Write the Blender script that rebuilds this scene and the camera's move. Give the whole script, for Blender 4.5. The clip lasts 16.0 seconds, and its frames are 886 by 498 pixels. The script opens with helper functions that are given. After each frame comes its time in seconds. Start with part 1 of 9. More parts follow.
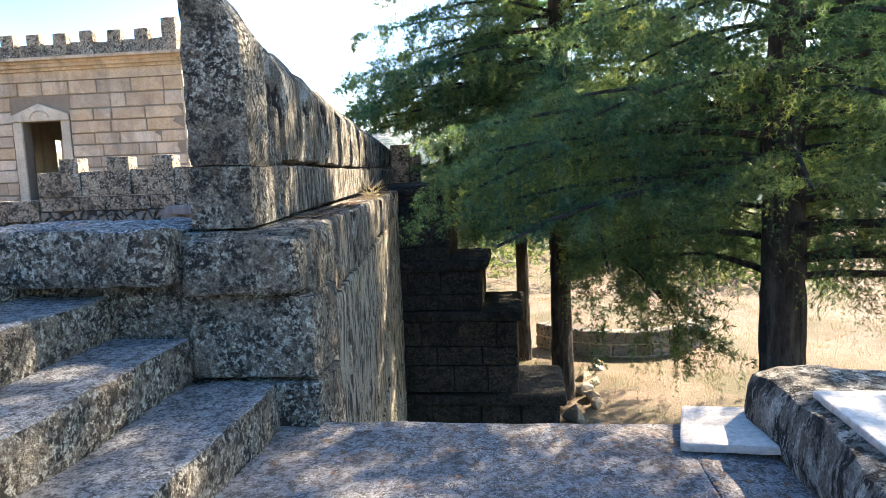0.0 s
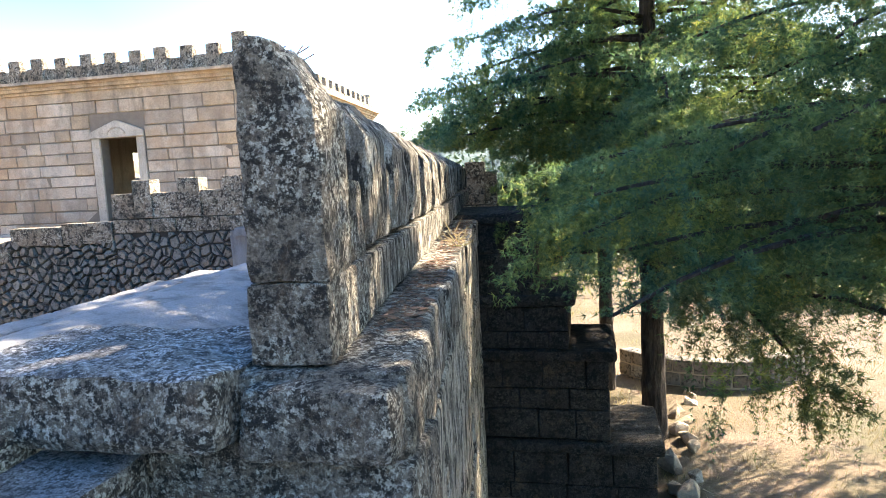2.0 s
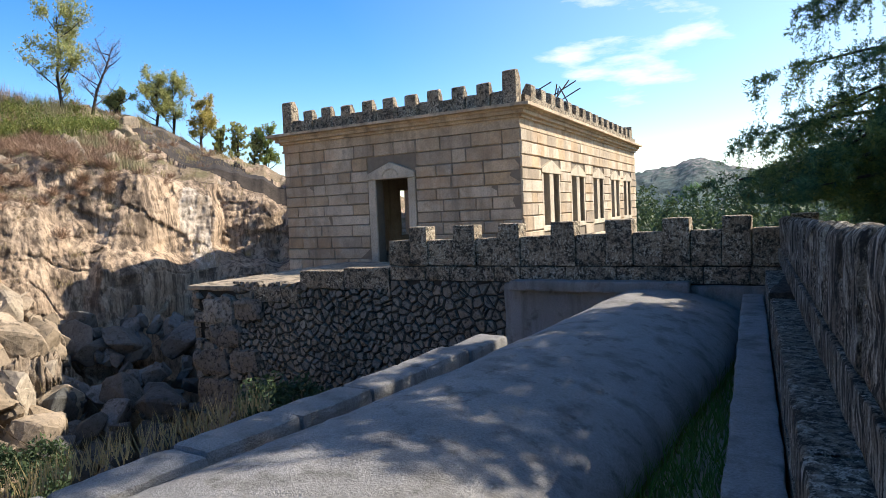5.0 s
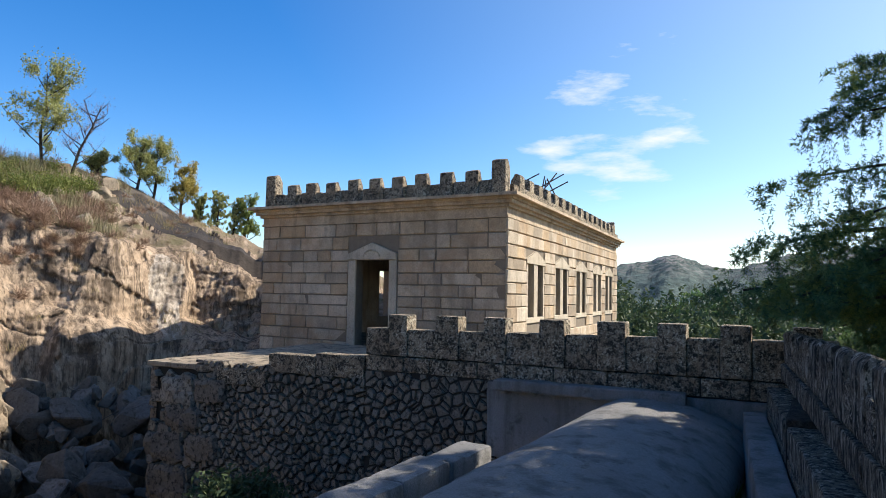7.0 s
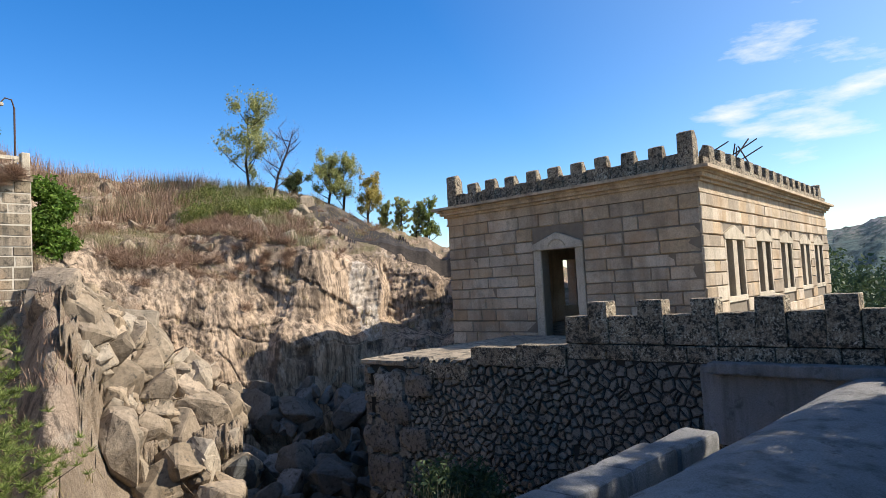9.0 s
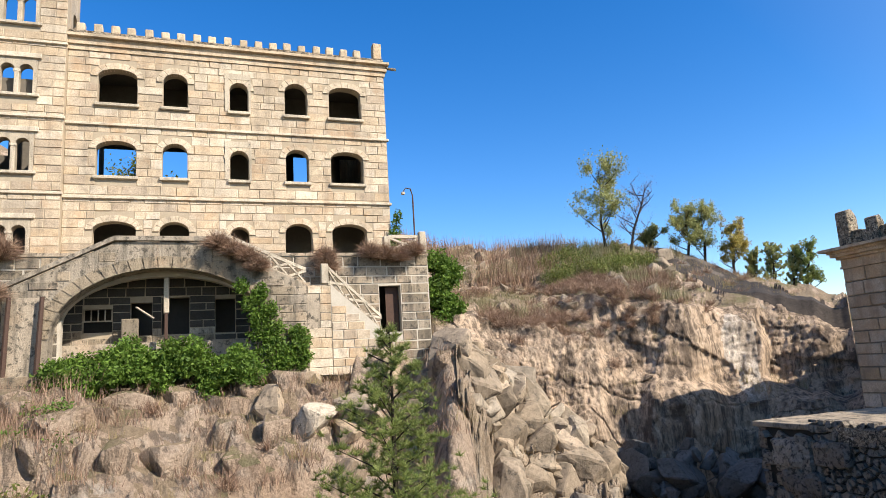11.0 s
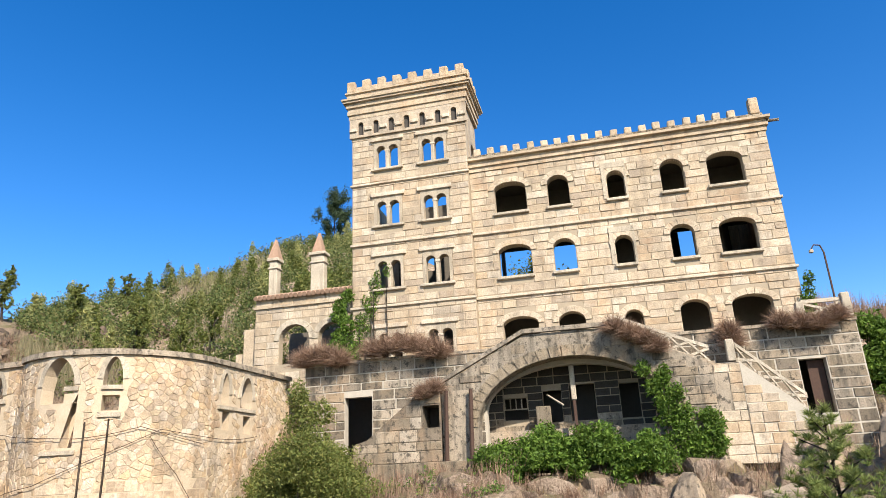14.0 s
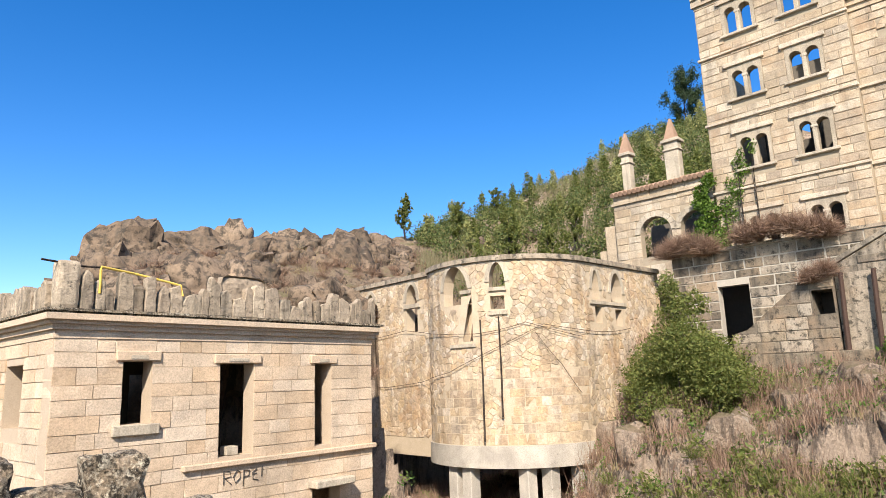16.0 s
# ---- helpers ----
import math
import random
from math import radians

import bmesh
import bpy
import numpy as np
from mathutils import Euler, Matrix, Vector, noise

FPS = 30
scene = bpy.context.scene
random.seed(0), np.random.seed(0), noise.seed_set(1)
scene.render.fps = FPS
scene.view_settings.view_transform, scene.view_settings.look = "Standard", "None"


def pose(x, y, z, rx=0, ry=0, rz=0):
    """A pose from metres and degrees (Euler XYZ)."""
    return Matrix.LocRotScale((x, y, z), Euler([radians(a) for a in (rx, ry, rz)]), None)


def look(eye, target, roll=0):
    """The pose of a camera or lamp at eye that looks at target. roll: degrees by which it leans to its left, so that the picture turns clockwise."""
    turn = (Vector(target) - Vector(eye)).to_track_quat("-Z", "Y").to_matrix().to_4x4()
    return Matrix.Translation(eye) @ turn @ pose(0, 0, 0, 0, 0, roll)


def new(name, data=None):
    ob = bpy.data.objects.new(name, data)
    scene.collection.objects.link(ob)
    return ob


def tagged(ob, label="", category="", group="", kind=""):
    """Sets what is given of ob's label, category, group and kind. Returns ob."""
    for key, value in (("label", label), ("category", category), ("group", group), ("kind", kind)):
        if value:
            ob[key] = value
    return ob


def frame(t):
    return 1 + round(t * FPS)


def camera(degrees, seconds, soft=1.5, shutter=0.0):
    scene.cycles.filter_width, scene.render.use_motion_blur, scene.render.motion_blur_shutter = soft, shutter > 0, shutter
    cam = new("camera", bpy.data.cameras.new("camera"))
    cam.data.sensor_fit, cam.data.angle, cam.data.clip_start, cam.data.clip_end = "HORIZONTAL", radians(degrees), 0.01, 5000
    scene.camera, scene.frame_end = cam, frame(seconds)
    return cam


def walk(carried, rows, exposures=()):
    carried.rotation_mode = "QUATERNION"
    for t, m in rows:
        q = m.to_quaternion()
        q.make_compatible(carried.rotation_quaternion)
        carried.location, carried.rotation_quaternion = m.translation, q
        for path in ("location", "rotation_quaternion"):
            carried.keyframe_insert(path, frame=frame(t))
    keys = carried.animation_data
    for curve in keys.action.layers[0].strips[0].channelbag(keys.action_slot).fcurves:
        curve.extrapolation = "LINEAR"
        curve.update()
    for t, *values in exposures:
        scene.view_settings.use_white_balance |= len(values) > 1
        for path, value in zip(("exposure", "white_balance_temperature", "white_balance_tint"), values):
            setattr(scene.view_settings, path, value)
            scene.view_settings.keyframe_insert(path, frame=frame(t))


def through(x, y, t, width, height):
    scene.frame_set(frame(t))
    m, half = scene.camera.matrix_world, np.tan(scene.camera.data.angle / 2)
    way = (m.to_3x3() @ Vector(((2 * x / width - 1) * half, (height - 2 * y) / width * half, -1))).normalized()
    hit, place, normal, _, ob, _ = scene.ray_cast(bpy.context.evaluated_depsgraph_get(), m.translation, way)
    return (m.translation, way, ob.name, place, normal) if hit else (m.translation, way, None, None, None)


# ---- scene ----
cam = camera(67.3, 16.0, 0.8)
PATH = [
    (0, (0.121, 0.153, 1.542), (-0.112, 2.125, 1.3), -2.1),
    (0.5, (-0.003, 0.382, 1.643), (-0.243, 2.353, 1.4), -2.2),
    (1, (-0.097, 0.583, 1.819), (-0.391, 2.546, 1.573), -2.6),
    (1.5, (-0.139, 0.914, 1.939), (-0.503, 2.867, 1.708), -2.7),
    (2, (-0.321, 1.196, 2.022), (-0.744, 3.136, 1.788), -2.8),
    (2.5, (-0.549, 1.471, 2.19), (-1.128, 3.373, 1.969), -2.8),
    (3, (-0.762, 1.722, 2.224), (-1.579, 3.537, 2.02), -3.1),
    (3.5, (-1.051, 1.973, 2.214), (-2.112, 3.659, 2.035), -3.3),
    (3.7, (-1.205, 2.048, 2.235), (-2.29, 3.719, 2.059), -3.1),
    (5.8, (-2.401, 2.954, 2.689), (-3.444, 4.66, 2.657), -1.1),
    (6, (-2.483, 3.023, 2.7), (-3.511, 4.739, 2.69), -0.3),
    (6.5, (-2.596, 3.157, 2.73), (-3.611, 4.88, 2.784), 0.5),
    (7, (-2.638, 3.234, 2.757), (-3.647, 4.955, 2.886), 1.1),
    (7.5, (-2.689, 3.252, 2.762), (-3.759, 4.937, 2.881), 0.7),
    (8, (-2.72, 3.226, 2.768), (-3.917, 4.825, 2.869), -0.9),
    (8.2, (-2.744, 3.188, 2.768), (-3.991, 4.748, 2.863), -1.3),
    (10.3, (-3.293, 2.368, 2.683), (-5.051, 3.285, 2.945), -5.1),
    (10.5, (-3.316, 2.336, 2.677), (-5.131, 3.123, 2.968), -4.9),
    (11, (-3.331, 2.317, 2.67), (-5.229, 2.844, 3.017), -3.6),
    (11.5, (-3.314, 2.311, 2.667), (-5.246, 2.564, 3.12), -2.8),
    (12, (-3.315, 2.296, 2.664), (-5.228, 2.322, 3.245), -2.8),
    (12.5, (-3.314, 2.294, 2.662), (-5.191, 2.128, 3.334), -2.2),
    (13, (-3.328, 2.289, 2.666), (-5.184, 2.026, 3.364), -2.4),
    (13.5, (-3.35, 2.278, 2.667), (-5.187, 1.891, 3.359), -2.3),
    (14, (-3.378, 2.262, 2.674), (-5.182, 1.689, 3.32), -2.7),
    (14.5, (-3.386, 2.251, 2.676), (-5.092, 1.392, 3.268), -4.2),
    (15, (-3.39, 2.244, 2.676), (-4.961, 1.106, 3.164), -4.1),
    (15.5, (-3.39, 2.244, 2.676), (-4.828, 0.919, 3.096), -3.5),
    (16, (-3.39, 2.243, 2.676), (-4.681, 0.765, 3.063), -2.0),
]
walk(cam, [(t, look(eye, target, roll)) for t, eye, target, roll in PATH],
     [(0.0, 2.62, 7400, 14), (1.0, 2.85, 7400, 14), (2.0, 2.85, 7400, 14), (2.5, 2.5, 7400, 14), (3.0, 2.04, 7550, 15), (3.7, 1.55, 7250, 14), (5.8, 0.84, 6700, 12), (8.2, 0.68, 6600, 11), (10.3, 0.79, 6680, 13), (14.0, 0.82, 6680, 13), (16.0, 0.78, 6650, 14)])
from mathutils import geometry

# ---- world and sun ----
SUN_AZ, SUN_EL = radians(44), radians(39)
world = bpy.data.worlds.new("sky")
scene.world = world
world.use_nodes = True
wn = world.node_tree.nodes
wl = world.node_tree.links
sky = wn.new("ShaderNodeTexSky")
sky.sky_type = "NISHITA"
sky.sun_disc = False
sky.sun_elevation = SUN_EL
sky.sun_rotation = math.pi / 2 - SUN_AZ
sky.altitude = 800
sky.air_density, sky.dust_density, sky.ozone_density = 1.0, 0.4, 2.0
deep = wn.new("ShaderNodeHueSaturation")
deep.inputs["Value"].default_value = 1.6
wl.new(sky.outputs[0], deep.inputs["Color"])
# the blue pales towards the sun, as in a slightly hazy sky
lie = wn.new("ShaderNodeTexCoord")
gap = wn.new("ShaderNodeVectorMath")
gap.operation = "DISTANCE"
gap.inputs[1].default_value = (math.cos(SUN_AZ) * math.cos(SUN_EL), math.sin(SUN_AZ) * math.cos(SUN_EL), math.sin(SUN_EL))
wl.new(lie.outputs["Generated"], gap.inputs[0])
haze = wn.new("ShaderNodeMapRange")
haze.inputs[1].default_value, haze.inputs[2].default_value, haze.inputs[3].default_value, haze.inputs[4].default_value = 0.55, 1.25, 0.88, 1.42
wl.new(gap.outputs["Value"], haze.inputs[0])
wl.new(haze.outputs[0], deep.inputs["Saturation"])
tone = wn.new("ShaderNodeMapRange")
tone.inputs[1].default_value, tone.inputs[2].default_value, tone.inputs[3].default_value, tone.inputs[4].default_value = 0.5, 1.2, 0.495, 0.507
wl.new(gap.outputs["Value"], tone.inputs[0])
wl.new(tone.outputs[0], deep.inputs["Hue"])
# thin clouds low over the valley
aim = wn.new("ShaderNodeTexCoord")
span = wn.new("ShaderNodeVectorMath")
span.operation = "DISTANCE"
span.inputs[1].default_value = (math.cos(radians(107)) * math.cos(radians(12.5)), math.sin(radians(107)) * math.cos(radians(12.5)), math.sin(radians(12.5)))
wl.new(aim.outputs["Generated"], span.inputs[0])
reach = wn.new("ShaderNodeMapRange")
reach.inputs[1].default_value, reach.inputs[2].default_value, reach.inputs[3].default_value, reach.inputs[4].default_value = 0.07, 0.25, 0.33, 0.0
wl.new(span.outputs["Value"], reach.inputs[0])
drift = wn.new("ShaderNodeMapping")
drift.inputs["Rotation"].default_value = (0, radians(18), radians(10))
drift.inputs["Scale"].default_value = (5, 5, 19)
wl.new(aim.outputs["Generated"], drift.inputs[0])
wisp = wn.new("ShaderNodeTexNoise")
wisp.inputs["Scale"].default_value, wisp.inputs["Detail"].default_value, wisp.inputs["Roughness"].default_value = 1.0, 9, 0.58
wl.new(drift.outputs[0], wisp.inputs["Vector"])
total = wn.new("ShaderNodeMath")
total.operation = "ADD"
wl.new(wisp.outputs["Fac"], total.inputs[0])
wl.new(reach.outputs[0], total.inputs[1])
veil = wn.new("ShaderNodeMapRange")
veil.inputs[1].default_value, veil.inputs[2].default_value = 0.81, 0.98
wl.new(total.outputs[0], veil.inputs[0])
blend = wn.new("ShaderNodeMix")
blend.data_type = "RGBA"
wl.new(veil.outputs[0], blend.inputs[0])
wl.new(deep.outputs[0], blend.inputs[6])
blend.inputs[7].default_value = (7.5, 7.9, 8.6, 1)
wl.new(blend.outputs[2], wn["Background"].inputs[0])
wn["Background"].inputs[1].default_value = 0.082
sun = new("sun", bpy.data.lights.new("sun", "SUN"))
sun.data.energy, sun.data.angle, sun.data.color = 5.0, radians(0.53), (1.0, 0.935, 0.82)
sun.matrix_world = look((60 * math.cos(SUN_AZ), 60 * math.sin(SUN_AZ), 60 * math.tan(SUN_EL)), (0, 0, 0))


# ---- materials ----
def shader(name, rough=0.9, metal=0.0):
    m = bpy.data.materials.new(name)
    m.use_nodes = True
    p = m.node_tree.nodes["Principled BSDF"]
    p.inputs["Roughness"].default_value, p.inputs["Metallic"].default_value = rough, metal
    p.inputs["Specular IOR Level"].default_value = 0.25
    return m, m.node_tree.nodes, m.node_tree.links, p


def noise_node(n, l, coord, scale, detail=6.0, rough=0.6, stretch=None):
    if stretch:
        mp = n.new("ShaderNodeMapping")
        mp.inputs["Scale"].default_value = stretch
        l.new(coord, mp.inputs[0])
        coord = mp.outputs[0]
    t = n.new("ShaderNodeTexNoise")
    t.inputs["Scale"].default_value, t.inputs["Detail"].default_value, t.inputs["Roughness"].default_value = scale, detail, rough
    l.new(coord, t.inputs["Vector"])
    return t.outputs["Fac"]


def ramp(n, l, fac, *stops):
    r = n.new("ShaderNodeValToRGB")
    e = r.color_ramp.elements
    while len(e) < len(stops):
        e.new(0.5)
    for k, (at, col) in zip(e, stops):
        k.position, k.color = at, (*col, 1) if len(col) == 3 else col
    l.new(fac, r.inputs[0])
    return r.outputs[0]


def grey(v):
    return (v, v, v)


def mixed(n, l, fac, a, b, mode="MIX"):
    m = n.new("ShaderNodeMix")
    m.data_type, m.blend_type = "RGBA", mode
    for sock, v in ((m.inputs[0], fac), (m.inputs[6], a), (m.inputs[7], b)):
        if isinstance(v, (int, float)):
            sock.default_value = v
        elif isinstance(v, tuple):
            sock.default_value = (*v, 1)
        else:
            l.new(v, sock)
    return m.outputs[2]


def bumped(n, l, p, height, strength=0.5, distance=0.02):
    b = n.new("ShaderNodeBump")
    b.inputs["Strength"].default_value, b.inputs["Distance"].default_value = strength, distance
    l.new(height, b.inputs["Height"])
    l.new(b.outputs[0], p.inputs["Normal"])


def world_coord(n):
    return n.new("ShaderNodeNewGeometry").outputs["Position"]


def stone_material(name, tones, lichen=(0.05, 0.05, 0.045), lichen_from=0.62, pieces="island", grain=30.0, streaks=0.0, relief=0.5, pale=None, patch=1.6, rust=0.0):
    """Granite: a tone for each piece, speckle, stains and lichen, with optional run-off streaks."""
    m, n, l, p = shader(name, 0.92)
    co = world_coord(n)
    if pieces == "island":
        rnd = n.new("ShaderNodeNewGeometry").outputs["Random Per Island"]
    elif pieces == "object":
        rnd = n.new("ShaderNodeObjectInfo").outputs["Random"]
    else:
        rnd = noise_node(n, l, co, 0.7, 3)
    k = len(tones)
    col = ramp(n, l, rnd, *[(i / max(k - 1, 1), t) for i, t in enumerate(tones)])
    big = noise_node(n, l, co, patch * 0.35, 5, 0.6)
    col = mixed(n, l, 0.75, col, ramp(n, l, big, (0.3, grey(0.62)), (0.7, grey(1.18))), "MULTIPLY")
    speck = noise_node(n, l, co, grain, 4, 0.75)
    col = mixed(n, l, 0.6, col, ramp(n, l, speck, (0.32, grey(0.55)), (0.5, grey(1.0)), (0.68, grey(1.35))), "MULTIPLY")
    if pale:
        wht = noise_node(n, l, co, patch * 3.1, 8, 0.7)
        col = mixed(n, l, ramp(n, l, wht, (0.58, grey(0)), (0.66, grey(0.8))), col, pale)
    if rust:
        iron = noise_node(n, l, co, 0.55, 7, 0.7)
        col = mixed(n, l, ramp(n, l, iron, (0.50, grey(0)), (0.64, grey(rust))), col, (0.36, 0.22, 0.115))
        grime = noise_node(n, l, co, 1.3, 8, 0.75)
        col = mixed(n, l, ramp(n, l, grime, (0.52, grey(0)), (0.68, grey(rust))), col, (0.17, 0.145, 0.115))
    spots = noise_node(n, l, co, patch * 2.2, 9, 0.72)
    col = mixed(n, l, ramp(n, l, spots, (lichen_from, grey(0)), (lichen_from + 0.1, grey(0.85))), col, lichen)
    if streaks:
        run = noise_node(n, l, co, 2.2, 5, 0.6, (1.0, 1.0, 0.12))
        col = mixed(n, l, ramp(n, l, run, (0.5, grey(0)), (0.66, grey(streaks))), col, (0.06, 0.055, 0.045))
    l.new(col, p.inputs["Base Color"])
    add = n.new("ShaderNodeMath")
    add.operation = "ADD"
    l.new(speck, add.inputs[0])
    l.new(noise_node(n, l, co, grain * 0.25, 6, 0.7), add.inputs[1])
    bumped(n, l, p, add.outputs[0], relief, 0.03)
    return m


def lichened_material(name, base, dark, pale, size=1.0, relief=1.0, far=False, streaked=False):
    """Granite under a mottled crust: dark lichen, pale rosettes and rusty moss."""
    m, n, l, p = shader(name, 0.95)
    co = world_coord(n)
    stretch = (1.0, 1.0, 0.25) if streaked else None
    body = noise_node(n, l, co, 5.0 * size, 7, 0.7, stretch)
    speck = noise_node(n, l, co, 75 * size, 3, 0.7)
    col = mixed(n, l, body, tuple(c * 0.7 for c in base), tuple(c * 1.35 for c in base))
    crust = noise_node(n, l, co, 13 * size, 9, 0.72, (1.0, 1.0, 0.3)) if streaked else noise_node(n, l, co, 11 * size, 11, 0.8)
    col = mixed(n, l, ramp(n, l, crust, (0.47, grey(0)), (0.53, grey(0.92))), col, dark)
    rosette = ramp(n, l, noise_node(n, l, co, (14 if streaked else 34) * size, 8, 0.78, stretch), (0.51, grey(0)), (0.55, grey(1)))
    where = ramp(n, l, noise_node(n, l, co, 2.6 * size, 8, 0.75), (0.40, grey(0.1)), (0.56, grey(1)))
    col = mixed(n, l, mixed(n, l, 1.0, rosette, where, "MULTIPLY"), col, pale)
    rust = ramp(n, l, noise_node(n, l, co, 4.1 * size, 7, 0.7), (0.58, grey(0)), (0.68, grey(0.6)))
    col = mixed(n, l, rust, col, (0.13, 0.085, 0.05))
    col = mixed(n, l, 0.7, col, ramp(n, l, speck, (0.33, grey(0.4)), (0.5, grey(1.0)), (0.67, grey(1.7))), "MULTIPLY")
    col = mixed(n, l, 0.6, col, ramp(n, l, noise_node(n, l, co, 0.9, 4, 0.6), (0.3, grey(0.65)), (0.7, grey(1.25))), "MULTIPLY")
    l.new(col, p.inputs["Base Color"])
    add = n.new("ShaderNodeMath")
    add.operation = "ADD"
    l.new(speck, add.inputs[0])
    l.new(crust, add.inputs[1])
    bumped(n, l, p, add.outputs[0], relief, 0.05 if streaked else 0.035)
    return m


def plain_material(name, a, b, scale=4.0, rough=0.85, metal=0.0, relief=0.3, grain=40.0):
    m, n, l, p = shader(name, rough, metal)
    co = world_coord(n)
    col = mixed(n, l, noise_node(n, l, co, scale, 6, 0.65), a, b)
    fine = noise_node(n, l, co, grain, 4, 0.7)
    col = mixed(n, l, 0.5, col, ramp(n, l, fine, (0.3, grey(0.7)), (0.7, grey(1.25))), "MULTIPLY")
    l.new(col, p.inputs["Base Color"])
    bumped(n, l, p, fine, relief, 0.02)
    return m


def leaf_material(name, tones, through=0.35):
    m, n, l, p = shader(name, 0.6)
    rnd = n.new("ShaderNodeNewGeometry").outputs["Random Per Island"]
    col = ramp(n, l, rnd, *[(i / (len(tones) - 1), t) for i, t in enumerate(tones)])
    co = world_coord(n)
    col = mixed(n, l, 0.7, col, ramp(n, l, noise_node(n, l, co, 1.3, 4), (0.3, grey(0.6)), (0.7, grey(1.3))), "MULTIPLY")
    l.new(col, p.inputs["Base Color"])
    tr = n.new("ShaderNodeBsdfTranslucent")
    l.new(col, tr.inputs[0])
    mx = n.new("ShaderNodeMixShader")
    mx.inputs[0].default_value = through
    l.new(p.outputs[0], mx.inputs[1])
    l.new(tr.outputs[0], mx.inputs[2])
    l.new(mx.outputs[0], n["Material Output"].inputs[0])
    return m


ASHLAR = stone_material("hotel_granite", [(0.45, 0.355, 0.245), (0.57, 0.47, 0.345), (0.50, 0.38, 0.25), (0.63, 0.54, 0.415), (0.41, 0.325, 0.235), (0.58, 0.465, 0.325)], lichen_from=0.66, grain=15, streaks=0.25, relief=0.8, rust=0.5)
ASHLAR_ONE = stone_material("hotel_granite_block", [(0.45, 0.355, 0.245), (0.57, 0.47, 0.345), (0.50, 0.38, 0.25), (0.63, 0.54, 0.415), (0.41, 0.325, 0.235), (0.58, 0.465, 0.325)], lichen_from=0.66, grain=15, streaks=0.25, relief=0.8, rust=0.5, pieces="object")
MORTAR = plain_material("dark_joint", (0.28, 0.225, 0.155), (0.42, 0.35, 0.255))
PAVJOINT = plain_material("weathered_joint", (0.13, 0.105, 0.08), (0.26, 0.215, 0.16))
WHITEJOINT = plain_material("pale_joint", (0.36, 0.32, 0.255), (0.52, 0.47, 0.39))
GAP = plain_material("open_joint", (0.02, 0.018, 0.015), (0.05, 0.043, 0.035))
DRESSED = stone_material("dressed_granite", [(0.44, 0.37, 0.275), (0.54, 0.47, 0.365)], lichen_from=0.60, grain=20, relief=0.7, streaks=0.35)
PAV = stone_material("pavilion_granite", [(0.40, 0.305, 0.21), (0.56, 0.47, 0.36), (0.48, 0.355, 0.225), (0.60, 0.51, 0.395), (0.35, 0.28, 0.205), (0.52, 0.42, 0.31)], lichen_from=0.66, grain=16, relief=0.9, streaks=0.35, rust=0.5)
PAV_ONE = stone_material("pavilion_granite_block", [(0.40, 0.305, 0.21), (0.56, 0.47, 0.36), (0.48, 0.355, 0.225), (0.60, 0.51, 0.395), (0.35, 0.28, 0.205), (0.52, 0.42, 0.31)], lichen_from=0.66, grain=16, relief=0.9, streaks=0.35, rust=0.5, pieces="object")
LICHEN = lichened_material("lichened_granite", (0.175, 0.145, 0.108), (0.022, 0.02, 0.016), (0.50, 0.47, 0.38))
CAPTOP = lichened_material("skylit_cap", (0.22, 0.205, 0.18), (0.045, 0.042, 0.037), (0.58, 0.57, 0.53), 1.1, 0.9)
ANNJOINT = plain_material("buff_joint", (0.40, 0.315, 0.225), (0.52, 0.42, 0.315))
STREAKED = lichened_material("streaked_granite", (0.50, 0.44, 0.33), (0.028, 0.025, 0.018), (0.66, 0.61, 0.49), 0.8, 1.0, streaked=True)
STREAKED_DARK = lichened_material("streaked_dark_granite", (0.20, 0.175, 0.135), (0.022, 0.02, 0.016), (0.52, 0.495, 0.41), 1.0, 1.0, streaked=True)
TREAD = lichened_material("lit_worn_tread", (0.28, 0.27, 0.25), (0.075, 0.072, 0.066), (0.46, 0.45, 0.43), 1.8, 0.9)
BLACKROCK = stone_material("black_rock", [(0.075, 0.063, 0.052), (0.12, 0.10, 0.083)], lichen=(0.22, 0.19, 0.15), lichen_from=0.56, grain=5, relief=1.0, pieces="object", patch=2.2, streaks=0.3)
# pier granite with the trees' deep shade put into its colour
PIERSTONE = lichened_material("shaded_pier_granite", (0.042, 0.034, 0.026), (0.013, 0.012, 0.010), (0.07, 0.06, 0.047), 0.5, 0.9)
LICHEN_FAR = lichened_material("blackened_granite", (0.27, 0.21, 0.145), (0.026, 0.023, 0.018), (0.52, 0.46, 0.35), 0.5, 1.0)
RUBBLE = stone_material("rubble_stone", [(0.09, 0.078, 0.064), (0.26, 0.225, 0.185), (0.15, 0.12, 0.088), (0.42, 0.375, 0.31), (0.20, 0.17, 0.135)], lichen=(0.022, 0.02, 0.017), lichen_from=0.50, grain=14, relief=1.0, patch=3.4)
DIRTY = stone_material("stained_granite", [(0.23, 0.185, 0.135), (0.42, 0.35, 0.265), (0.31, 0.25, 0.175), (0.17, 0.14, 0.105), (0.50, 0.43, 0.335)], lichen=(0.05, 0.045, 0.036), lichen_from=0.52, grain=16, streaks=0.7, relief=0.8, rust=0.3)
ARCH_SHADE = stone_material("arch_shade_granite", [(0.045, 0.04, 0.035), (0.09, 0.08, 0.068)], lichen_from=0.6, grain=18)
CEMENT = stone_material("cement_render", [(0.245, 0.24, 0.23), (0.33, 0.322, 0.31)], pieces="none", lichen=(0.13, 0.127, 0.115), lichen_from=0.56, grain=38, relief=1.0, patch=1.3, streaks=0.5)
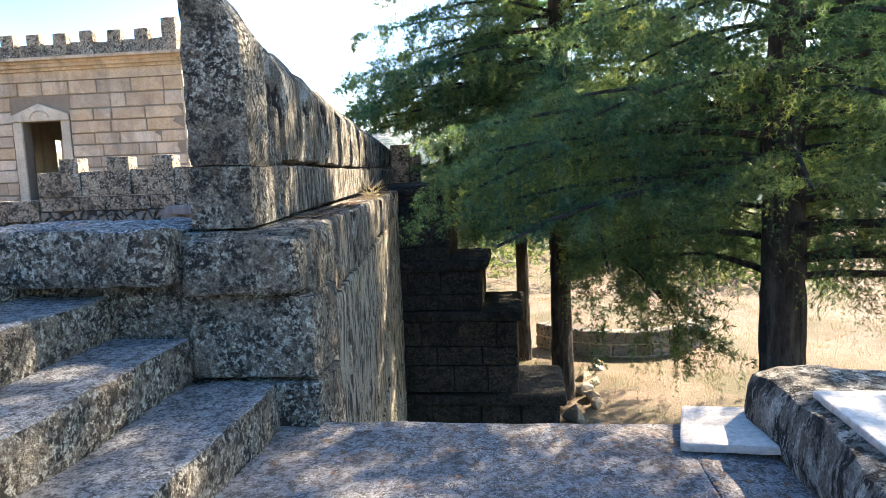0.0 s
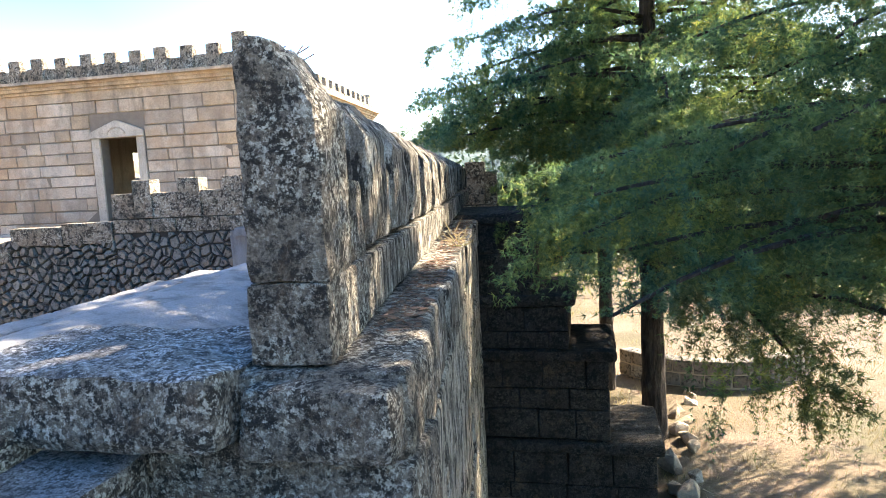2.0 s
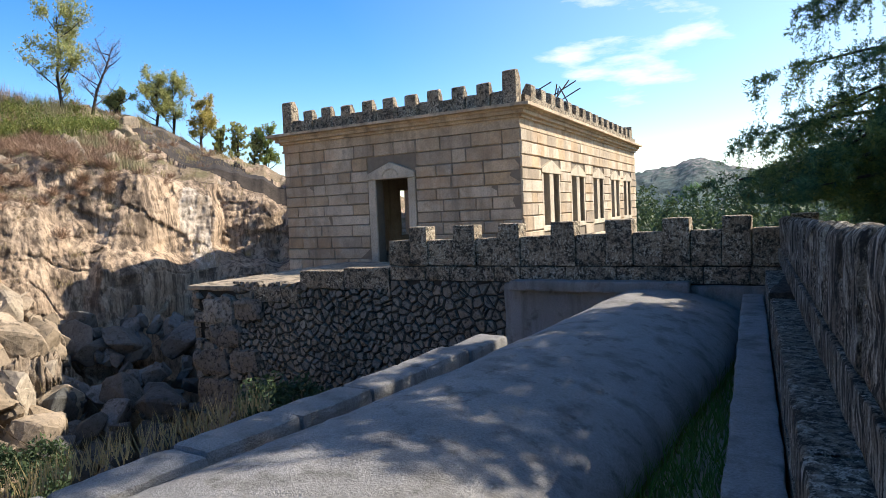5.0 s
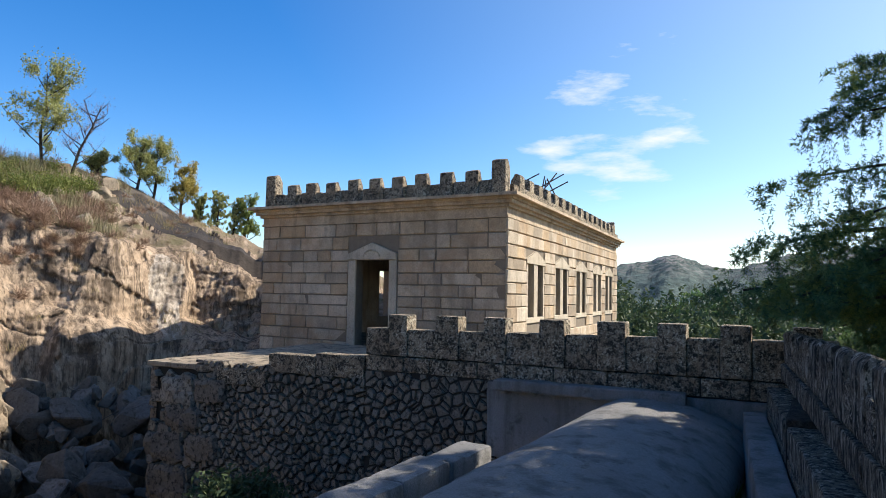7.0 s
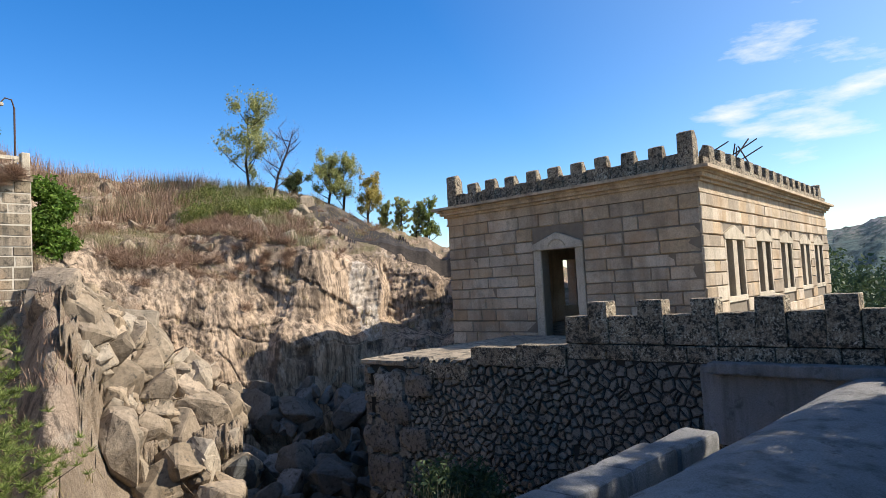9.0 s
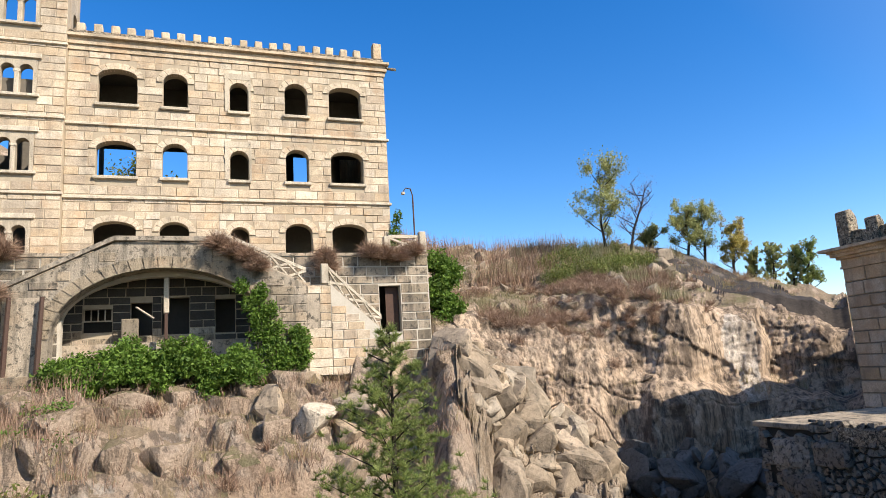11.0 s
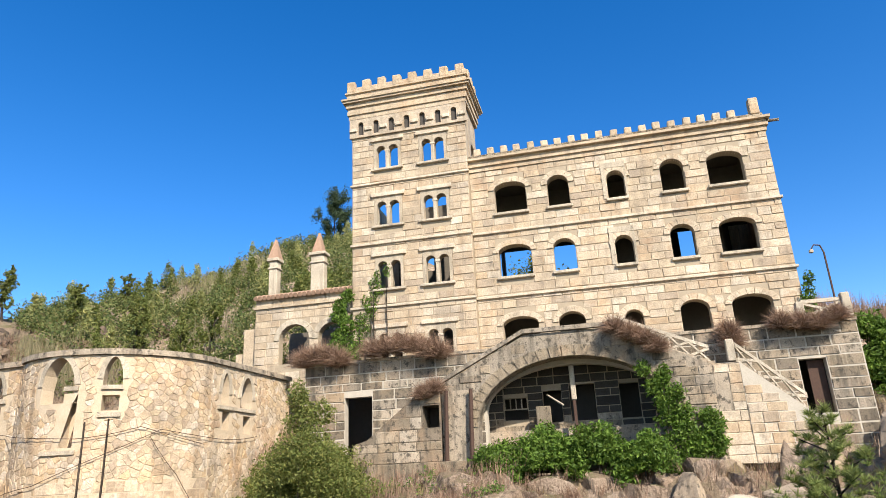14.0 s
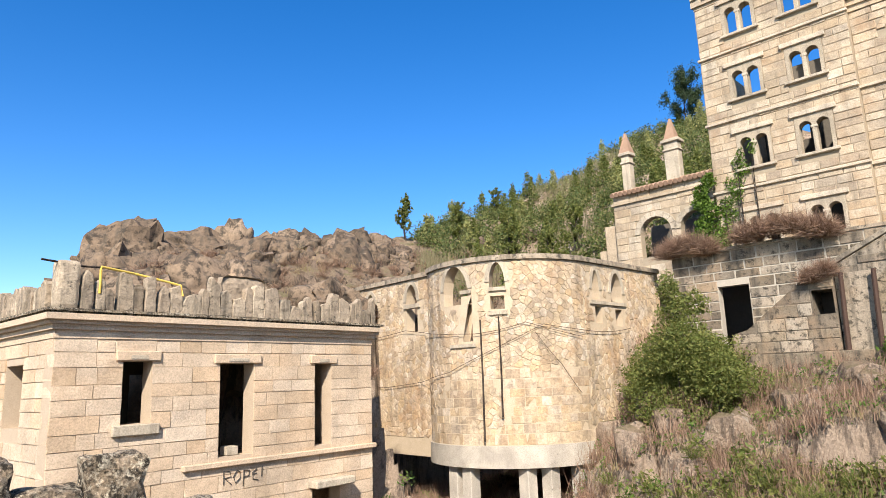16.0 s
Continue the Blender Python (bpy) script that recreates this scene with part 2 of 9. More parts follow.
# near black: shade of recesses put into colour, and the scrawl's paint
DARK = plain_material("shade_and_scrawl", (0.05, 0.045, 0.04), (0.09, 0.08, 0.07))
# indoor surfaces, kept dark in colour for the shade under the roofs
PLASTER = plain_material("shaded_plaster", (0.09, 0.078, 0.062), (0.17, 0.148, 0.118))
SOIL = plain_material("dry_soil", (0.16, 0.12, 0.08), (0.30, 0.25, 0.16), 0.8)


def bark_material():
    """Furrowed bark: dark vertical fissures, brown plates and grey-green lichen."""
    m, n, l, p = shader("bark", 0.95)
    co = world_coord(n)
    plate = noise_node(n, l, co, 9, 8, 0.72, (1.0, 1.0, 0.22))
    col = ramp(n, l, plate, (0.36, (0.014, 0.011, 0.009)), (0.5, (0.045, 0.034, 0.026)), (0.66, (0.10, 0.078, 0.06)))
    col = mixed(n, l, ramp(n, l, noise_node(n, l, co, 2.4, 7, 0.7), (0.55, grey(0)), (0.68, grey(0.6))), col, (0.105, 0.10, 0.078))
    l.new(col, p.inputs["Base Color"])
    bumped(n, l, p, plate, 1.0, 0.09)
    return m


BARK = bark_material()
IRON = plain_material("rusty_iron", (0.05, 0.035, 0.03), (0.12, 0.07, 0.05), 12, 0.8, 0.3)
TILE = plain_material("clay_tile", (0.25, 0.15, 0.10), (0.40, 0.275, 0.19), 5)


# ---- building blocks ----
def part(name, bm, material, parent=None, label="", smooth=False):
    me = bpy.data.meshes.new(name)
    bm.to_mesh(me)
    bm.free()
    me.materials.append(material)
    if smooth:
        me.shade_smooth()
    ob = new(name, me)
    ob.parent = parent
    if label:
        ob["label"] = label
    return ob


def thing(name, label, category, at=(0, 0, 0), group="", kind=""):
    ob = new(name)
    ob.location = at
    return tagged(ob, label, category, group, kind)


def solid(verts, faces):
    bm = bmesh.new()
    vs = [bm.verts.new(v) for v in verts]
    for f in faces:
        try:
            bm.faces.new([vs[i] for i in f])
        except ValueError:
            pass
    return bm


def add_box(bm, lo, hi, m=None):
    xs = [(lo[0], hi[0]), (lo[1], hi[1]), (lo[2], hi[2])]
    vs = []
    for i in range(8):
        v = Vector((xs[0][i & 1], xs[1][i >> 1 & 1], xs[2][i >> 2 & 1]))
        vs.append(bm.verts.new(m(v) if m else v))
    for f in ((0, 2, 3, 1), (4, 5, 7, 6), (0, 1, 5, 4), (2, 6, 7, 3), (0, 4, 6, 2), (1, 3, 7, 5)):
        bm.faces.new([vs[i] for i in f])
    return vs


def box(lo, hi, m=None):
    bm = bmesh.new()
    add_box(bm, lo, hi, m)
    return bm


def plan(ox, oy, along, across=None):
    """A map from a building's own u (along its front), v (inwards) and z to the world."""
    a = radians(along)
    b = radians(along + 90 if across is None else across)

    def to_world(v):
        return Vector((ox + v[0] * math.cos(a) + v[1] * math.cos(b), oy + v[0] * math.sin(a) + v[1] * math.sin(b), v[2]))
    return to_world


def arch_outline(c, w, z0, z1, rise, steps=8, pointed=False):
    """The outline of an opening, anticlockwise: centre, width, sill, crown, and the rise of its arch."""
    h = w / 2
    pts = [(c - h, z0), (c + h, z0)]
    if rise <= 0.001:
        return pts + [(c + h, z1), (c - h, z1)]
    zs = z1 - rise
    if pointed:
        for i in range(steps + 1):
            t = i / steps
            x = h * (1 - t)
            pts.append((c + x, zs + rise * math.sqrt(max(0, 1 - (x / h) ** 1.7))))
        for i in range(1, steps + 1):
            t = i / steps
            x = h * t
            pts.append((c - x, zs + rise * math.sqrt(max(0, 1 - (x / h) ** 1.7))))
        return pts
    for i in range(2 * steps + 1):
        a = math.pi * i / (2 * steps)
        pts.append((c + h * math.cos(a), zs + rise * math.sin(a)))
    return pts


def pierced_wall(outer, holes, v0, v1, m):
    """A slab between depths v0 and v1 with outline outer in (u, z), and holes through it."""
    bm = bmesh.new()
    loops = [outer, *holes]
    flat = [p for lp in loops for p in lp]
    tris = geometry.tessellate_polygon([[Vector((p[0], p[1], 0)) for p in lp] for lp in loops])
    front = [bm.verts.new(m((p[0], v0, p[1]))) for p in flat]
    back = [bm.verts.new(m((p[0], v1, p[1]))) for p in flat]
    for a, b, c in tris:
        for f in ((front[a], front[b], front[c]), (back[a], back[c], back[b])):
            try:
                bm.faces.new(f)
            except ValueError:
                pass
    at = 0
    for lp in loops:
        k = len(lp)
        for i in range(k):
            a, b = at + i, at + (i + 1) % k
            try:
                bm.faces.new((front[a], front[b], back[b], back[a]))
            except ValueError:
                pass
        at += k
    bmesh.ops.recalc_face_normals(bm, faces=bm.faces)
    return bm
GRANITE_FLOOR = lichened_material("speckled_granite", (0.29, 0.265, 0.245), (0.10, 0.083, 0.07), (0.44, 0.425, 0.40), 2.0, 0.8)
PALE = stone_material("pale_concrete", [(0.42, 0.375, 0.31), (0.50, 0.45, 0.38)], lichen_from=0.62, grain=30, relief=0.4, patch=3)
PALEMORTAR = plain_material("ochre_mortar", (0.40, 0.31, 0.20), (0.58, 0.48, 0.36), 2, relief=0.8, grain=25)
FIELD = stone_material("field_stone", [(0.47, 0.36, 0.24), (0.58, 0.47, 0.34), (0.53, 0.385, 0.23), (0.63, 0.53, 0.41), (0.42, 0.32, 0.22), (0.56, 0.44, 0.29)], lichen_from=0.66, grain=9, relief=0.9, streaks=0.3, rust=0.6)
ANN = stone_material("annexe_granite", [(0.57, 0.435, 0.30), (0.63, 0.505, 0.375), (0.60, 0.44, 0.29), (0.67, 0.55, 0.42), (0.55, 0.41, 0.275)], lichen_from=0.70, grain=20, relief=0.6, rust=0.25)
ANN_ONE = stone_material("annexe_granite_block", [(0.57, 0.435, 0.30), (0.63, 0.505, 0.375), (0.60, 0.44, 0.29), (0.67, 0.55, 0.42), (0.55, 0.41, 0.275)], lichen_from=0.70, grain=20, pieces="object", relief=0.6, rust=0.25)
SLATE = stone_material("rough_slab", [(0.28, 0.22, 0.155), (0.48, 0.395, 0.29), (0.36, 0.285, 0.205), (0.42, 0.34, 0.25)], lichen=(0.05, 0.045, 0.038), lichen_from=0.56, grain=14, streaks=0.7, pieces="object", relief=0.9, patch=2.5)
ROCKY = stone_material("boulder_granite", [(0.24, 0.185, 0.13), (0.40, 0.32, 0.235), (0.32, 0.245, 0.165), (0.48, 0.41, 0.32)], lichen=(0.06, 0.055, 0.045), lichen_from=0.55, grain=8, pieces="object", relief=0.9, patch=1.6, streaks=0.35)
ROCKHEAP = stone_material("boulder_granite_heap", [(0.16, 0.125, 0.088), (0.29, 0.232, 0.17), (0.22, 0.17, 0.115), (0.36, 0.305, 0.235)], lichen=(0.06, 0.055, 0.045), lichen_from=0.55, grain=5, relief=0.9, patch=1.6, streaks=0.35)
TOR = [(0.125, 0.09, 0.062), (0.22, 0.16, 0.11), (0.16, 0.115, 0.08), (0.29, 0.215, 0.15)]
TORGRANITE = stone_material("outcrop_granite", TOR, lichen=(0.035, 0.029, 0.023), lichen_from=0.49, grain=4, pieces="object", relief=1.0, patch=0.9, streaks=0.6)
TORHEAP = stone_material("outcrop_granite_heap", TOR, lichen=(0.035, 0.029, 0.023), lichen_from=0.49, grain=4, relief=1.0, patch=0.9, streaks=0.6)
RAVINE = stone_material("shaded_ravine_granite", [(0.075, 0.075, 0.07), (0.13, 0.128, 0.122), (0.10, 0.092, 0.08), (0.19, 0.186, 0.178)], lichen=(0.035, 0.035, 0.028), lichen_from=0.53, grain=8, pieces="object", relief=0.9, patch=1.6, streaks=0.3)
YELLOW = plain_material("yellow_plastic", (0.65, 0.45, 0.08), (0.72, 0.52, 0.12), 6, 0.5)


def needle_material():
    """Cedar needles: blue-green boughs and yellowing ones, tone by tuft."""
    m, n, l, p = shader("cedar_needles", 0.55)
    rnd = n.new("ShaderNodeNewGeometry").outputs["Random Per Island"]
    co = world_coord(n)
    blue = ramp(n, l, rnd, (0.0, (0.035, 0.085, 0.056)), (0.5, (0.075, 0.155, 0.092)), (1.0, (0.14, 0.24, 0.125)))
    gold = ramp(n, l, rnd, (0.0, (0.075, 0.12, 0.045)), (0.5, (0.17, 0.23, 0.075)), (0.94, (0.31, 0.33, 0.10)), (1.0, (0.16, 0.10, 0.05)))
    col = mixed(n, l, ramp(n, l, noise_node(n, l, co, 0.55, 5, 0.65), (0.44, grey(0)), (0.60, grey(1))), blue, gold)
    col = mixed(n, l, 0.8, col, ramp(n, l, noise_node(n, l, co, 2.3, 4), (0.3, grey(0.55)), (0.7, grey(1.4))), "MULTIPLY")
    l.new(col, p.inputs["Base Color"])
    tr = n.new("ShaderNodeBsdfTranslucent")
    l.new(mixed(n, l, 1.0, col, (1.25, 1.25, 0.85), "MULTIPLY"), tr.inputs[0])
    mx = n.new("ShaderNodeMixShader")
    mx.inputs[0].default_value = 0.55
    l.new(p.outputs[0], mx.inputs[1])
    l.new(tr.outputs[0], mx.inputs[2])
    l.new(mx.outputs[0], n["Material Output"].inputs[0])
    return m


NEEDLE_DARK = needle_material()
PINE = leaf_material("pine_needles", [(0.13, 0.18, 0.05), (0.23, 0.285, 0.08), (0.36, 0.39, 0.14)], 0.5)
GUM = leaf_material("gum_leaves", [(0.24, 0.27, 0.10), (0.34, 0.36, 0.14), (0.44, 0.40, 0.15)], 0.5)
GOLD = leaf_material("yellowing_leaves", [(0.38, 0.31, 0.09), (0.46, 0.36, 0.10), (0.34, 0.32, 0.11)], 0.5)
IVY = leaf_material("ivy_leaves", [(0.055, 0.11, 0.015), (0.10, 0.18, 0.025), (0.17, 0.26, 0.045)], 0.35)
BUSH = leaf_material("bush_leaves", [(0.10, 0.13, 0.03), (0.16, 0.19, 0.05), (0.24, 0.24, 0.07)], 0.4)
SCRUB = leaf_material("scrub_leaves", [(0.065, 0.10, 0.032), (0.12, 0.16, 0.05), (0.19, 0.215, 0.07), (0.27, 0.24, 0.10)], 0.4)
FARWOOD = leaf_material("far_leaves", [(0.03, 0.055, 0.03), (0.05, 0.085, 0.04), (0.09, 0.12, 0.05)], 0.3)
DEAD = leaf_material("dead_twigs", [(0.19, 0.115, 0.08), (0.28, 0.18, 0.125), (0.38, 0.265, 0.18)], 0.2)
STRAW = leaf_material("dry_grass", [(0.30, 0.22, 0.11), (0.38, 0.30, 0.16), (0.24, 0.22, 0.09)], 0.3)
STALKS = leaf_material("broom_stalks", [(0.17, 0.165, 0.085), (0.24, 0.22, 0.12), (0.31, 0.255, 0.15)], 0.3)
GRASS = leaf_material("green_grass", [(0.08, 0.16, 0.03), (0.13, 0.22, 0.04), (0.2, 0.24, 0.07)], 0.35)
LITTER = leaf_material("fallen_needles", [(0.13, 0.07, 0.04), (0.20, 0.11, 0.06), (0.10, 0.06, 0.04)], 0.1)


def ground_material(name="quarry_ground", weather=1.0):
    """Rock on the steep parts, soil on the flat ones; weather darkens the rock with old lichen."""
    m, n, l, p = shader(name, 0.95)
    co = world_coord(n)
    sep = n.new("ShaderNodeSeparateXYZ")
    l.new(n.new("ShaderNodeNewGeometry").outputs["True Normal"], sep.inputs[0])
    rock = mixed(n, l, noise_node(n, l, co, 0.35, 6, 0.65), (0.39, 0.28, 0.195), (0.63, 0.495, 0.375))
    run = noise_node(n, l, co, 1.9, 7, 0.7, (1.0, 1.0, 0.12))
    rock = mixed(n, l, ramp(n, l, run, (0.49, grey(0)), (0.58, grey(0.72))), rock, (0.085, 0.07, 0.058))
    rock = mixed(n, l, ramp(n, l, noise_node(n, l, co, 0.6, 7, 0.7), (0.56, grey(0)), (0.68, grey(0.7))), rock, (0.58, 0.51, 0.42))
    rock = mixed(n, l, ramp(n, l, noise_node(n, l, co, 0.22, 4, 0.6), (0.52, grey(0)), (0.66, grey(0.4))), rock, (0.34, 0.21, 0.12))
    soil = mixed(n, l, noise_node(n, l, co, 1.6, 7, 0.7), (0.20, 0.145, 0.095), (0.44, 0.34, 0.225))
    soil = mixed(n, l, ramp(n, l, noise_node(n, l, co, 0.5, 5, 0.6), (0.5, grey(0)), (0.62, grey(0.6))), soil, (0.17, 0.17, 0.07))
    slope = n.new("ShaderNodeMath")
    slope.operation = "ADD"
    l.new(sep.outputs["Z"], slope.inputs[0])
    wob = n.new("ShaderNodeMath")
    wob.operation = "MULTIPLY"
    wob.inputs[1].default_value = 0.5
    l.new(noise_node(n, l, co, 0.9, 5, 0.7), wob.inputs[0])
    l.new(wob.outputs[0], slope.inputs[1])
    if weather < 1:
        rock = mixed(n, l, 1.0, rock, (weather, weather * 0.97, weather * 0.93), "MULTIPLY")
    col = mixed(n, l, ramp(n, l, slope.outputs[0], (0.98, grey(0)), (1.12, grey(1))), rock, soil)
    fine = noise_node(n, l, co, 9, 8, 0.75)
    col = mixed(n, l, 0.7, col, ramp(n, l, fine, (0.3, grey(0.5)), (0.7, grey(1.3))), "MULTIPLY")
    l.new(col, p.inputs["Base Color"])
    tall = n.new("ShaderNodeMath")
    tall.operation = "ADD"
    l.new(fine, tall.inputs[0])
    l.new(noise_node(n, l, co, 1.7, 8, 0.72), tall.inputs[1])
    bumped(n, l, p, tall.outputs[0], 1.0, 0.26)
    return m


def garden_material():
    m, n, l, p = shader("garden_ground", 0.95)
    co = world_coord(n)
    col = mixed(n, l, ramp(n, l, noise_node(n, l, co, 0.45, 6, 0.65), (0.42, grey(0)), (0.58, grey(1))), (0.185, 0.13, 0.09), (0.105, 0.09, 0.05))
    col = mixed(n, l, ramp(n, l, noise_node(n, l, co, 0.9, 7, 0.7), (0.55, grey(0)), (0.7, grey(0.8))), col, (0.16, 0.10, 0.072))
    fine = noise_node(n, l, co, 14, 8, 0.75)
    col = mixed(n, l, 0.7, col, ramp(n, l, fine, (0.3, grey(0.5)), (0.7, grey(1.35))), "MULTIPLY")
    far = mixed(n, l, noise_node(n, l, co, 0.05, 8, 0.7), (0.05, 0.075, 0.03), (0.12, 0.14, 0.06))
    d = n.new("ShaderNodeVectorMath")
    d.operation = "LENGTH"
    l.new(co, d.inputs[0])
    mp = n.new("ShaderNodeMapRange")
    mp.inputs[1].default_value, mp.inputs[2].default_value = 60, 110
    l.new(d.outputs["Value"], mp.inputs[0])
    l.new(mixed(n, l, mp.outputs[0], col, far), p.inputs["Base Color"])
    bumped(n, l, p, fine, 0.8, 0.08)
    return m


def face_material(name, tones, streak, amount, bump=0.12):
    """Quarried granite: warm blotches, run-off streaks of two widths, drill marks and grain."""
    m, n, l, p = shader(name, 0.92)
    co = world_coord(n)
    col = ramp(n, l, noise_node(n, l, co, 0.33, 7, 0.68), *[(0.3 + 0.4 * i / (len(tones) - 1), t) for i, t in enumerate(tones)])
    wide = noise_node(n, l, co, 1.1, 6, 0.65, (1.0, 1.0, 0.10))
    thin = noise_node(n, l, co, 4.5, 6, 0.7, (1.0, 1.0, 0.08))
    col = mixed(n, l, ramp(n, l, wide, (0.48, grey(0)), (0.60, grey(amount))), col, streak)
    col = mixed(n, l, ramp(n, l, thin, (0.50, grey(0)), (0.58, grey(amount * 0.85))), col, streak)
    col = mixed(n, l, ramp(n, l, noise_node(n, l, co, 2.1, 8, 0.72, (1.0, 1.0, 0.4)), (0.55, grey(0)), (0.66, grey(0.7))), col, tones[-1])
    fine = noise_node(n, l, co, 7, 9, 0.8)
    col = mixed(n, l, 0.8, col, ramp(n, l, fine, (0.32, grey(0.45)), (0.5, grey(1.0)), (0.68, grey(1.35))), "MULTIPLY")
    l.new(col, p.inputs["Base Color"])
    tall = n.new("ShaderNodeMath")
    tall.operation = "ADD"
    l.new(fine, tall.inputs[0])
    l.new(noise_node(n, l, co, 4.2, 8, 0.72, (1.0, 1.0, 0.16)), tall.inputs[1])
    bumped(n, l, p, tall.outputs[0], 1.0, bump)
    return m


FACE = face_material("quarried_face", [(0.34, 0.235, 0.155), (0.52, 0.39, 0.275), (0.44, 0.33, 0.235), (0.60, 0.475, 0.35)], (0.085, 0.063, 0.047), 0.85)
PALEFACE = face_material("pale_face", [(0.50, 0.41, 0.32), (0.62, 0.53, 0.43), (0.68, 0.60, 0.50)], (0.22, 0.17, 0.125), 0.6)
DARKSLAB = face_material("dark_slab", [(0.024, 0.019, 0.016), (0.038, 0.030, 0.025), (0.058, 0.046, 0.038)], (0.022, 0.019, 0.016), 0.5, 0.03)
RUBBLEBANK = face_material("rubble_bank", [(0.22, 0.165, 0.115), (0.36, 0.285, 0.21), (0.29, 0.22, 0.15), (0.42, 0.35, 0.275)], (0.09, 0.072, 0.058), 0.25, 0.16)
GROUND = ground_material()
OUTCROP = ground_material("weathered_outcrop", 0.62)
GARDEN = garden_material()


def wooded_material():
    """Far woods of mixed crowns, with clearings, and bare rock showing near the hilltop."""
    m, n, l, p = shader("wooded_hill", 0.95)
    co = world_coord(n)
    # the blue in these greens stands in for haze over the distance
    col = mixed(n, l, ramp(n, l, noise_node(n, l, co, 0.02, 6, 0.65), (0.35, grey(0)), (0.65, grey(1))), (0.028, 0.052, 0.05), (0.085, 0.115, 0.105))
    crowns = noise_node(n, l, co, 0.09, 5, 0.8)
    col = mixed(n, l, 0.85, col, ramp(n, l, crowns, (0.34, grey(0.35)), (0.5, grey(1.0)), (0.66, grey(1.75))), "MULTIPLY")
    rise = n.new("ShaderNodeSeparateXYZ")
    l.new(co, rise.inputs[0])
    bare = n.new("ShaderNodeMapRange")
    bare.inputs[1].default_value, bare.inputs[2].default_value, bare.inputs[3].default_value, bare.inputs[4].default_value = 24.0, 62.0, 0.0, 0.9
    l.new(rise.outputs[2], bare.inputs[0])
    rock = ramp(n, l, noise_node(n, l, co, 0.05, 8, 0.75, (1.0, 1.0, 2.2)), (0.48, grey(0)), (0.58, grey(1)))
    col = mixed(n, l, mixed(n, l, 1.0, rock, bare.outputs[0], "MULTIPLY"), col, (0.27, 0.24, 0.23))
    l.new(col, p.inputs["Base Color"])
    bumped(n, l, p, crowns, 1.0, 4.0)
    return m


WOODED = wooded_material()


def tube(bm, pts, radii, sides=7):
    """A tapered round limb along pts."""
    rings = []
    for i, p in enumerate(pts):
        p = Vector(p)
        d = (Vector(pts[min(i + 1, len(pts) - 1)]) - Vector(pts[max(i - 1, 0)])).normalized()
        a = d.cross(Vector((0, 0, 1)) if abs(d.z) < 0.9 else Vector((1, 0, 0))).normalized()
        b = d.cross(a)
        rings.append([bm.verts.new(p + radii[i] * (a * math.cos(2 * math.pi * k / sides) + b * math.sin(2 * math.pi * k / sides))) for k in range(sides)])
    for r, s in zip(rings, rings[1:]):
        for k in range(sides):
            bm.faces.new((r[k], r[(k + 1) % sides], s[(k + 1) % sides], s[k]))
    bm.faces.new(rings[0][::-1])
    bm.faces.new(rings[-1])


def rounded(bm, width=0.03, segments=2):
    bmesh.ops.recalc_face_normals(bm, faces=bm.faces)
    bmesh.ops.bevel(bm, geom=list(bm.edges), offset=width, segments=segments, affect="EDGES", profile=0.6)
    return bm


def roughen(bm, amount=0.02, scale=3.0, cut=0.0, seed=0.0):
    """Subdivide long edges down to cut, then push the surface about like worn stone."""
    if cut:
        for _ in range(6):
            long = [e for e in bm.edges if e.calc_length() > cut]
            if not long:
                break
            bmesh.ops.subdivide_edges(bm, edges=long, cuts=1, use_grid_fill=True)
        bmesh.ops.triangulate(bm, faces=[f for f in bm.faces if len(f.verts) > 4])
    off = Vector((seed * 7.3, seed * 3.1, seed))
    for v in bm.verts:
        v.co += amount * noise.noise_vector((v.co + off) * scale) + amount * 0.5 * noise.noise_vector((v.co + off) * scale * 3.1)
    return bm


def worn_block(lo, hi, m=None, edge=0.03, amount=0.015, cut=0.22, seed=0.0, scale=3.0):
    bm = box(lo, hi, m)
    rounded(bm, edge, 2)
    return roughen(bm, amount, scale, cut, seed)


def quick_mesh(name, verts, tris, material, parent=None, kind=""):
    """A mesh of triangles from arrays."""
    verts, tris = np.asarray(verts, np.float32), np.asarray(tris, np.int32)
    me = bpy.data.meshes.new(name)
    me.vertices.add(len(verts))
    me.vertices.foreach_set("co", verts.ravel())
    me.loops.add(tris.size)
    me.loops.foreach_set("vertex_index", tris.ravel())
    me.polygons.add(len(tris))
    me.polygons.foreach_set("loop_start", np.arange(0, tris.size, 3, dtype=np.int32))
    me.update(calc_edges=True)
    me.materials.append(material)
    ob = new(name, me)
    ob.parent = parent
    if kind:
        ob["kind"] = kind
    return ob


# ---- masonry ----
class Opening:
    """An opening in a wall, with the ring of stone round its head."""

    def __init__(self, c, w, z0, z1, rise=0.0, ring=0.0, jamb=0.0, pointed=False):
        self.c, self.w, self.z0, self.z1, self.rise, self.ring, self.jamb, self.pointed = c, w, z0, z1, rise, ring, jamb, pointed

    def outline(self):
        return arch_outline(self.c, self.w, self.z0, self.z1, self.rise, 8, self.pointed)

    def half(self, z):
        if z < self.z0 or z > self.z1 + self.ring:
            return 0.0
        spring = self.z1 - self.rise
        if z <= spring or self.rise <= 0.001:
            return self.w / 2 + (self.jamb if z <= self.z1 else self.jamb + self.ring * 0.5)
        t = (z - spring) / (self.rise + self.ring)
        return (self.w / 2 + self.ring) * math.sqrt(max(0.0, 1 - t * t))


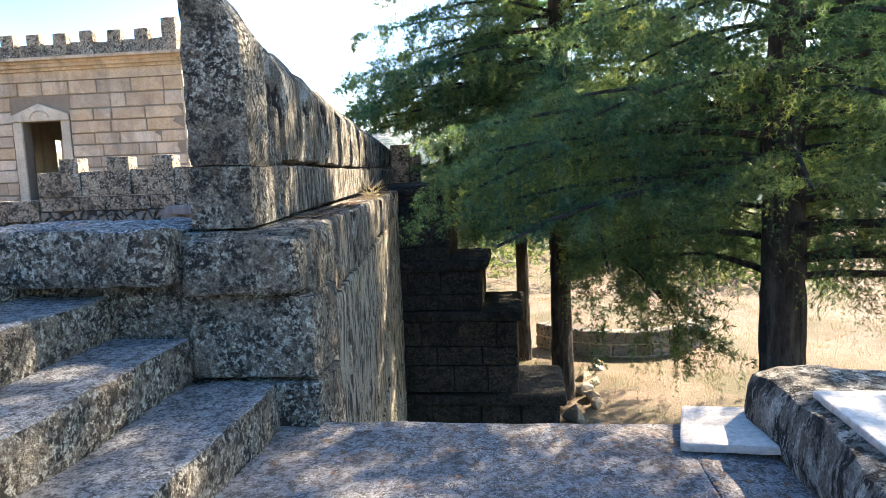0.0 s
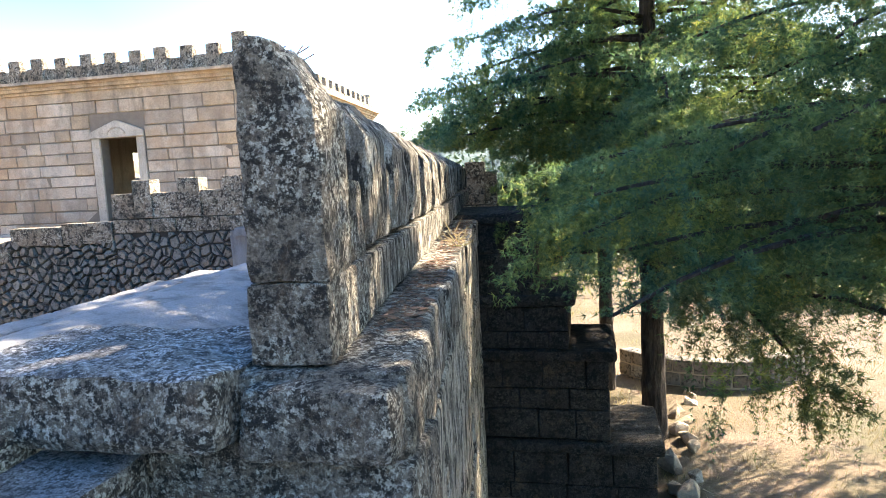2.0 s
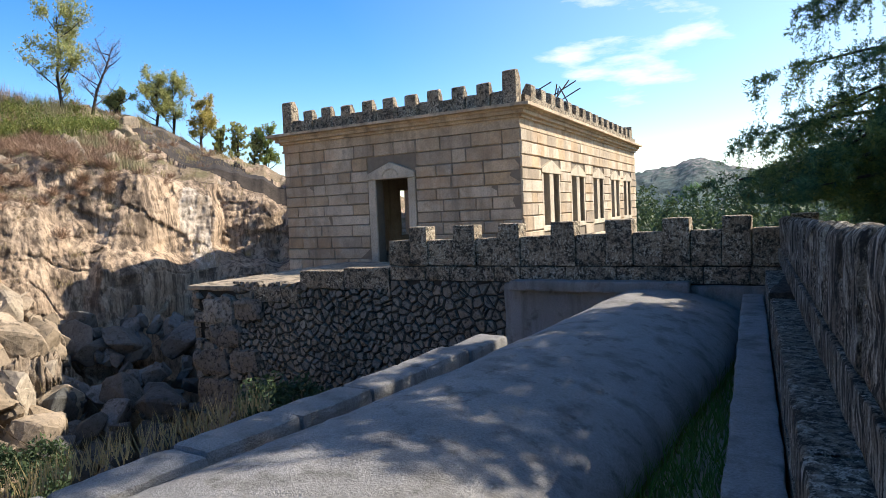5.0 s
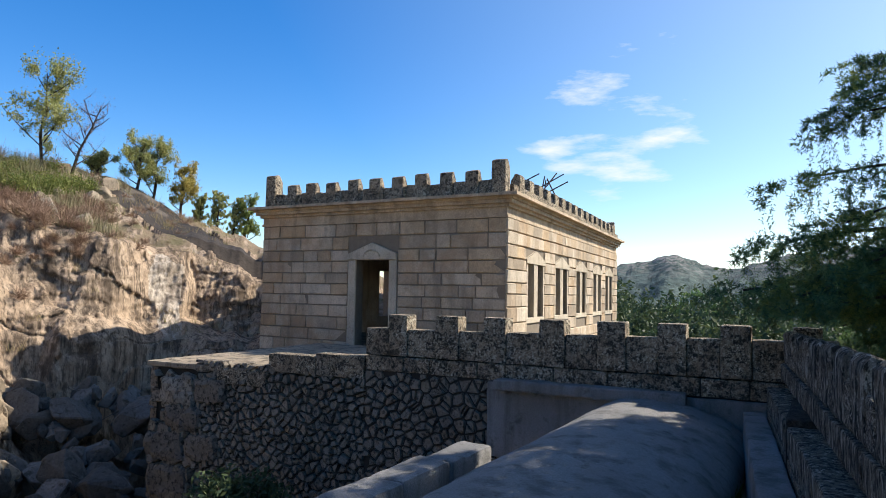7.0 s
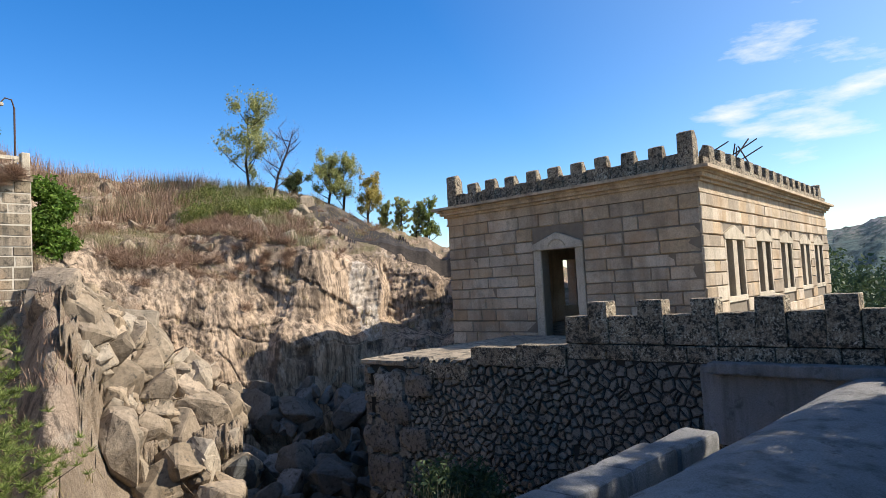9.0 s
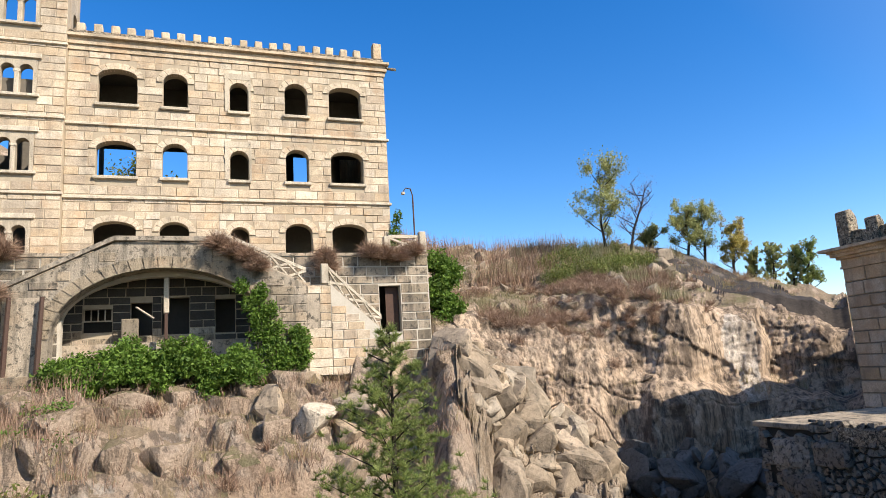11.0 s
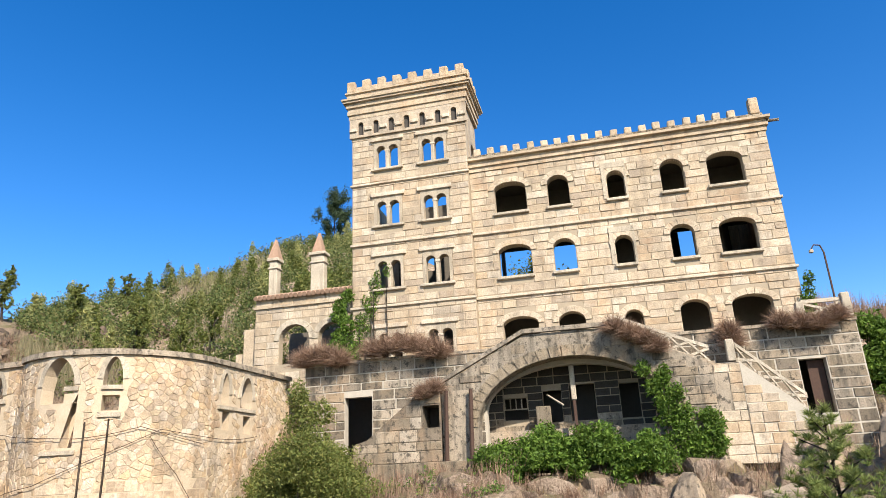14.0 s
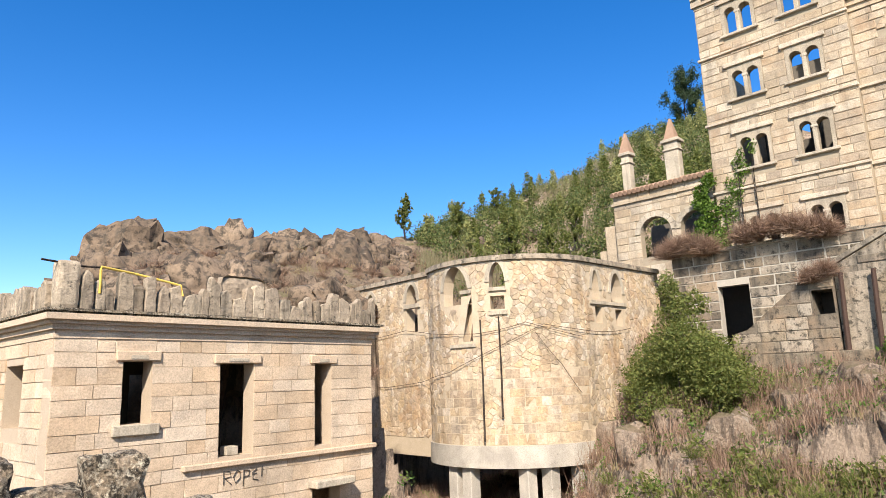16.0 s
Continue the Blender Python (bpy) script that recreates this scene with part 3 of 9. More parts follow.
def course_rects(u0, u1, z0, z1, height, lengths, openings, rng, joint=0.012):
    """Rectangles of coursed blocks between u0 and u1, cut round the openings."""
    n = max(1, round((z1 - z0) / height))
    heights = [rng.uniform(0.82, 1.18) for _ in range(n)]
    k = (z1 - z0) / sum(heights)
    z, out = z0, []
    for h in heights:
        za, zb = z, z + h * k
        z = zb
        taken = []
        for o in openings:
            w = max(o.half(za + 0.02), o.half((za + zb) / 2), o.half(zb - 0.02))
            if w > 0:
                taken.append((o.c - w, o.c + w))
        taken.sort()
        at = u0
        for a, b in [*taken, (u1, u1)]:
            a = min(max(a, u0), u1)
            while a - at > 0.06:
                l = rng.uniform(*lengths)
                if a - at - l < lengths[0] * 0.6:
                    l = a - at
                out.append((at + joint / 2, at + l - joint / 2, za + joint / 2, zb - joint / 2))
                at += l
            at = max(at, min(max(b, u0), u1))
    return out


def stone_shape(rng, chamfer=0.06, depth=0.4):
    """A block in the unit square, front at y = 0, with soft, uneven arrises."""
    c = chamfer
    j = lambda s: rng.uniform(-s, s)
    back = [(0, 1, 0), (1, 1, 0), (1, 1, 1), (0, 1, 1)]
    mid = [(0 + abs(j(0.01)), depth, 0 + abs(j(0.02))), (1 - abs(j(0.01)), depth, abs(j(0.02))), (1 - abs(j(0.01)), depth, 1 - abs(j(0.02))), (abs(j(0.01)), depth, 1 - abs(j(0.02)))]
    top = [(c * 0.5 + j(0.012), j(0.12), c + j(0.02)), (1 - c * 0.5 + j(0.012), j(0.12), c + j(0.02)), (1 - c * 0.5 + j(0.012), j(0.12), 1 - c + j(0.02)), (c * 0.5 + j(0.012), j(0.12), 1 - c + j(0.02))]
    faces = [(8, 9, 10, 11)]
    for i in range(4):
        k = (i + 1) % 4
        faces += [(4 + i, 4 + k, 8 + k, 8 + i), (i, k, 4 + k, 4 + i)]
    return back + mid + top, faces


STONE_RNG = random.Random(11)
STONE_SHAPES = [stone_shape(STONE_RNG) for _ in range(8)] + [stone_shape(STONE_RNG, 0.02, 0.2) for _ in range(8)]
STONE_MESHES = {}


def stone_mesh(i, material):
    if (i, material.name) not in STONE_MESHES:
        v, f = STONE_SHAPES[i]
        me = bpy.data.meshes.new("stone")
        me.from_pydata(v, [], f)
        me.materials.append(material)
        STONE_MESHES[i, material.name] = me
    return STONE_MESHES[i, material.name]


def plan_matrix(m):
    o, a, b = m((0, 0, 0)), m((1, 0, 0)), m((0, 1, 0))
    return Matrix(((a.x - o.x, b.x - o.x, 0, o.x), (a.y - o.y, b.y - o.y, 0, o.y), (0, 0, 1, 0), (0, 0, 0, 1)))


def lay_pieces(rects, v0, deep, m, material, parent, rng, name="stone", uneven=0.012, close=0):
    """Each block as an object of its own, sharing a few meshes."""
    base = plan_matrix(m)
    for a, b, c, d in rects:
        ob = new(name, stone_mesh(rng.randrange(8) + close, material))
        ob.parent = parent
        ob.matrix_basis = base @ Matrix.Translation((a, v0 + rng.uniform(-uneven, uneven), c)) @ Matrix.Diagonal((b - a, deep, d - c, 1))


def lay_joined(rects, v0, deep, m, material, parent, rng, name="stonework", uneven=0.012, close=0):
    """The blocks as real geometry in one mesh."""
    vs, fs = [], []
    for a, b, c, d in rects:
        v, f = STONE_SHAPES[rng.randrange(8) + close]
        at, off = len(vs), v0 + rng.uniform(-uneven, uneven)
        vs += [m((a + (b - a) * p[0], off + deep * p[1], c + (d - c) * p[2])) for p in v]
        fs += [tuple(i + at for i in q) for q in f]
    me = bpy.data.meshes.new(name)
    me.from_pydata(vs, [], fs)
    me.materials.append(material)
    ob = new(name, me)
    ob.parent = parent
    ob["kind"] = "stuff"
    return ob


def ring_blocks(o, thick, v0, v1, m, count, material, parent, gap=0.03):
    """Wedge stones round the head of an opening, each a part."""
    hw, zs = o.w / 2, o.z1 - o.rise

    def edge(t, out):
        if o.pointed:
            x = -1 + 2 * t
            k = math.sqrt(max(0, 1 - abs(x) ** 1.7))
            return o.c + x * (hw + out), zs + (o.rise + out) * k
        a = math.pi * (1 - t)
        return o.c + (hw + out) * math.cos(a), zs + (o.rise + out) * math.sin(a)
    for i in range(count):
        t0, t1 = i / count + gap / count, (i + 1) / count - gap / count
        mid = (t0 + t1) / 2
        quad = [edge(t0, 0), edge(mid, 0), edge(t1, 0), edge(t1, thick), edge(mid, thick), edge(t0, thick)]
        bm = bmesh.new()
        f = [bm.verts.new(m((p[0], v0, p[1]))) for p in quad]
        b = [bm.verts.new(m((p[0], v1, p[1]))) for p in quad]
        bm.faces.new(f)
        for k in range(6):
            bm.faces.new((f[k], b[k], b[(k + 1) % 6], f[(k + 1) % 6]))
        bmesh.ops.recalc_face_normals(bm, faces=bm.faces)
        part("voussoir", bm, material, parent)


def moulding(u0, u1, z, steps, m, material, parent, v0=0.0, back=0.3, ends=(True, True), name="cornice"):
    """Stacked courses (height, how far proud) from z upwards, the first one the parent of the rest; it returns the top."""
    root = None
    for h, proud in steps:
        bm = box((u0 - (proud if ends[0] else 0), v0 - proud, z), (u1 + (proud if ends[1] else 0), v0 + back, z + h), m)
        bmesh.ops.recalc_face_normals(bm, faces=bm.faces)
        ob = part(name if root is None else "course", bm, material, root or parent)
        root = root or ob
        z += h + 0.002
    return z


def merlon_block(w, d, h, top=0.35, seed=0.0, worn=0.02, cut=0.25):
    """A battlement stone standing on z = 0: flat sides and a sloped, rounded head, leaning back."""
    bm = solid([(-w / 2, 0, 0), (w / 2, 0, 0), (w / 2, d, 0), (-w / 2, d, 0), (-w / 2, 0, h - top * 0.25), (w / 2, 0, h - top * 0.25), (w / 2, d * 0.55, h), (-w / 2, d * 0.55, h), (w / 2, d, h - top), (-w / 2, d, h - top)],
               [(3, 2, 1, 0), (0, 1, 5, 4), (4, 5, 6, 7), (7, 6, 8, 9), (9, 8, 2, 3), (1, 2, 8, 6, 5), (0, 4, 7, 9, 3)])
    rounded(bm, min(w, d) * 0.12, 2)
    return roughen(bm, worn, 4.0, cut, seed)


def cells(u0, u1, z0, z1, su, sz, rng, gap=0.03, jitter=0.42):
    """Irregular stone outlines that fill a rectangle (nearest-site cells)."""
    nu, nz = max(1, round((u1 - u0) / su)), max(1, round((z1 - z0) / sz))
    su, sz = (u1 - u0) / nu, (z1 - z0) / nz
    site = {}
    for i in range(-1, nu + 1):
        for k in range(-1, nz + 1):
            site[i, k] = (u0 + (i + 0.5 + (0.5 if k % 2 else 0) * 0.6 + rng.uniform(-jitter, jitter)) * su, z0 + (k + 0.5 + rng.uniform(-jitter, jitter)) * sz)
    out = []
    for i in range(nu):
        for k in range(nz):
            p = site[i, k]
            poly = [(u0, z0), (u1, z0), (u1, z1), (u0, z1)]
            for a in range(-2, 3):
                for b in range(-2, 3):
                    q = site.get((i + a, k + b))
                    if q is None or (a == 0 and b == 0):
                        continue
                    nx, nz_ = q[0] - p[0], q[1] - p[1]
                    lim = (q[0] ** 2 - p[0] ** 2 + q[1] ** 2 - p[1] ** 2) / 2 - gap * 0.5 * math.hypot(nx, nz_)
                    cut = []
                    for s, e in zip(poly, poly[1:] + poly[:1]):
                        ds, de = nx * s[0] + nz_ * s[1] - lim, nx * e[0] + nz_ * e[1] - lim
                        if ds <= 0:
                            cut.append(s)
                        if ds * de < 0:
                            t = ds / (ds - de)
                            cut.append((s[0] + t * (e[0] - s[0]), s[1] + t * (e[1] - s[1])))
                    poly = cut
                    if len(poly) < 3:
                        break
                if len(poly) < 3:
                    break
            if len(poly) >= 3 and max(q[0] for q in poly) - min(q[0] for q in poly) > 0.05:
                out.append(poly)
    return out


def inside(poly, x, z):
    hit = False
    for (ax, az), (bx, bz) in zip(poly, poly[1:] + poly[:1]):
        if (az > z) != (bz > z) and x < (bx - ax) * (z - az) / (bz - az) + ax:
            hit = not hit
    return hit


def lay_cells(polys, v0, deep, m, material, parent, rng, holes=(), name="stonework", bulge=0.05, single=0):
    """Rough stones from outlines; the first few as objects of their own, the rest in one mesh."""
    vs, fs = [], []
    for poly in polys:
        if any(inside(h, *p) for h in holes for p in poly) or any(inside(poly, *h[0]) for h in holes):
            continue
        n = len(poly)
        cx, cz = sum(p[0] for p in poly) / n, sum(p[1] for p in poly) / n
        at = len(vs)
        out = rng.uniform(0.3, 1.0) * bulge
        tilt, lift = rng.uniform(-0.2, 0.2) * bulge, rng.uniform(-0.2, 0.2) * bulge
        for p in poly:
            vs.append(m((p[0], v0 + deep, p[1])))
        for p in poly:
            vs.append(m((p[0], v0 - out * 0.15, p[1])))
        for p in poly:
            vs.append(m((cx + (p[0] - cx) * 0.84, v0 - out + tilt * (1 if p[0] > cx else -1) + lift * (1 if p[1] > cz else -1), cz + (p[1] - cz) * 0.84)))
        for k in range(n):
            e = (k + 1) % n
            fs += [(at + k, at + e, at + n + e, at + n + k), (at + n + k, at + n + e, at + 2 * n + e, at + 2 * n + k)]
        fs.append(tuple(at + 2 * n + k for k in range(n)))
        if single > 0:
            single -= 1
            me = bpy.data.meshes.new("stone")
            me.from_pydata(vs, [], fs)
            me.materials.append(material)
            ob = new("stone", me)
            ob.parent = parent
            vs, fs = [], []
    if not vs:
        return None
    me = bpy.data.meshes.new(name)
    me.from_pydata(vs, [], fs)
    me.materials.append(material)
    ob = new(name, me)
    ob.parent = parent
    ob["kind"] = "stuff"
    return ob

HOTEL = plan(-38.0, -6.9, 94.5)
PAVILION = plan(-13.45, 26.5, 0.8, 96.0)
ANNEXE = plan(-7.13, -17.40, 188.0)
PARAPET = plan(-1.35, 3.70, 97.5)

# ---- ground: ravine, quarry bank and hill, one sheet out to the horizon ----
CENTRE = (-3.3, 2.3)
# bearing, foot radius, bank radius, bank height, crest radius, crest height
BANK = [(-95, 46, 54, -3, 70, 2), (-101, 30, 34, 3, 47, 5.5), (-104, 27, 31, 4.5, 47, 11.2), (-115, 27, 31, 6, 52, 12.9), (-124, 27, 32, 4.5, 58, 14.8), (-131, 25, 31, 1.0, 72, 18.6),
        (-139, 22, 31, -3.6, 84, 25.0), (-148, 17, 31, 1.5, 88, 32.2), (-156, 16, 31, 2.2, 86, 34), (-168, 18, 31, 2.6, 86, 26), (-185, 22, 31, 2.6, 80, 18),
        (-195, 24, 36, 5.6, 58, 14.0), (-203, 29, 36.5, 6.5, 58, 13.0), (-210, 32, 36.5, 7.0, 60, 11.2), (-217, 33, 38, 6.0, 62, 9.2),
        (-224, 37, 43, 4.5, 60, 6.4), (-240, 45, 52, 1, 80, 2), (-258, 70, 90, -6, 200, -8)]


def smooth(a, b, x):
    t = np.clip((x - a) / (b - a), 0, 1)
    return t * t * (3 - 2 * t)


def lattice(i, j, k, salt):
    h = (i * 374761393 + j * 668265263 + k * 1274126177 + salt * 974634777) & 0xFFFFFFFF
    h = ((h ^ (h >> 13)) * 1103515245) & 0xFFFFFFFF
    return ((h ^ (h >> 16)) & 0xFFFF) / 65535.0


def value_noise(p, salt=0):
    f = np.floor(p).astype(np.int64)
    t = p - f
    t = t * t * (3 - 2 * t)
    out = 0
    for a in (0, 1):
        for b in (0, 1):
            for c in (0, 1):
                w = (t[:, 0] if a else 1 - t[:, 0]) * (t[:, 1] if b else 1 - t[:, 1]) * (t[:, 2] if c else 1 - t[:, 2])
                out = out + w * lattice(f[:, 0] + a, f[:, 1] + b, f[:, 2] + c, salt)
    return out * 2 - 1


def fractured(p, salt=0):
    """Rock split into tilted blocks: each point takes the plane of its nearest block."""
    f = np.floor(p).astype(np.int64)
    best, val = np.full(len(p), 9.0), np.zeros(len(p))
    for a in (-1, 0, 1):
        for b in (-1, 0, 1):
            for c in (-1, 0, 1):
                g = f + np.array((a, b, c))
                r = [lattice(g[:, 0], g[:, 1], g[:, 2], salt + k) for k in range(6)]
                q = g + np.stack(r[:3], 1)
                d = p - q
                d2 = (d * d).sum(1)
                v = r[3] * 2 - 1 + (d[:, 0] * (r[4] * 2 - 1) + d[:, 1] * (r[5] * 2 - 1)) * 1.6
                near = d2 < best
                best, val = np.where(near, d2, best), np.where(near, v, val)
    return val


def bearing(x, y):
    az = np.degrees(np.arctan2(y - CENTRE[1], x - CENTRE[0]))
    return np.where(az > 60, az - 360, az)


def strata(a):
    """The quarry's profile at bearing a (degrees): radii and heights of floor, rubble, foot, crack, undercut, brow, slope and crest."""
    rubble = np.interp(a, [145, 148, 150, 152.5, 156.8, 160.8, 163.3, 167], [-6.8, -5.8, -4.2, -1.9, 0.1, 1.9, 3.1, 3.8])
    foot = np.interp(a, [134, 139, 142, 150, 154, 158, 162, 167], [-1.0, -1.4, -5.4, -4.8, -1.5, 0.5, 2.4, 4.0])
    crack = np.interp(a, [134, 139, 143, 147, 152, 157, 161, 167], [0.0, 0.0, -0.1, 0.3, 0.9, 1.6, 3.0, 4.4])
    under = np.interp(a, [134, 136.5, 139.6, 143, 146, 149, 152, 157, 161, 167], [0.1, 0.3, 1.1, 1.0, 1.4, 2.0, 3.1, 4.3, 4.8, 5.2])
    brow = np.interp(a, [134, 136.7, 139.8, 142.2, 145.3, 149.5, 153.5, 161, 167], [3.0, 3.7, 4.1, 4.5, 5.1, 5.7, 6.2, 6.4, 6.4])
    crest = np.interp(a, [134, 138.3, 141, 145.2, 149.2, 153, 158, 162, 167], [6.0, 7.6, 8.3, 10.7, 11.5, 11.9, 11.9, 12.1, 12.9])
    back = 1 - smooth(139.2, 139.9, a)
    one = np.ones_like(a)
    near = 1 - smooth(159, 165, a)
    flank = 2.2 * (1 - smooth(142.2, 145.5, a))
    radii = np.stack([21 + 5.0 * near, 25 + 3.8 * near, 28 + 3.5 * near, 32.3 + 0.9 * near + flank, 33.4 + 0.9 * near + flank, 34.8 + 0.9 * near + 1.6 * back + flank, 36.4 + 0.9 * near + 1.3 * back + flank + 0.85 * np.clip(a - 150.8, 0, 6), 42.5 + 0.85 * np.clip(a - 150.8, 0, 6), 56 * one, 72 * one, 140 * one])
    heights = np.stack([-5.3 - 2.2 * near, np.maximum(rubble - 3.2, -5.1 - 2.2 * near), rubble, np.maximum(foot, rubble + 0.1), np.maximum(crack, rubble + 0.15), under, brow, brow + 1.35, crest, crest - 3, crest - 9])
    return radii, heights


def slab_band(a):
    """Lower and upper edge, in steps of the profile, of the bare dark slab that slants up across the slope."""
    return np.interp(a, [134, 139, 142.5, 146.5, 149], [6.1, 6.6, 7.1, 7.6, 8.0]), np.interp(a, [134, 139.8, 142, 150], [6.9, 7.45, 8.15, 8.3])


def on_slab(P):
    """True for places on the bare slab, where nothing grows."""
    a, r = bearing(P[:, 0], P[:, 1]), np.hypot(P[:, 0] - CENTRE[0], P[:, 1] - CENTRE[1])
    radii, _ = strata(a)
    low, high = slab_band(a)
    step = lambda k: np.array([np.interp(q, np.arange(len(radii)), radii[:, i]) for i, q in enumerate(k)])
    return (a > 130) & (a < 149.5) & (r > step(low + 0.05)) & (r < step(high - 0.05))


def quarry_height(a, r):
    radii, heights = strata(a)
    h = np.where(r <= radii[0], heights[0], heights[-1])
    for k in range(len(radii) - 1):
        t = (r - radii[k]) / (radii[k + 1] - radii[k])
        h = np.where((t >= 0) & (t < 1), heights[k] + (heights[k + 1] - heights[k]) * t, h)
    return h


def ground_height(x, y, detail=True):
    x, y = np.asarray(x, float), np.asarray(y, float)
    r = np.hypot(x - CENTRE[0], y - CENTRE[1])
    az = bearing(x, y)
    t = np.array(BANK[::-1], float)
    rf, rt, zt, rc, zc = [np.interp(az, t[:, 0], t[:, k]) for k in range(1, 6)]
    floor = -5.3 - 2.2 * smooth(-232, -226, az) * (1 - smooth(-204, -197, az))
    h = floor + (zt - floor) * smooth(0, 1, (r - rf) / (rt - rf)) ** 0.8
    h = h + (zc - zt) * np.clip((r - rt) / (rc - rt), 0, 1) ** 0.9 - np.clip(r - rc, 0, 400) * 0.05
    if detail:
        p = np.stack([x, y, h], 1)
        rough = smooth(-3, 3, r - rf) * (1 - smooth(100, 200, r))
        quarried = smooth(-193, -198, az) * (1 - smooth(-219, -224, az)) * (1 - smooth(0, 5, r - rt))
        outcrop = smooth(-135, -124, az) * smooth(0, 6, r - rt)
        amp = (0.55 - 0.35 * quarried - 0.25 * outcrop) * rough
        h = h + amp * (fractured(p * 0.28, 3) * 1.1 + fractured(p * 0.8, 9) * 0.5) + rough * (0.5 * value_noise(p * 0.2, 5) + 0.22 * value_noise(p * 0.9, 6) + 0.1 * value_noise(p * 2.7, 7))
        h = h + quarried * rough * 0.5 * value_noise(np.stack([x * 0.8, y * 0.8, h * 0.1], 1), 8)
    turn = az + 360
    cut = smooth(130, 134, turn) * (1 - smooth(164, 169, turn)) * (1 - smooth(110, 140, r))
    h = h * (1 - cut) + quarry_height(turn, r) * cut
    a = radians(94.5)
    u = (x + 38.0) * math.cos(a) + (y + 6.9) * math.sin(a)
    v = (x + 38.0) * math.cos(a + math.pi / 2) + (y + 6.9) * math.sin(a + math.pi / 2)
    h = np.where((u > -9.0) & (u < 17.4) & (v > -5.9) & (v < 12), np.minimum(h, 2.3), h)
    h = np.where((u > -15.5) & (u <= -9.0) & (v > -0.6) & (v < 5.5), np.minimum(h, 8.3), h)
    h = np.where((x > -33.5) & (x < -20.5) & (y > -27) & (y < -16), np.minimum(h, -3.2), h)
    h = np.where((x > -27) & (x < 8) & (y > 17) & (y < 53), np.minimum(h, -0.3 - 4.0 * (y < 17.4)), h)
    garden = np.clip(np.where(az > -80, 1.0, smooth(-95, -80, az) + smooth(-258, -270, az)), 0, 1)
    flat = -4.2 - smooth(70, 400, r) * 25 + 0.08 * np.sin(x * 0.9) * np.cos(y * 0.7)
    return h * (1 - garden) + flat * garden


def build_ground():
    radii = list(np.arange(0, 18, 1.2)) + list(np.arange(18, 62, 0.33))
    while radii[-1] < 2600:
        radii.append(radii[-1] + max(0.7, radii[-1] * 0.03))
    az = np.radians(np.concatenate([np.arange(-92, 128, 2.2), np.arange(128, 268, 0.36)]))
    rr, aa = np.meshgrid(np.array(radii), az, indexing="ij")
    x, y = (CENTRE[0] + rr * np.cos(aa)).ravel(), (CENTRE[1] + rr * np.sin(aa)).ravel()
    z = ground_height(x, y)
    # the quarry's own sheet covers the ground here
    turn = bearing(x, y) + 360
    z = z - 1.5 * smooth(134.2, 135, turn) * (1 - smooth(162.4, 163.2, turn)) * smooth(21.5, 22.5, rr.ravel()) * (1 - smooth(66, 69, rr.ravel()))
    nr, na = len(radii), len(az)
    i, j = np.meshgrid(np.arange(nr - 1), np.arange(na), indexing="ij")
    i, j = i.ravel(), j.ravel()
    k = (j + 1) % na
    q = np.stack([i * na + j, (i + 1) * na + j, (i + 1) * na + k, i * na + k], 1)
    me = bpy.data.meshes.new("ground")
    me.vertices.add(len(x))
    me.vertices.foreach_set("co", np.stack([x, y, z], 1).astype(np.float32).ravel())
    me.loops.add(q.size)
    me.loops.foreach_set("vertex_index", q.astype(np.int32).ravel())
    me.polygons.add(len(q))
    me.polygons.foreach_set("loop_start", np.arange(0, q.size, 4, dtype=np.int32))
    me.materials.append(GROUND)
    me.materials.append(GARDEN)
    me.materials.append(OUTCROP)
    mid = np.degrees(az[j])
    green = (mid < 105) | (np.array(radii)[i] > 140)
    crags = (mid > 222) & (mid < 266) & (np.array(radii)[i] > 30)
    me.polygons.foreach_set("material_index", np.where(green, 1, np.where(crags, 2, 0)).astype(np.int32))
    me.update(calc_edges=True)
    tagged(new("ground", me), "brown rocky quarry bank, scrubby hillside and dry garden ground", "ground", kind="structure")


build_ground()


def ridge(name, label, far, a0, a1, profile, base, seed):
    """A far wooded ridge: heights by bearing, falling towards the viewer."""
    vs, fs = [], []
    n, rows = 320, 30
    for i in range(n + 1):
        a = a0 + (a1 - a0) * i / n
        top = np.interp(a, [p[0] for p in profile], [p[1] for p in profile])
        for k in range(rows + 1):
            t = k / rows
            r = far * (0.55 + 0.45 * t)
            z = base + (top - base) * t ** 1.3 + 0.03 * far * 0.35 * noise.fractal(Vector((a * 0.35, t * 3, seed)), 0.8, 2.2, 5) * (0.4 + 0.6 * math.sin(math.pi * t)) + 0.0035 * far * noise.noise(Vector((a * 2.6, t * 40, seed + 5)))
            vs.append((CENTRE[0] + r * math.cos(radians(a)), CENTRE[1] + r * math.sin(radians(a)), z))
    for i in range(n):
        for k in range(rows):
            b = i * (rows + 1) + k
            fs.append((b, b + 1, b + rows + 2, b + rows + 1))
    me = bpy.data.meshes.new(name)
    me.from_pydata(vs, [], fs)
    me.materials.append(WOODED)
    me.shade_smooth()
    tagged(new(name, me), label, "hill", kind="structure")


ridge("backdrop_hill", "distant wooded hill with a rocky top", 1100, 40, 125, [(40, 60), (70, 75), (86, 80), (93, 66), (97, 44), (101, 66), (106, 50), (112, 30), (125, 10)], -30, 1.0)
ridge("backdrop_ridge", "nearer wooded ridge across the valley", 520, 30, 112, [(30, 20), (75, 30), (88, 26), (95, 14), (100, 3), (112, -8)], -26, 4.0)


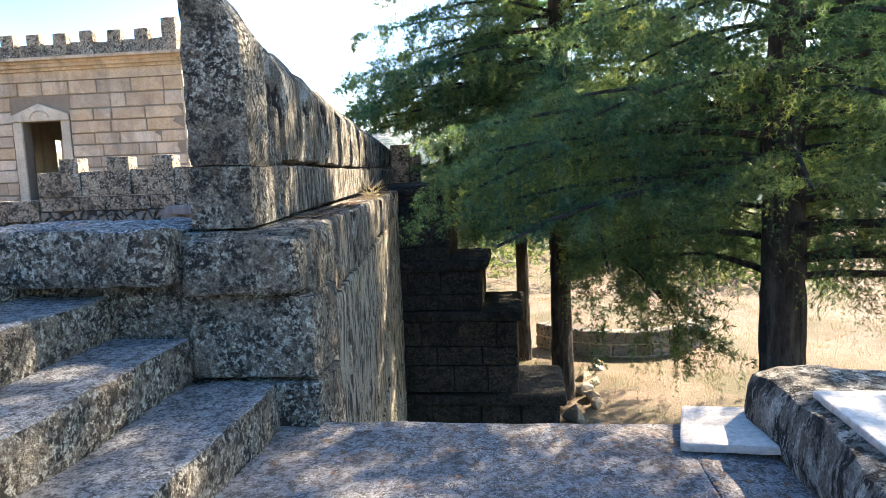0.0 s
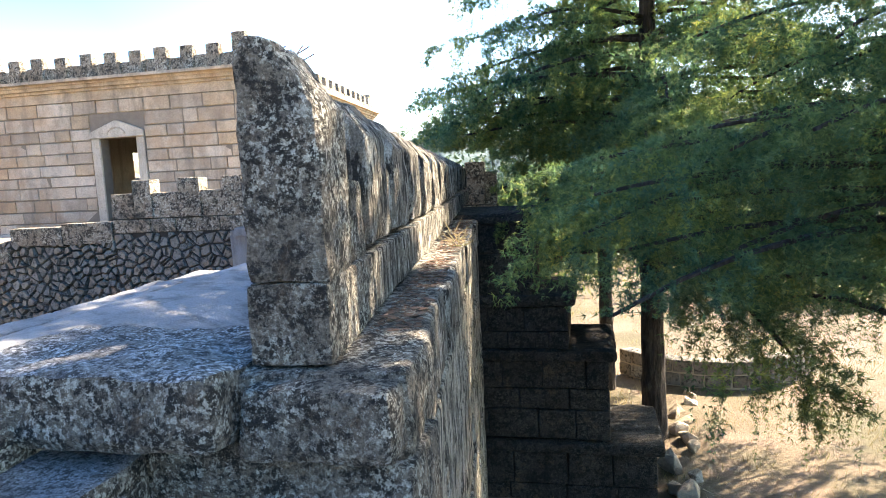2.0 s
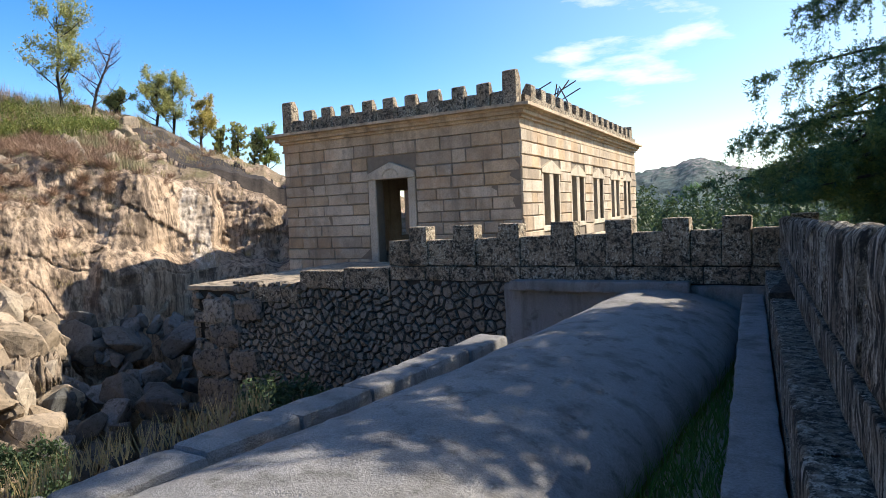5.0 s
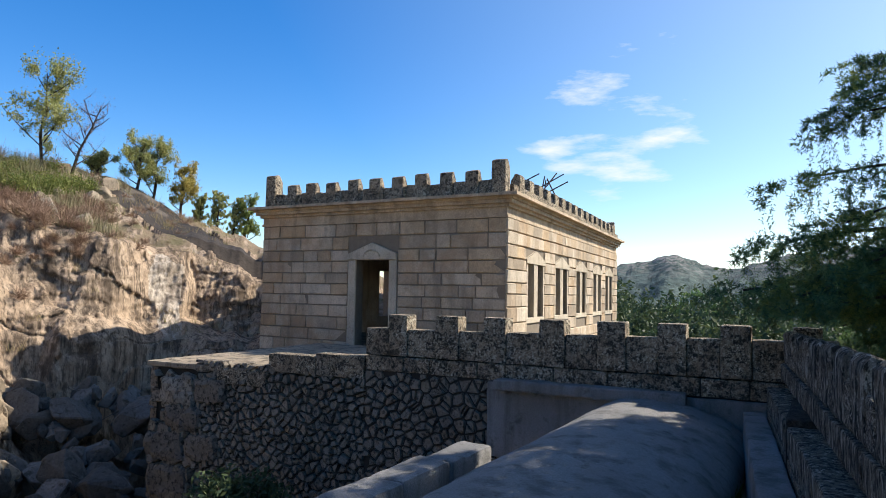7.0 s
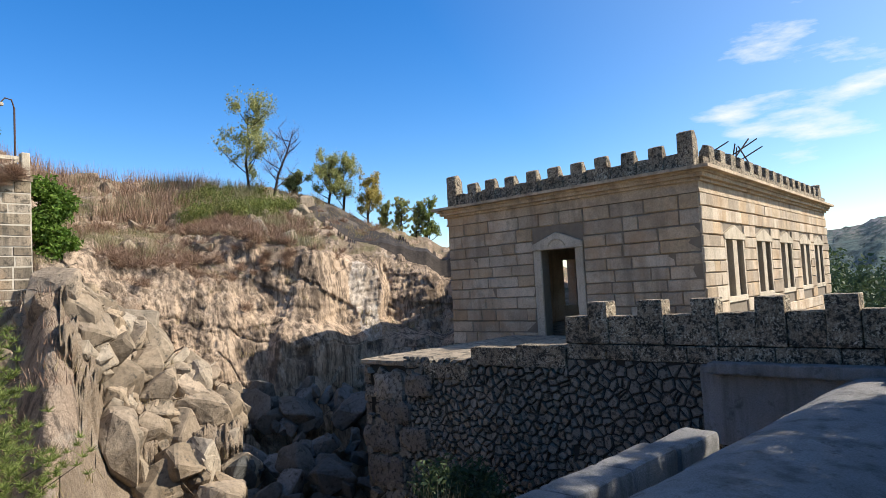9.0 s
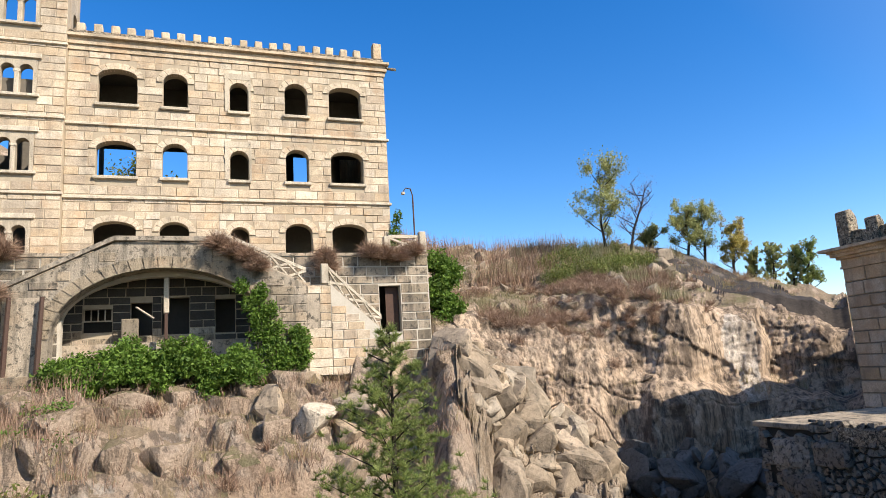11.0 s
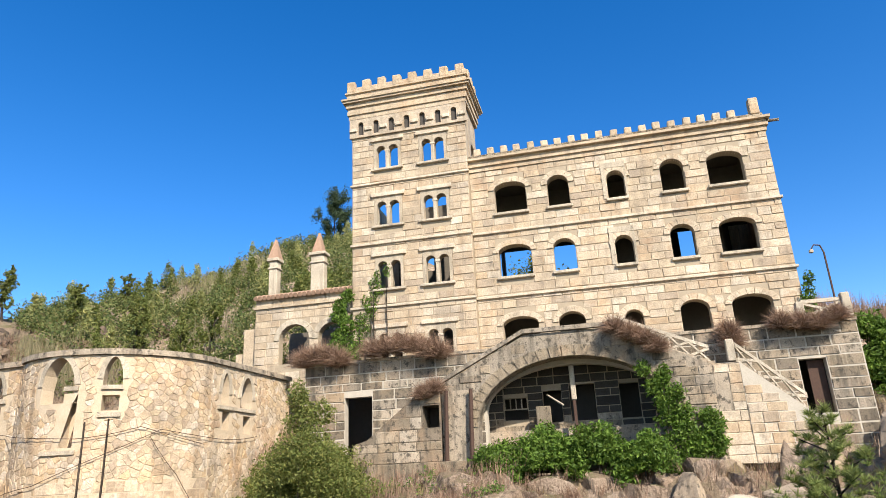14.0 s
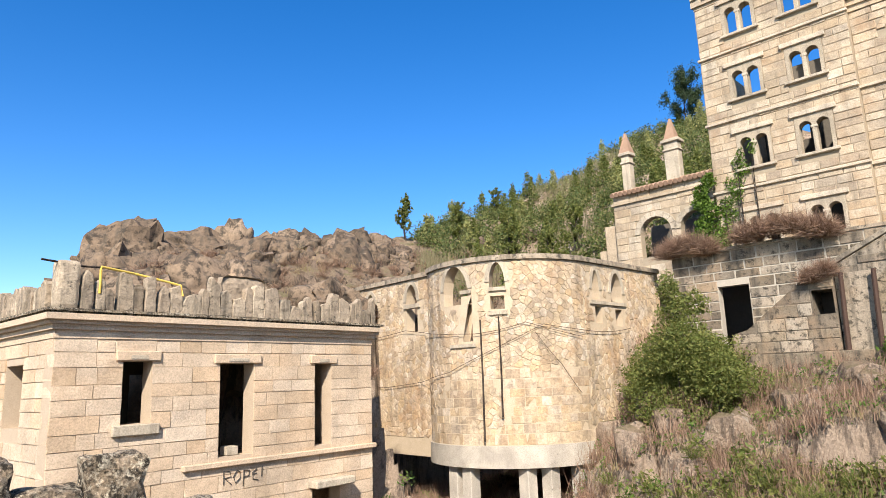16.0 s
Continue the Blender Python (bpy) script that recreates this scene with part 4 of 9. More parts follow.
def rock_face():
    """The quarry as one folded sheet: rubble foot, sheer lower wall, crack, fluted upper face, brow and scrubby slope."""
    az = np.arange(133.6, 164.0, 0.085)
    share = [10, 12, 18, 44, 26, 44, 22, 48, 14]
    level = np.concatenate([k + np.arange(n) / n for k, n in enumerate(share)] + [[len(share)]])
    A, K = np.meshgrid(az, level, indexing="ij")
    a, k = A.ravel(), K.ravel()
    # the lines wander a little, so that no edge runs straight
    wob = 0.25 * value_noise(np.stack([a * 0.55, 0 * a, 0 * a + 2], 1), 71) + 0.12 * value_noise(np.stack([a * 1.9, 0 * a, 0 * a], 1), 72)
    radii, heights = strata(a + 0.5 * value_noise(np.stack([k * 2.0, a * 0.2, 0 * a], 1), 73))
    i = np.minimum(k.astype(int), len(radii) - 2)
    t, col = k - i, np.arange(len(a))
    r = radii[i, col] + (radii[i + 1, col] - radii[i, col]) * t
    z = heights[i, col] + (heights[i + 1, col] - heights[i, col]) * t + wob * smooth(2.5, 3.5, k) * (1 - smooth(7.5, 8.5, k))
    s = np.radians(a) * 34
    p = np.stack([s, z, r * 0.7], 1)
    wall = smooth(2.7, 3.1, k) * (1 - smooth(6.0, 6.35, k))
    upper = smooth(4.9, 5.1, k) * (1 - smooth(6.0, 6.35, k)) * (1 - smooth(150.5, 153, a))
    heap = smooth(0.4, 1.4, k) * (1 - smooth(2.9, 3.2, k))
    slope = smooth(6.0, 6.6, k)
    column = np.stack([s * 0.8 + 0.15 * z, z * 0.10, 0 * s], 1)
    bed = np.stack([s * 0.16, (z + 0.30 * s) * 1.5, 0 * s], 1)
    out = wall * (0.26 * value_noise(column, 31) + 0.13 * value_noise(column * (2.4, 2, 1), 32) + 0.15 * fractured(p * (0.35, 0.55, 0.4), 33) + 0.05 * value_noise(p * (1.3, 2.6, 1), 35) + 0.03 * value_noise(p * 6, 36))
    out = out + upper * (0.16 * value_noise(bed, 38) + 0.09 * value_noise(bed * (2, 3, 1), 39) + 0.10 * np.abs(value_noise(column * (3.4, 1.2, 1), 40)) + 0.06 * value_noise(column * (8, 2, 1), 54)) + wall * 0.05 * value_noise(column * (7, 2, 1), 55)
    # the lower wall is undercut, and cracks run along it
    broken = smooth(-0.5, 0.2, value_noise(np.stack([s * 0.5, 0 * s, 0 * s], 1), 74))
    out = out - 0.34 * np.exp(-((k - 4.06) / 0.022) ** 2) * broken
    out = out + wall * (0.07 * fractured(p * (0.55, 0.9, 0.6), 75) + 0.05 * fractured(p * (1.4, 2.2, 1.4), 76) + 0.025 * fractured(p * (3.5, 5, 3), 77))
    out = out - 0.14 * np.exp(-((k - 3.55 - 0.15 * np.sin(a * 0.7)) / 0.02) ** 2) * (value_noise(p * (0.3, 0.3, 0.3), 37) > -0.1)
    out = out + heap * (0.62 * fractured(p * (0.42, 0.5, 0.5), 41) + 0.40 * fractured(p * (1.0, 1.1, 1.1), 42) + 0.20 * fractured(p * 2.4, 43))
    out = out + slope * (1 - smooth(8.4, 9, k)) * (0.30 * fractured(p * (0.3, 0.4, 0.35), 44) + 0.16 * fractured(p * (0.9, 1, 0.9), 45) + 0.25 * value_noise(p * 0.5, 46) + 0.06 * value_noise(p * 2.5, 47))
    # smooth dark slabs slant down across the slope, and a pale flank closes the face
    low, high = slab_band(a)
    dark = (k > low + 0.10 * value_noise(p * 0.6, 48) + 0.05 * value_noise(p * 2.2, 59)) & (k < high + 0.22 * value_noise(p * (0.4, 0.4, 0.2), 49)) & (a < 149.0 + 0.8 * value_noise(p * 0.8, 50))
    pale = (a > 140.1 + 0.5 * value_noise(p * (0.5, 1.6, 0.5), 56)) & (a < 141.9 + 0.9 * value_noise(p * (0.3, 0.9, 0.3), 52) + 0.3 * value_noise(p * (1, 3, 1), 57)) & (k > 4.0) & (k < 6.0 + 0.2 * value_noise(p * 1.5, 58))
    out = np.where(dark, 0.10 * value_noise(p * (0.35, 0.35, 0.3), 53) + 0.12, out)
    flat = np.where((k > 6.2) | ((k > 5.1) & (a > 151.5)), 0.85, np.where(k < 3, 0.35, 0.12))
    r, z = r - out * (1 - flat), z + out * flat
    rad = np.radians(a)
    me = bpy.data.meshes.new("rock_face")
    n, m = len(az), len(level)
    i, j = np.meshgrid(np.arange(n - 1), np.arange(m - 1), indexing="ij")
    f = (i * m + j).ravel()
    q = np.stack([f, f + 1, f + m + 1, f + m], 1)
    me.vertices.add(n * m)
    me.vertices.foreach_set("co", np.stack([CENTRE[0] + r * np.cos(rad), CENTRE[1] + r * np.sin(rad), z], 1).astype(np.float32).ravel())
    me.loops.add(q.size)
    me.loops.foreach_set("vertex_index", q.astype(np.int32).ravel())
    me.polygons.add(len(q))
    me.polygons.foreach_set("loop_start", np.arange(0, q.size, 4, dtype=np.int32))
    for mat in (FACE, GROUND, DARKSLAB, PALEFACE, RUBBLEBANK):
        me.materials.append(mat)
    kind = np.where(dark[f], 2, np.where(pale[f], 3, np.where(k[f] < 3.0, 4, np.where((k[f] > 6.3) | ((a[f] > 151.5 + 0.8 * np.sin(z[f] * 3)) & (k[f] > 5.1)), 1, 0))))
    me.polygons.foreach_set("material_index", kind.astype(np.int32))
    me.update(calc_edges=True)
    tagged(new("rock_face", me), "sheer fluted pink granite quarry face with a long crack and dark stains", "rock face", kind="structure")


rock_face()

# ---- hotel ----
rng = random.Random(5)
hotel = thing("hotel", "roofless four-storey yellow granite hotel ruin with a battlemented tower", "ruined hotel")
MAIN = []
for row, (zs, zt) in enumerate(((16.74, 18.62), (12.94, 14.79), (8.75, 10.66))):
    wide = 0.1 if row == 2 else 0.0
    for c, w in ((2.3, 1.82 + wide), (5.03, 1.2 + 2 * wide), (11.22, 1.22 + 2 * wide), (13.96, 1.82 + wide)):
        MAIN.append(Opening(c, w, zs, zt, 0.5 if w < 1.6 else 0.42, 0.34))
    MAIN.append(Opening(8.2, 0.93, zs, zt - 0.22, 0.42, 0.3))
hotel_wall = part("wall", pierced_wall([(0, 6.0), (16.3, 6.0), (16.3, 19.5), (0, 19.5)], [o.outline() for o in MAIN], 0.03, 0.6, HOTEL), MORTAR, hotel, "coursed yellow granite front wall")
for o in MAIN:
    n = 9 if o.w > 1.5 else 7
    win = part("window", rounded(box((o.c - o.w / 2 - 0.12, -0.14, o.z0 - 0.14), (o.c + o.w / 2 + 0.12, 0.5, o.z0 + 0.02), HOTEL), 0.02, 1), DRESSED, hotel, "arched window opening with sill and wedge stones")
    ring_blocks(o, 0.32, -0.035, 0.3, HOTEL, n, ASHLAR, win)
    if o.z0 > 10:
        if o.c == 8.2:
            part("lintel", box((o.c - 0.75, -0.05, o.z1 + 0.18), (o.c + 0.6, 0.2, o.z1 + 0.5), HOTEL), DRESSED, win, "pale square lintel")
            part("jamb", box((o.c - 0.72, -0.045, o.z0 + 0.03), (o.c - 0.5, 0.2, o.z1 + 0.175), HOTEL), DRESSED, win)
            part("jamb", box((o.c + 0.5, -0.045, o.z0 + 0.03), (o.c + 0.62, 0.2, o.z1 + 0.175), HOTEL), DRESSED, win)
for z in (15.55, 11.78):
    part("string_course", rounded(box((-0.01, -0.11, z), (16.4, 0.1, z + 0.14), HOTEL), 0.02, 1), ASHLAR, hotel)
top = moulding(0, 16.3, 19.5, ((0.28, 0.06), (0.16, 0.16), (0.22, 0.08), (0.14, 0.3)), HOTEL, ASHLAR, hotel, 0, 0.6, (False, True))
part("parapet", worn_block((0.02, -0.1, top), (16.3, 0.3, top + 0.24), HOTEL, 0.02, 0.01, 0.8), LICHEN_FAR, hotel)
for i in range(19):
    c = 0.55 + i * 0.79 + rng.uniform(-0.03, 0.03)
    part("merlon", worn_block((c - 0.2, -0.12, top + 0.2), (c + 0.2, 0.26, top + 0.62 + rng.uniform(-0.04, 0.04)), HOTEL, 0.06, 0.015, 0.4, i), ASHLAR, hotel)
part("corner_post", worn_block((15.7, -0.15, top + 0.22), (16.2, 0.35, 21.5), HOTEL, 0.06, 0.01, 0.5), ASHLAR, hotel)
bm = bmesh.new()
tube(bm, [HOTEL((16.2, 0, 20.05)), HOTEL((17.05, -0.05, 20.0))], [0.09, 0.08], 8)
part("water_spout", bm, LICHEN_FAR, hotel)

# the tower, a little proud of the front
T0, T1, TV = -7.2, 0.0, -0.35
LIGHTS = []
for zs, zt in ((20.55, 22.05), (16.85, 18.35), (12.98, 14.6), (8.75, 10.35)):
    for c in (-5.33, -4.55, -2.46, -1.68):
        LIGHTS.append(Opening(c, 0.64, zs, zt, 0.32, 0.0))
tower_wall = part("wall", pierced_wall([(T0, 6.0), (T1, 6.0), (T1, 24.0), (T0, 24.0)], [o.outline() for o in LIGHTS], TV + 0.03, TV + 0.55, HOTEL), MORTAR, hotel, "tower wall of coursed granite")
TWINS = []
for zs, zt in ((20.55, 22.05), (16.85, 18.35), (12.98, 14.6), (8.75, 10.35)):
    for c in (-4.94, -2.07):
        TWINS.append(Opening(c, 1.72, zs - 0.1, zt + 0.3))
        outer = [(c - 0.86, zs - 0.02), (c + 0.86, zs - 0.02), (c + 0.86, zt + 0.3), (c - 0.86, zt + 0.3)]
        win = part("window", pierced_wall(outer, [arch_outline(c - 0.39, 0.6, zs + 0.01, zt, 0.3), arch_outline(c + 0.39, 0.6, zs + 0.01, zt, 0.3)], TV - 0.015, TV + 0.4, HOTEL), DRESSED, hotel, "twin-light window with a stone mullion")
        part("hood", rounded(box((c - 1.05, TV - 0.12, zt + 0.305), (c + 1.05, TV + 0.2, zt + 0.55), HOTEL), 0.02, 1), ASHLAR, win)
        part("sill", rounded(box((c - 1.0, TV - 0.14, zs - 0.17), (c + 1.0, TV + 0.3, zs - 0.025), HOTEL), 0.02, 1), DRESSED, win)
        bm = bmesh.new()
        add_box(bm, (c - 0.15, TV - 0.06, zt - 0.42), (c + 0.15, TV + 0.1, zt - 0.28), HOTEL)
        add_box(bm, (c - 0.1, TV - 0.045, zs), (c + 0.1, TV + 0.1, zt - 0.425), HOTEL)
        part("mullion", rounded(bm, 0.03, 2), DRESSED, win)
for z in (19.5, 15.65, 11.85):
    part("string_course", rounded(box((T0 - 0.1, TV - 0.1, z), (T1 + 0.06, TV + 0.1, z + 0.14), HOTEL), 0.02, 1), ASHLAR, hotel)
part("wall", box((T0, TV + 0.56, 6.0), (T0 + 0.55, 2.9, 24.0), HOTEL), ASHLAR, hotel)
part("wall", box((T0, 2.91, 6.0), (T0 + 0.55, 7.5, 19.4), HOTEL), ASHLAR, hotel)
part("wall", pierced_wall([(0.61, 6.0), (2.9, 6.0), (2.9, 24.0), (0.61, 24.0)], [arch_outline(1.8, 1.3, 20.5, 22.2, 0.4)], 0.0, 0.5, lambda v: HOTEL((-v[1] + 0.0, v[0], v[2]))), ASHLAR, hotel)
part("wall", box((-0.5, TV + 0.56, 6.0), (0.0, 0.60, 24.0), HOTEL), ASHLAR, hotel)
back = [arch_outline(c, 1.7, z, z + 3.0, 0.4) for z in (16.0,) for c in (-4.94, -2.07)] + [arch_outline(-4.6, 1.2, 13.1, 15.2, 0.4)]
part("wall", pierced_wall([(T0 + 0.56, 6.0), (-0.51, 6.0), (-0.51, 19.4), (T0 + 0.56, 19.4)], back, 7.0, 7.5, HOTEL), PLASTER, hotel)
part("shutter_board", box((-2.85, TV + 0.42, 16.87), (-1.3, TV + 0.47, 17.75), HOTEL), PLASTER, hotel, "pale board closing a tower window")
# corbelled frieze
part("frieze", box((T0 - 0.02, TV - 0.02, 22.62), (T1 + 0.02, TV + 0.5, 22.78), HOTEL), ASHLAR, hotel)
bm = pierced_wall([(T0 - 0.12, 22.8), (T1 + 0.12, 22.8), (T1 + 0.12, 24.1), (T0 - 0.12, 24.1)], [arch_outline(T0 + 0.62 + i * 0.99, 0.36, 22.95, 23.85, 0.18, 5) for i in range(7)], TV - 0.14, TV + 0.02, HOTEL)
part("frieze", bm, ASHLAR, hotel, "corbel table with small round arches")
# dark strip behind the small arches, coloured for their shade
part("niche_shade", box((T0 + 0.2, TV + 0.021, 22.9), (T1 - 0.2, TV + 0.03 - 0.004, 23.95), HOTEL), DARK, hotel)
for i in range(8):
    c = T0 + 0.13 + i * 0.99
    part("corbel", rounded(box((c - 0.24, TV - 0.24, 23.2), (c + 0.24, TV - 0.145, 23.45), HOTEL), 0.03, 1), ASHLAR, hotel)
STEPS = ((0.3, 0.16), (0.26, 0.24), (0.22, 0.2), (0.3, 0.3), (0.14, 0.46), (0.12, 0.54), (0.42, 0.26), (0.1, 0.36))
top = moulding(T0, T1, 24.1, STEPS, HOTEL, ASHLAR, hotel, TV, 0.5)
moulding(0.2, 2.9, 24.1, STEPS, lambda v: HOTEL((-v[1], v[0], v[2])), ASHLAR, hotel, 0, 0.5, (False, True))
moulding(0.2, 2.9, 24.1, STEPS, lambda v: HOTEL((T0 + v[1], v[0], v[2])), ASHLAR, hotel, 0, 0.5, (False, True))
for i in range(8):
    c = T0 + 0.03 + i * 1.01
    part("merlon", worn_block((c - 0.27, TV - 0.32, top), (c + 0.27, TV + 0.05, top + 0.78 + rng.uniform(-0.05, 0.05)), HOTEL, 0.08, 0.02, 0.4, i), ASHLAR, hotel)
    if i < 3:
        part("merlon", worn_block((T1 - 0.05, TV + i * 1.0 + 0.5, top), (T1 + 0.32, TV + i * 1.0 + 1.0, top + 0.8), HOTEL, 0.08, 0.02, 0.4, i + 9), ASHLAR, hotel)
part("parapet", box((T0 - 0.25, TV - 0.28, top), (T1 + 0.28, TV + 0.04, top + 0.34), HOTEL), ASHLAR, hotel)
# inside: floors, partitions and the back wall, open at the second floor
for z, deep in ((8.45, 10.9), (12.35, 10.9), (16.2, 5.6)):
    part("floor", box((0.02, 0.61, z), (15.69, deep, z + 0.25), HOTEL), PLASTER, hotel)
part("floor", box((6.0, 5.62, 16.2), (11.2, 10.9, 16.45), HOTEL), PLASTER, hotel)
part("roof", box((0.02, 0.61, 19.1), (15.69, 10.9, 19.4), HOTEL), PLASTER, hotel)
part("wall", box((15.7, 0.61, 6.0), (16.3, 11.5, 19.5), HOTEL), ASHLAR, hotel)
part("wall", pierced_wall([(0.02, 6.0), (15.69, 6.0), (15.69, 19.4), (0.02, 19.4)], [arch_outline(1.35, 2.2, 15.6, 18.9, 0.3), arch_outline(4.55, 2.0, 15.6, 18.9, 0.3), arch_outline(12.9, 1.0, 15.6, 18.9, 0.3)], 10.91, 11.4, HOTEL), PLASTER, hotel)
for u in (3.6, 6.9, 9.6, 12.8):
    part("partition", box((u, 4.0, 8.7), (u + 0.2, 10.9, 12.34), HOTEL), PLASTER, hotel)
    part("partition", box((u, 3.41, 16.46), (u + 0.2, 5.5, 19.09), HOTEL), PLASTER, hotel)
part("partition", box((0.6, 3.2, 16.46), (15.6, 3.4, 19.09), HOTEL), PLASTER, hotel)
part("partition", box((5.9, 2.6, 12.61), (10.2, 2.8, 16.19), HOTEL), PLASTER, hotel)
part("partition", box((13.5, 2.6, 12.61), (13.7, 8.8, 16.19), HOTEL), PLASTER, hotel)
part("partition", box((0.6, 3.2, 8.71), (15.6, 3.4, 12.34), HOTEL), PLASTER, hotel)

# terrace and its stairs
terrace = thing("hotel_terrace", "stained granite terrace with a wide arch and outdoor stairs", "terrace")
TW = [Opening(-5.7, 1.43, 3.4, 6.6), Opening(10.95, 0.55, 5.05, 6.15), Opening(15.15, 1.1, 4.5, 6.8)]
terrace_wall = part("wall", pierced_wall([(-8.6, 2.2), (17.2, 2.2), (17.2, 8.3), (-8.6, 8.3)], [o.outline() for o in TW] + [arch_outline(4.85, 8.2, 2.4, 7.4, 2.0, 10)], -3.37, -2.9, HOTEL), WHITEJOINT, terrace)
part("paving", box((-8.6, -3.45, 8.305), (17.25, -0.36, 8.45), HOTEL), DIRTY, terrace, "terrace floor slab edge")
# near black in place of the dimness behind the openings
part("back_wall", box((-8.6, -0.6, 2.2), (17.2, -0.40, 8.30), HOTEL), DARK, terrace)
part("end_wall", box((16.7, -2.89, 2.2), (17.2, -0.61, 8.30), HOTEL), DIRTY, terrace)
door = part("door", box((15.0, -3.0, 4.5), (15.65, -2.94, 6.75), HOTEL), IRON, terrace, "dark door standing half open")
# arch under the stairs, in front of the terrace wall
ARCH = Opening(4.85, 8.7, 3.4, 7.62, 2.9, 0.5)
side = ARCH.outline()
face = [(-1.1, 2.6), (10.9, 2.6), (10.9, 6.75), (6.9, 8.75), (2.9, 8.75), (-1.1, 6.75)]
part("arch_wall", pierced_wall(face, [side], -4.45, -3.45, HOTEL), DIRTY, terrace, "wide segmental arch carrying the landing")
ring_blocks(ARCH, 0.5, -4.5, -3.5, HOTEL, 25, DIRTY, terrace, 0.04)
for a, b in (((-1.3, 6.72), (2.85, 8.8)), ((2.86, 8.8), (6.9, 8.8))):
    bm = bmesh.new()
    vs = [bm.verts.new(HOTEL((p[0], v, p[1] + dz))) for dz in (0.0, 0.2) for v in (-4.6, -4.3) for p in (a, b)]
    for f in ((0, 1, 3, 2), (4, 6, 7, 5), (0, 4, 5, 1), (2, 3, 7, 6), (0, 2, 6, 4), (1, 5, 7, 3)):
        bm.faces.new([vs[i] for i in f])
    bmesh.ops.recalc_face_normals(bm, faces=bm.faces)
    part("coping", bm, DIRTY, terrace)


def rail(a, b, v, h=0.85, panels=3):
    """A stone stair rail from a to b (u, z): sloping bars with crosses between."""
    def bar(p, q, t):
        bm = bmesh.new()
        vs = [bm.verts.new(HOTEL((x[0], v + dv, x[1] + dz))) for dz in (-t / 2, t / 2) for dv in (-0.09, 0.09) for x in (p, q)]
        for f in ((0, 1, 3, 2), (4, 6, 7, 5), (0, 4, 5, 1), (2, 3, 7, 6), (0, 2, 6, 4), (1, 5, 7, 3)):
            bm.faces.new([vs[i] for i in f])
        bmesh.ops.recalc_face_normals(bm, faces=bm.faces)
        return bm
    r = part("railing", bar((a[0], a[1] + h), (b[0], b[1] + h), 0.16), DRESSED, terrace, "pale stone railing with crossed bars")
    part("lower_bar", bar((a[0], a[1] + 0.1), (b[0], b[1] + 0.1), 0.14), DRESSED, r)
    for i in range(panels):
        p0 = [a[k] + (b[k] - a[k]) * i / panels for k in (0, 1)]
        p1 = [a[k] + (b[k] - a[k]) * (i + 1) / panels for k in (0, 1)]
        part("cross_bar", bar((p0[0], p0[1] + 0.14), (p1[0], p1[1] + h - 0.06), 0.11), DRESSED, r)
        part("cross_bar", bar((p0[0], p0[1] + h - 0.06), (p1[0], p1[1] + 0.14), 0.11), DRESSED, r)


rail((6.9, 8.5), (10.9, 6.7), -4.3, 0.8, 5)
rail((11.9, 6.75), (14.4, 4.35), -4.3, 0.85, 3)
rail((15.2, 8.45), (16.9, 8.45), -3.3, 0.85, 1)
for u, z0, z1 in ((16.98, 8.45, 9.55), (11.75, 6.8, 7.75), (15.1, 8.45, 9.3)):
    part("post", rounded(box((u - 0.17, -3.5 if u > 15 else -4.5, z0), (u + 0.17, -3.16 if u > 15 else -4.15, z1), HOTEL), 0.03, 1), DRESSED, terrace)
part("landing", box((10.91, -4.45, 2.6), (12.0, -3.45, 6.75), HOTEL), DIRTY, terrace)
bm = solid([HOTEL((u, v, z)) for v in (-4.45, -3.45) for u, z in ((12.01, 2.6), (14.7, 2.6), (14.7, 4.3), (12.01, 6.75))], [(0, 1, 2, 3), (7, 6, 5, 4), (0, 4, 5, 1), (1, 5, 6, 2), (2, 6, 7, 3), (3, 7, 4, 0)])
bmesh.ops.recalc_face_normals(bm, faces=bm.faces)
stair_mass = part("stair_wall", bm, WHITEJOINT, terrace)
for i in range(14):
    part("step", box((12.0 + i * 0.19, -4.4, 6.5 - i * 0.175), (12.3 + i * 0.19, -3.46, 6.68 - i * 0.175), HOTEL), DIRTY, terrace)
    part("step", box((6.9 + i * 0.29, -4.4, 8.3 - i * 0.12), (7.3 + i * 0.29, -3.46, 8.45 - i * 0.12), HOTEL), DIRTY, terrace)
# buttress with a raking top, and its plinth
RAKE = [(-5.4, 3.3), (-1.12, 3.3), (-1.12, 6.6), (-1.9, 6.6), (-4.7, 4.4), (-5.4, 4.2)]
buttress = part("buttress", pierced_wall(RAKE, [[(-2.0, 4.8), (-1.2, 4.8), (-1.2, 5.8), (-2.0, 5.8)]], -4.9, -3.52, HOTEL), DIRTY, terrace, "raking buttress of large blocks with a small window")
# thin dark sheet that imitates the shade inside the small window
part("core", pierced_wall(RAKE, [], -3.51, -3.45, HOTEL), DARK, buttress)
part("plinth", worn_block((-5.9, -5.25, 2.3), (0.6, -3.5, 3.29), HOTEL, 0.04, 0.02, 0.8), DIRTY, terrace)
part("pier", box((-1.09, -4.75, 3.06), (0.3, -4.46, 6.4), HOTEL), DIRTY, terrace)
for u in (-0.9, 0.25):
    bm = bmesh.new()
    tube(bm, [HOTEL((u, -4.98, 3.1)), HOTEL((u + 0.05, -4.98, 5.0)), HOTEL((u + 0.1, -4.98, 6.4))], [0.11, 0.1, 0.09], 8)
    part("drain_pipe", bm, IRON, terrace, "rusty drain pipe")
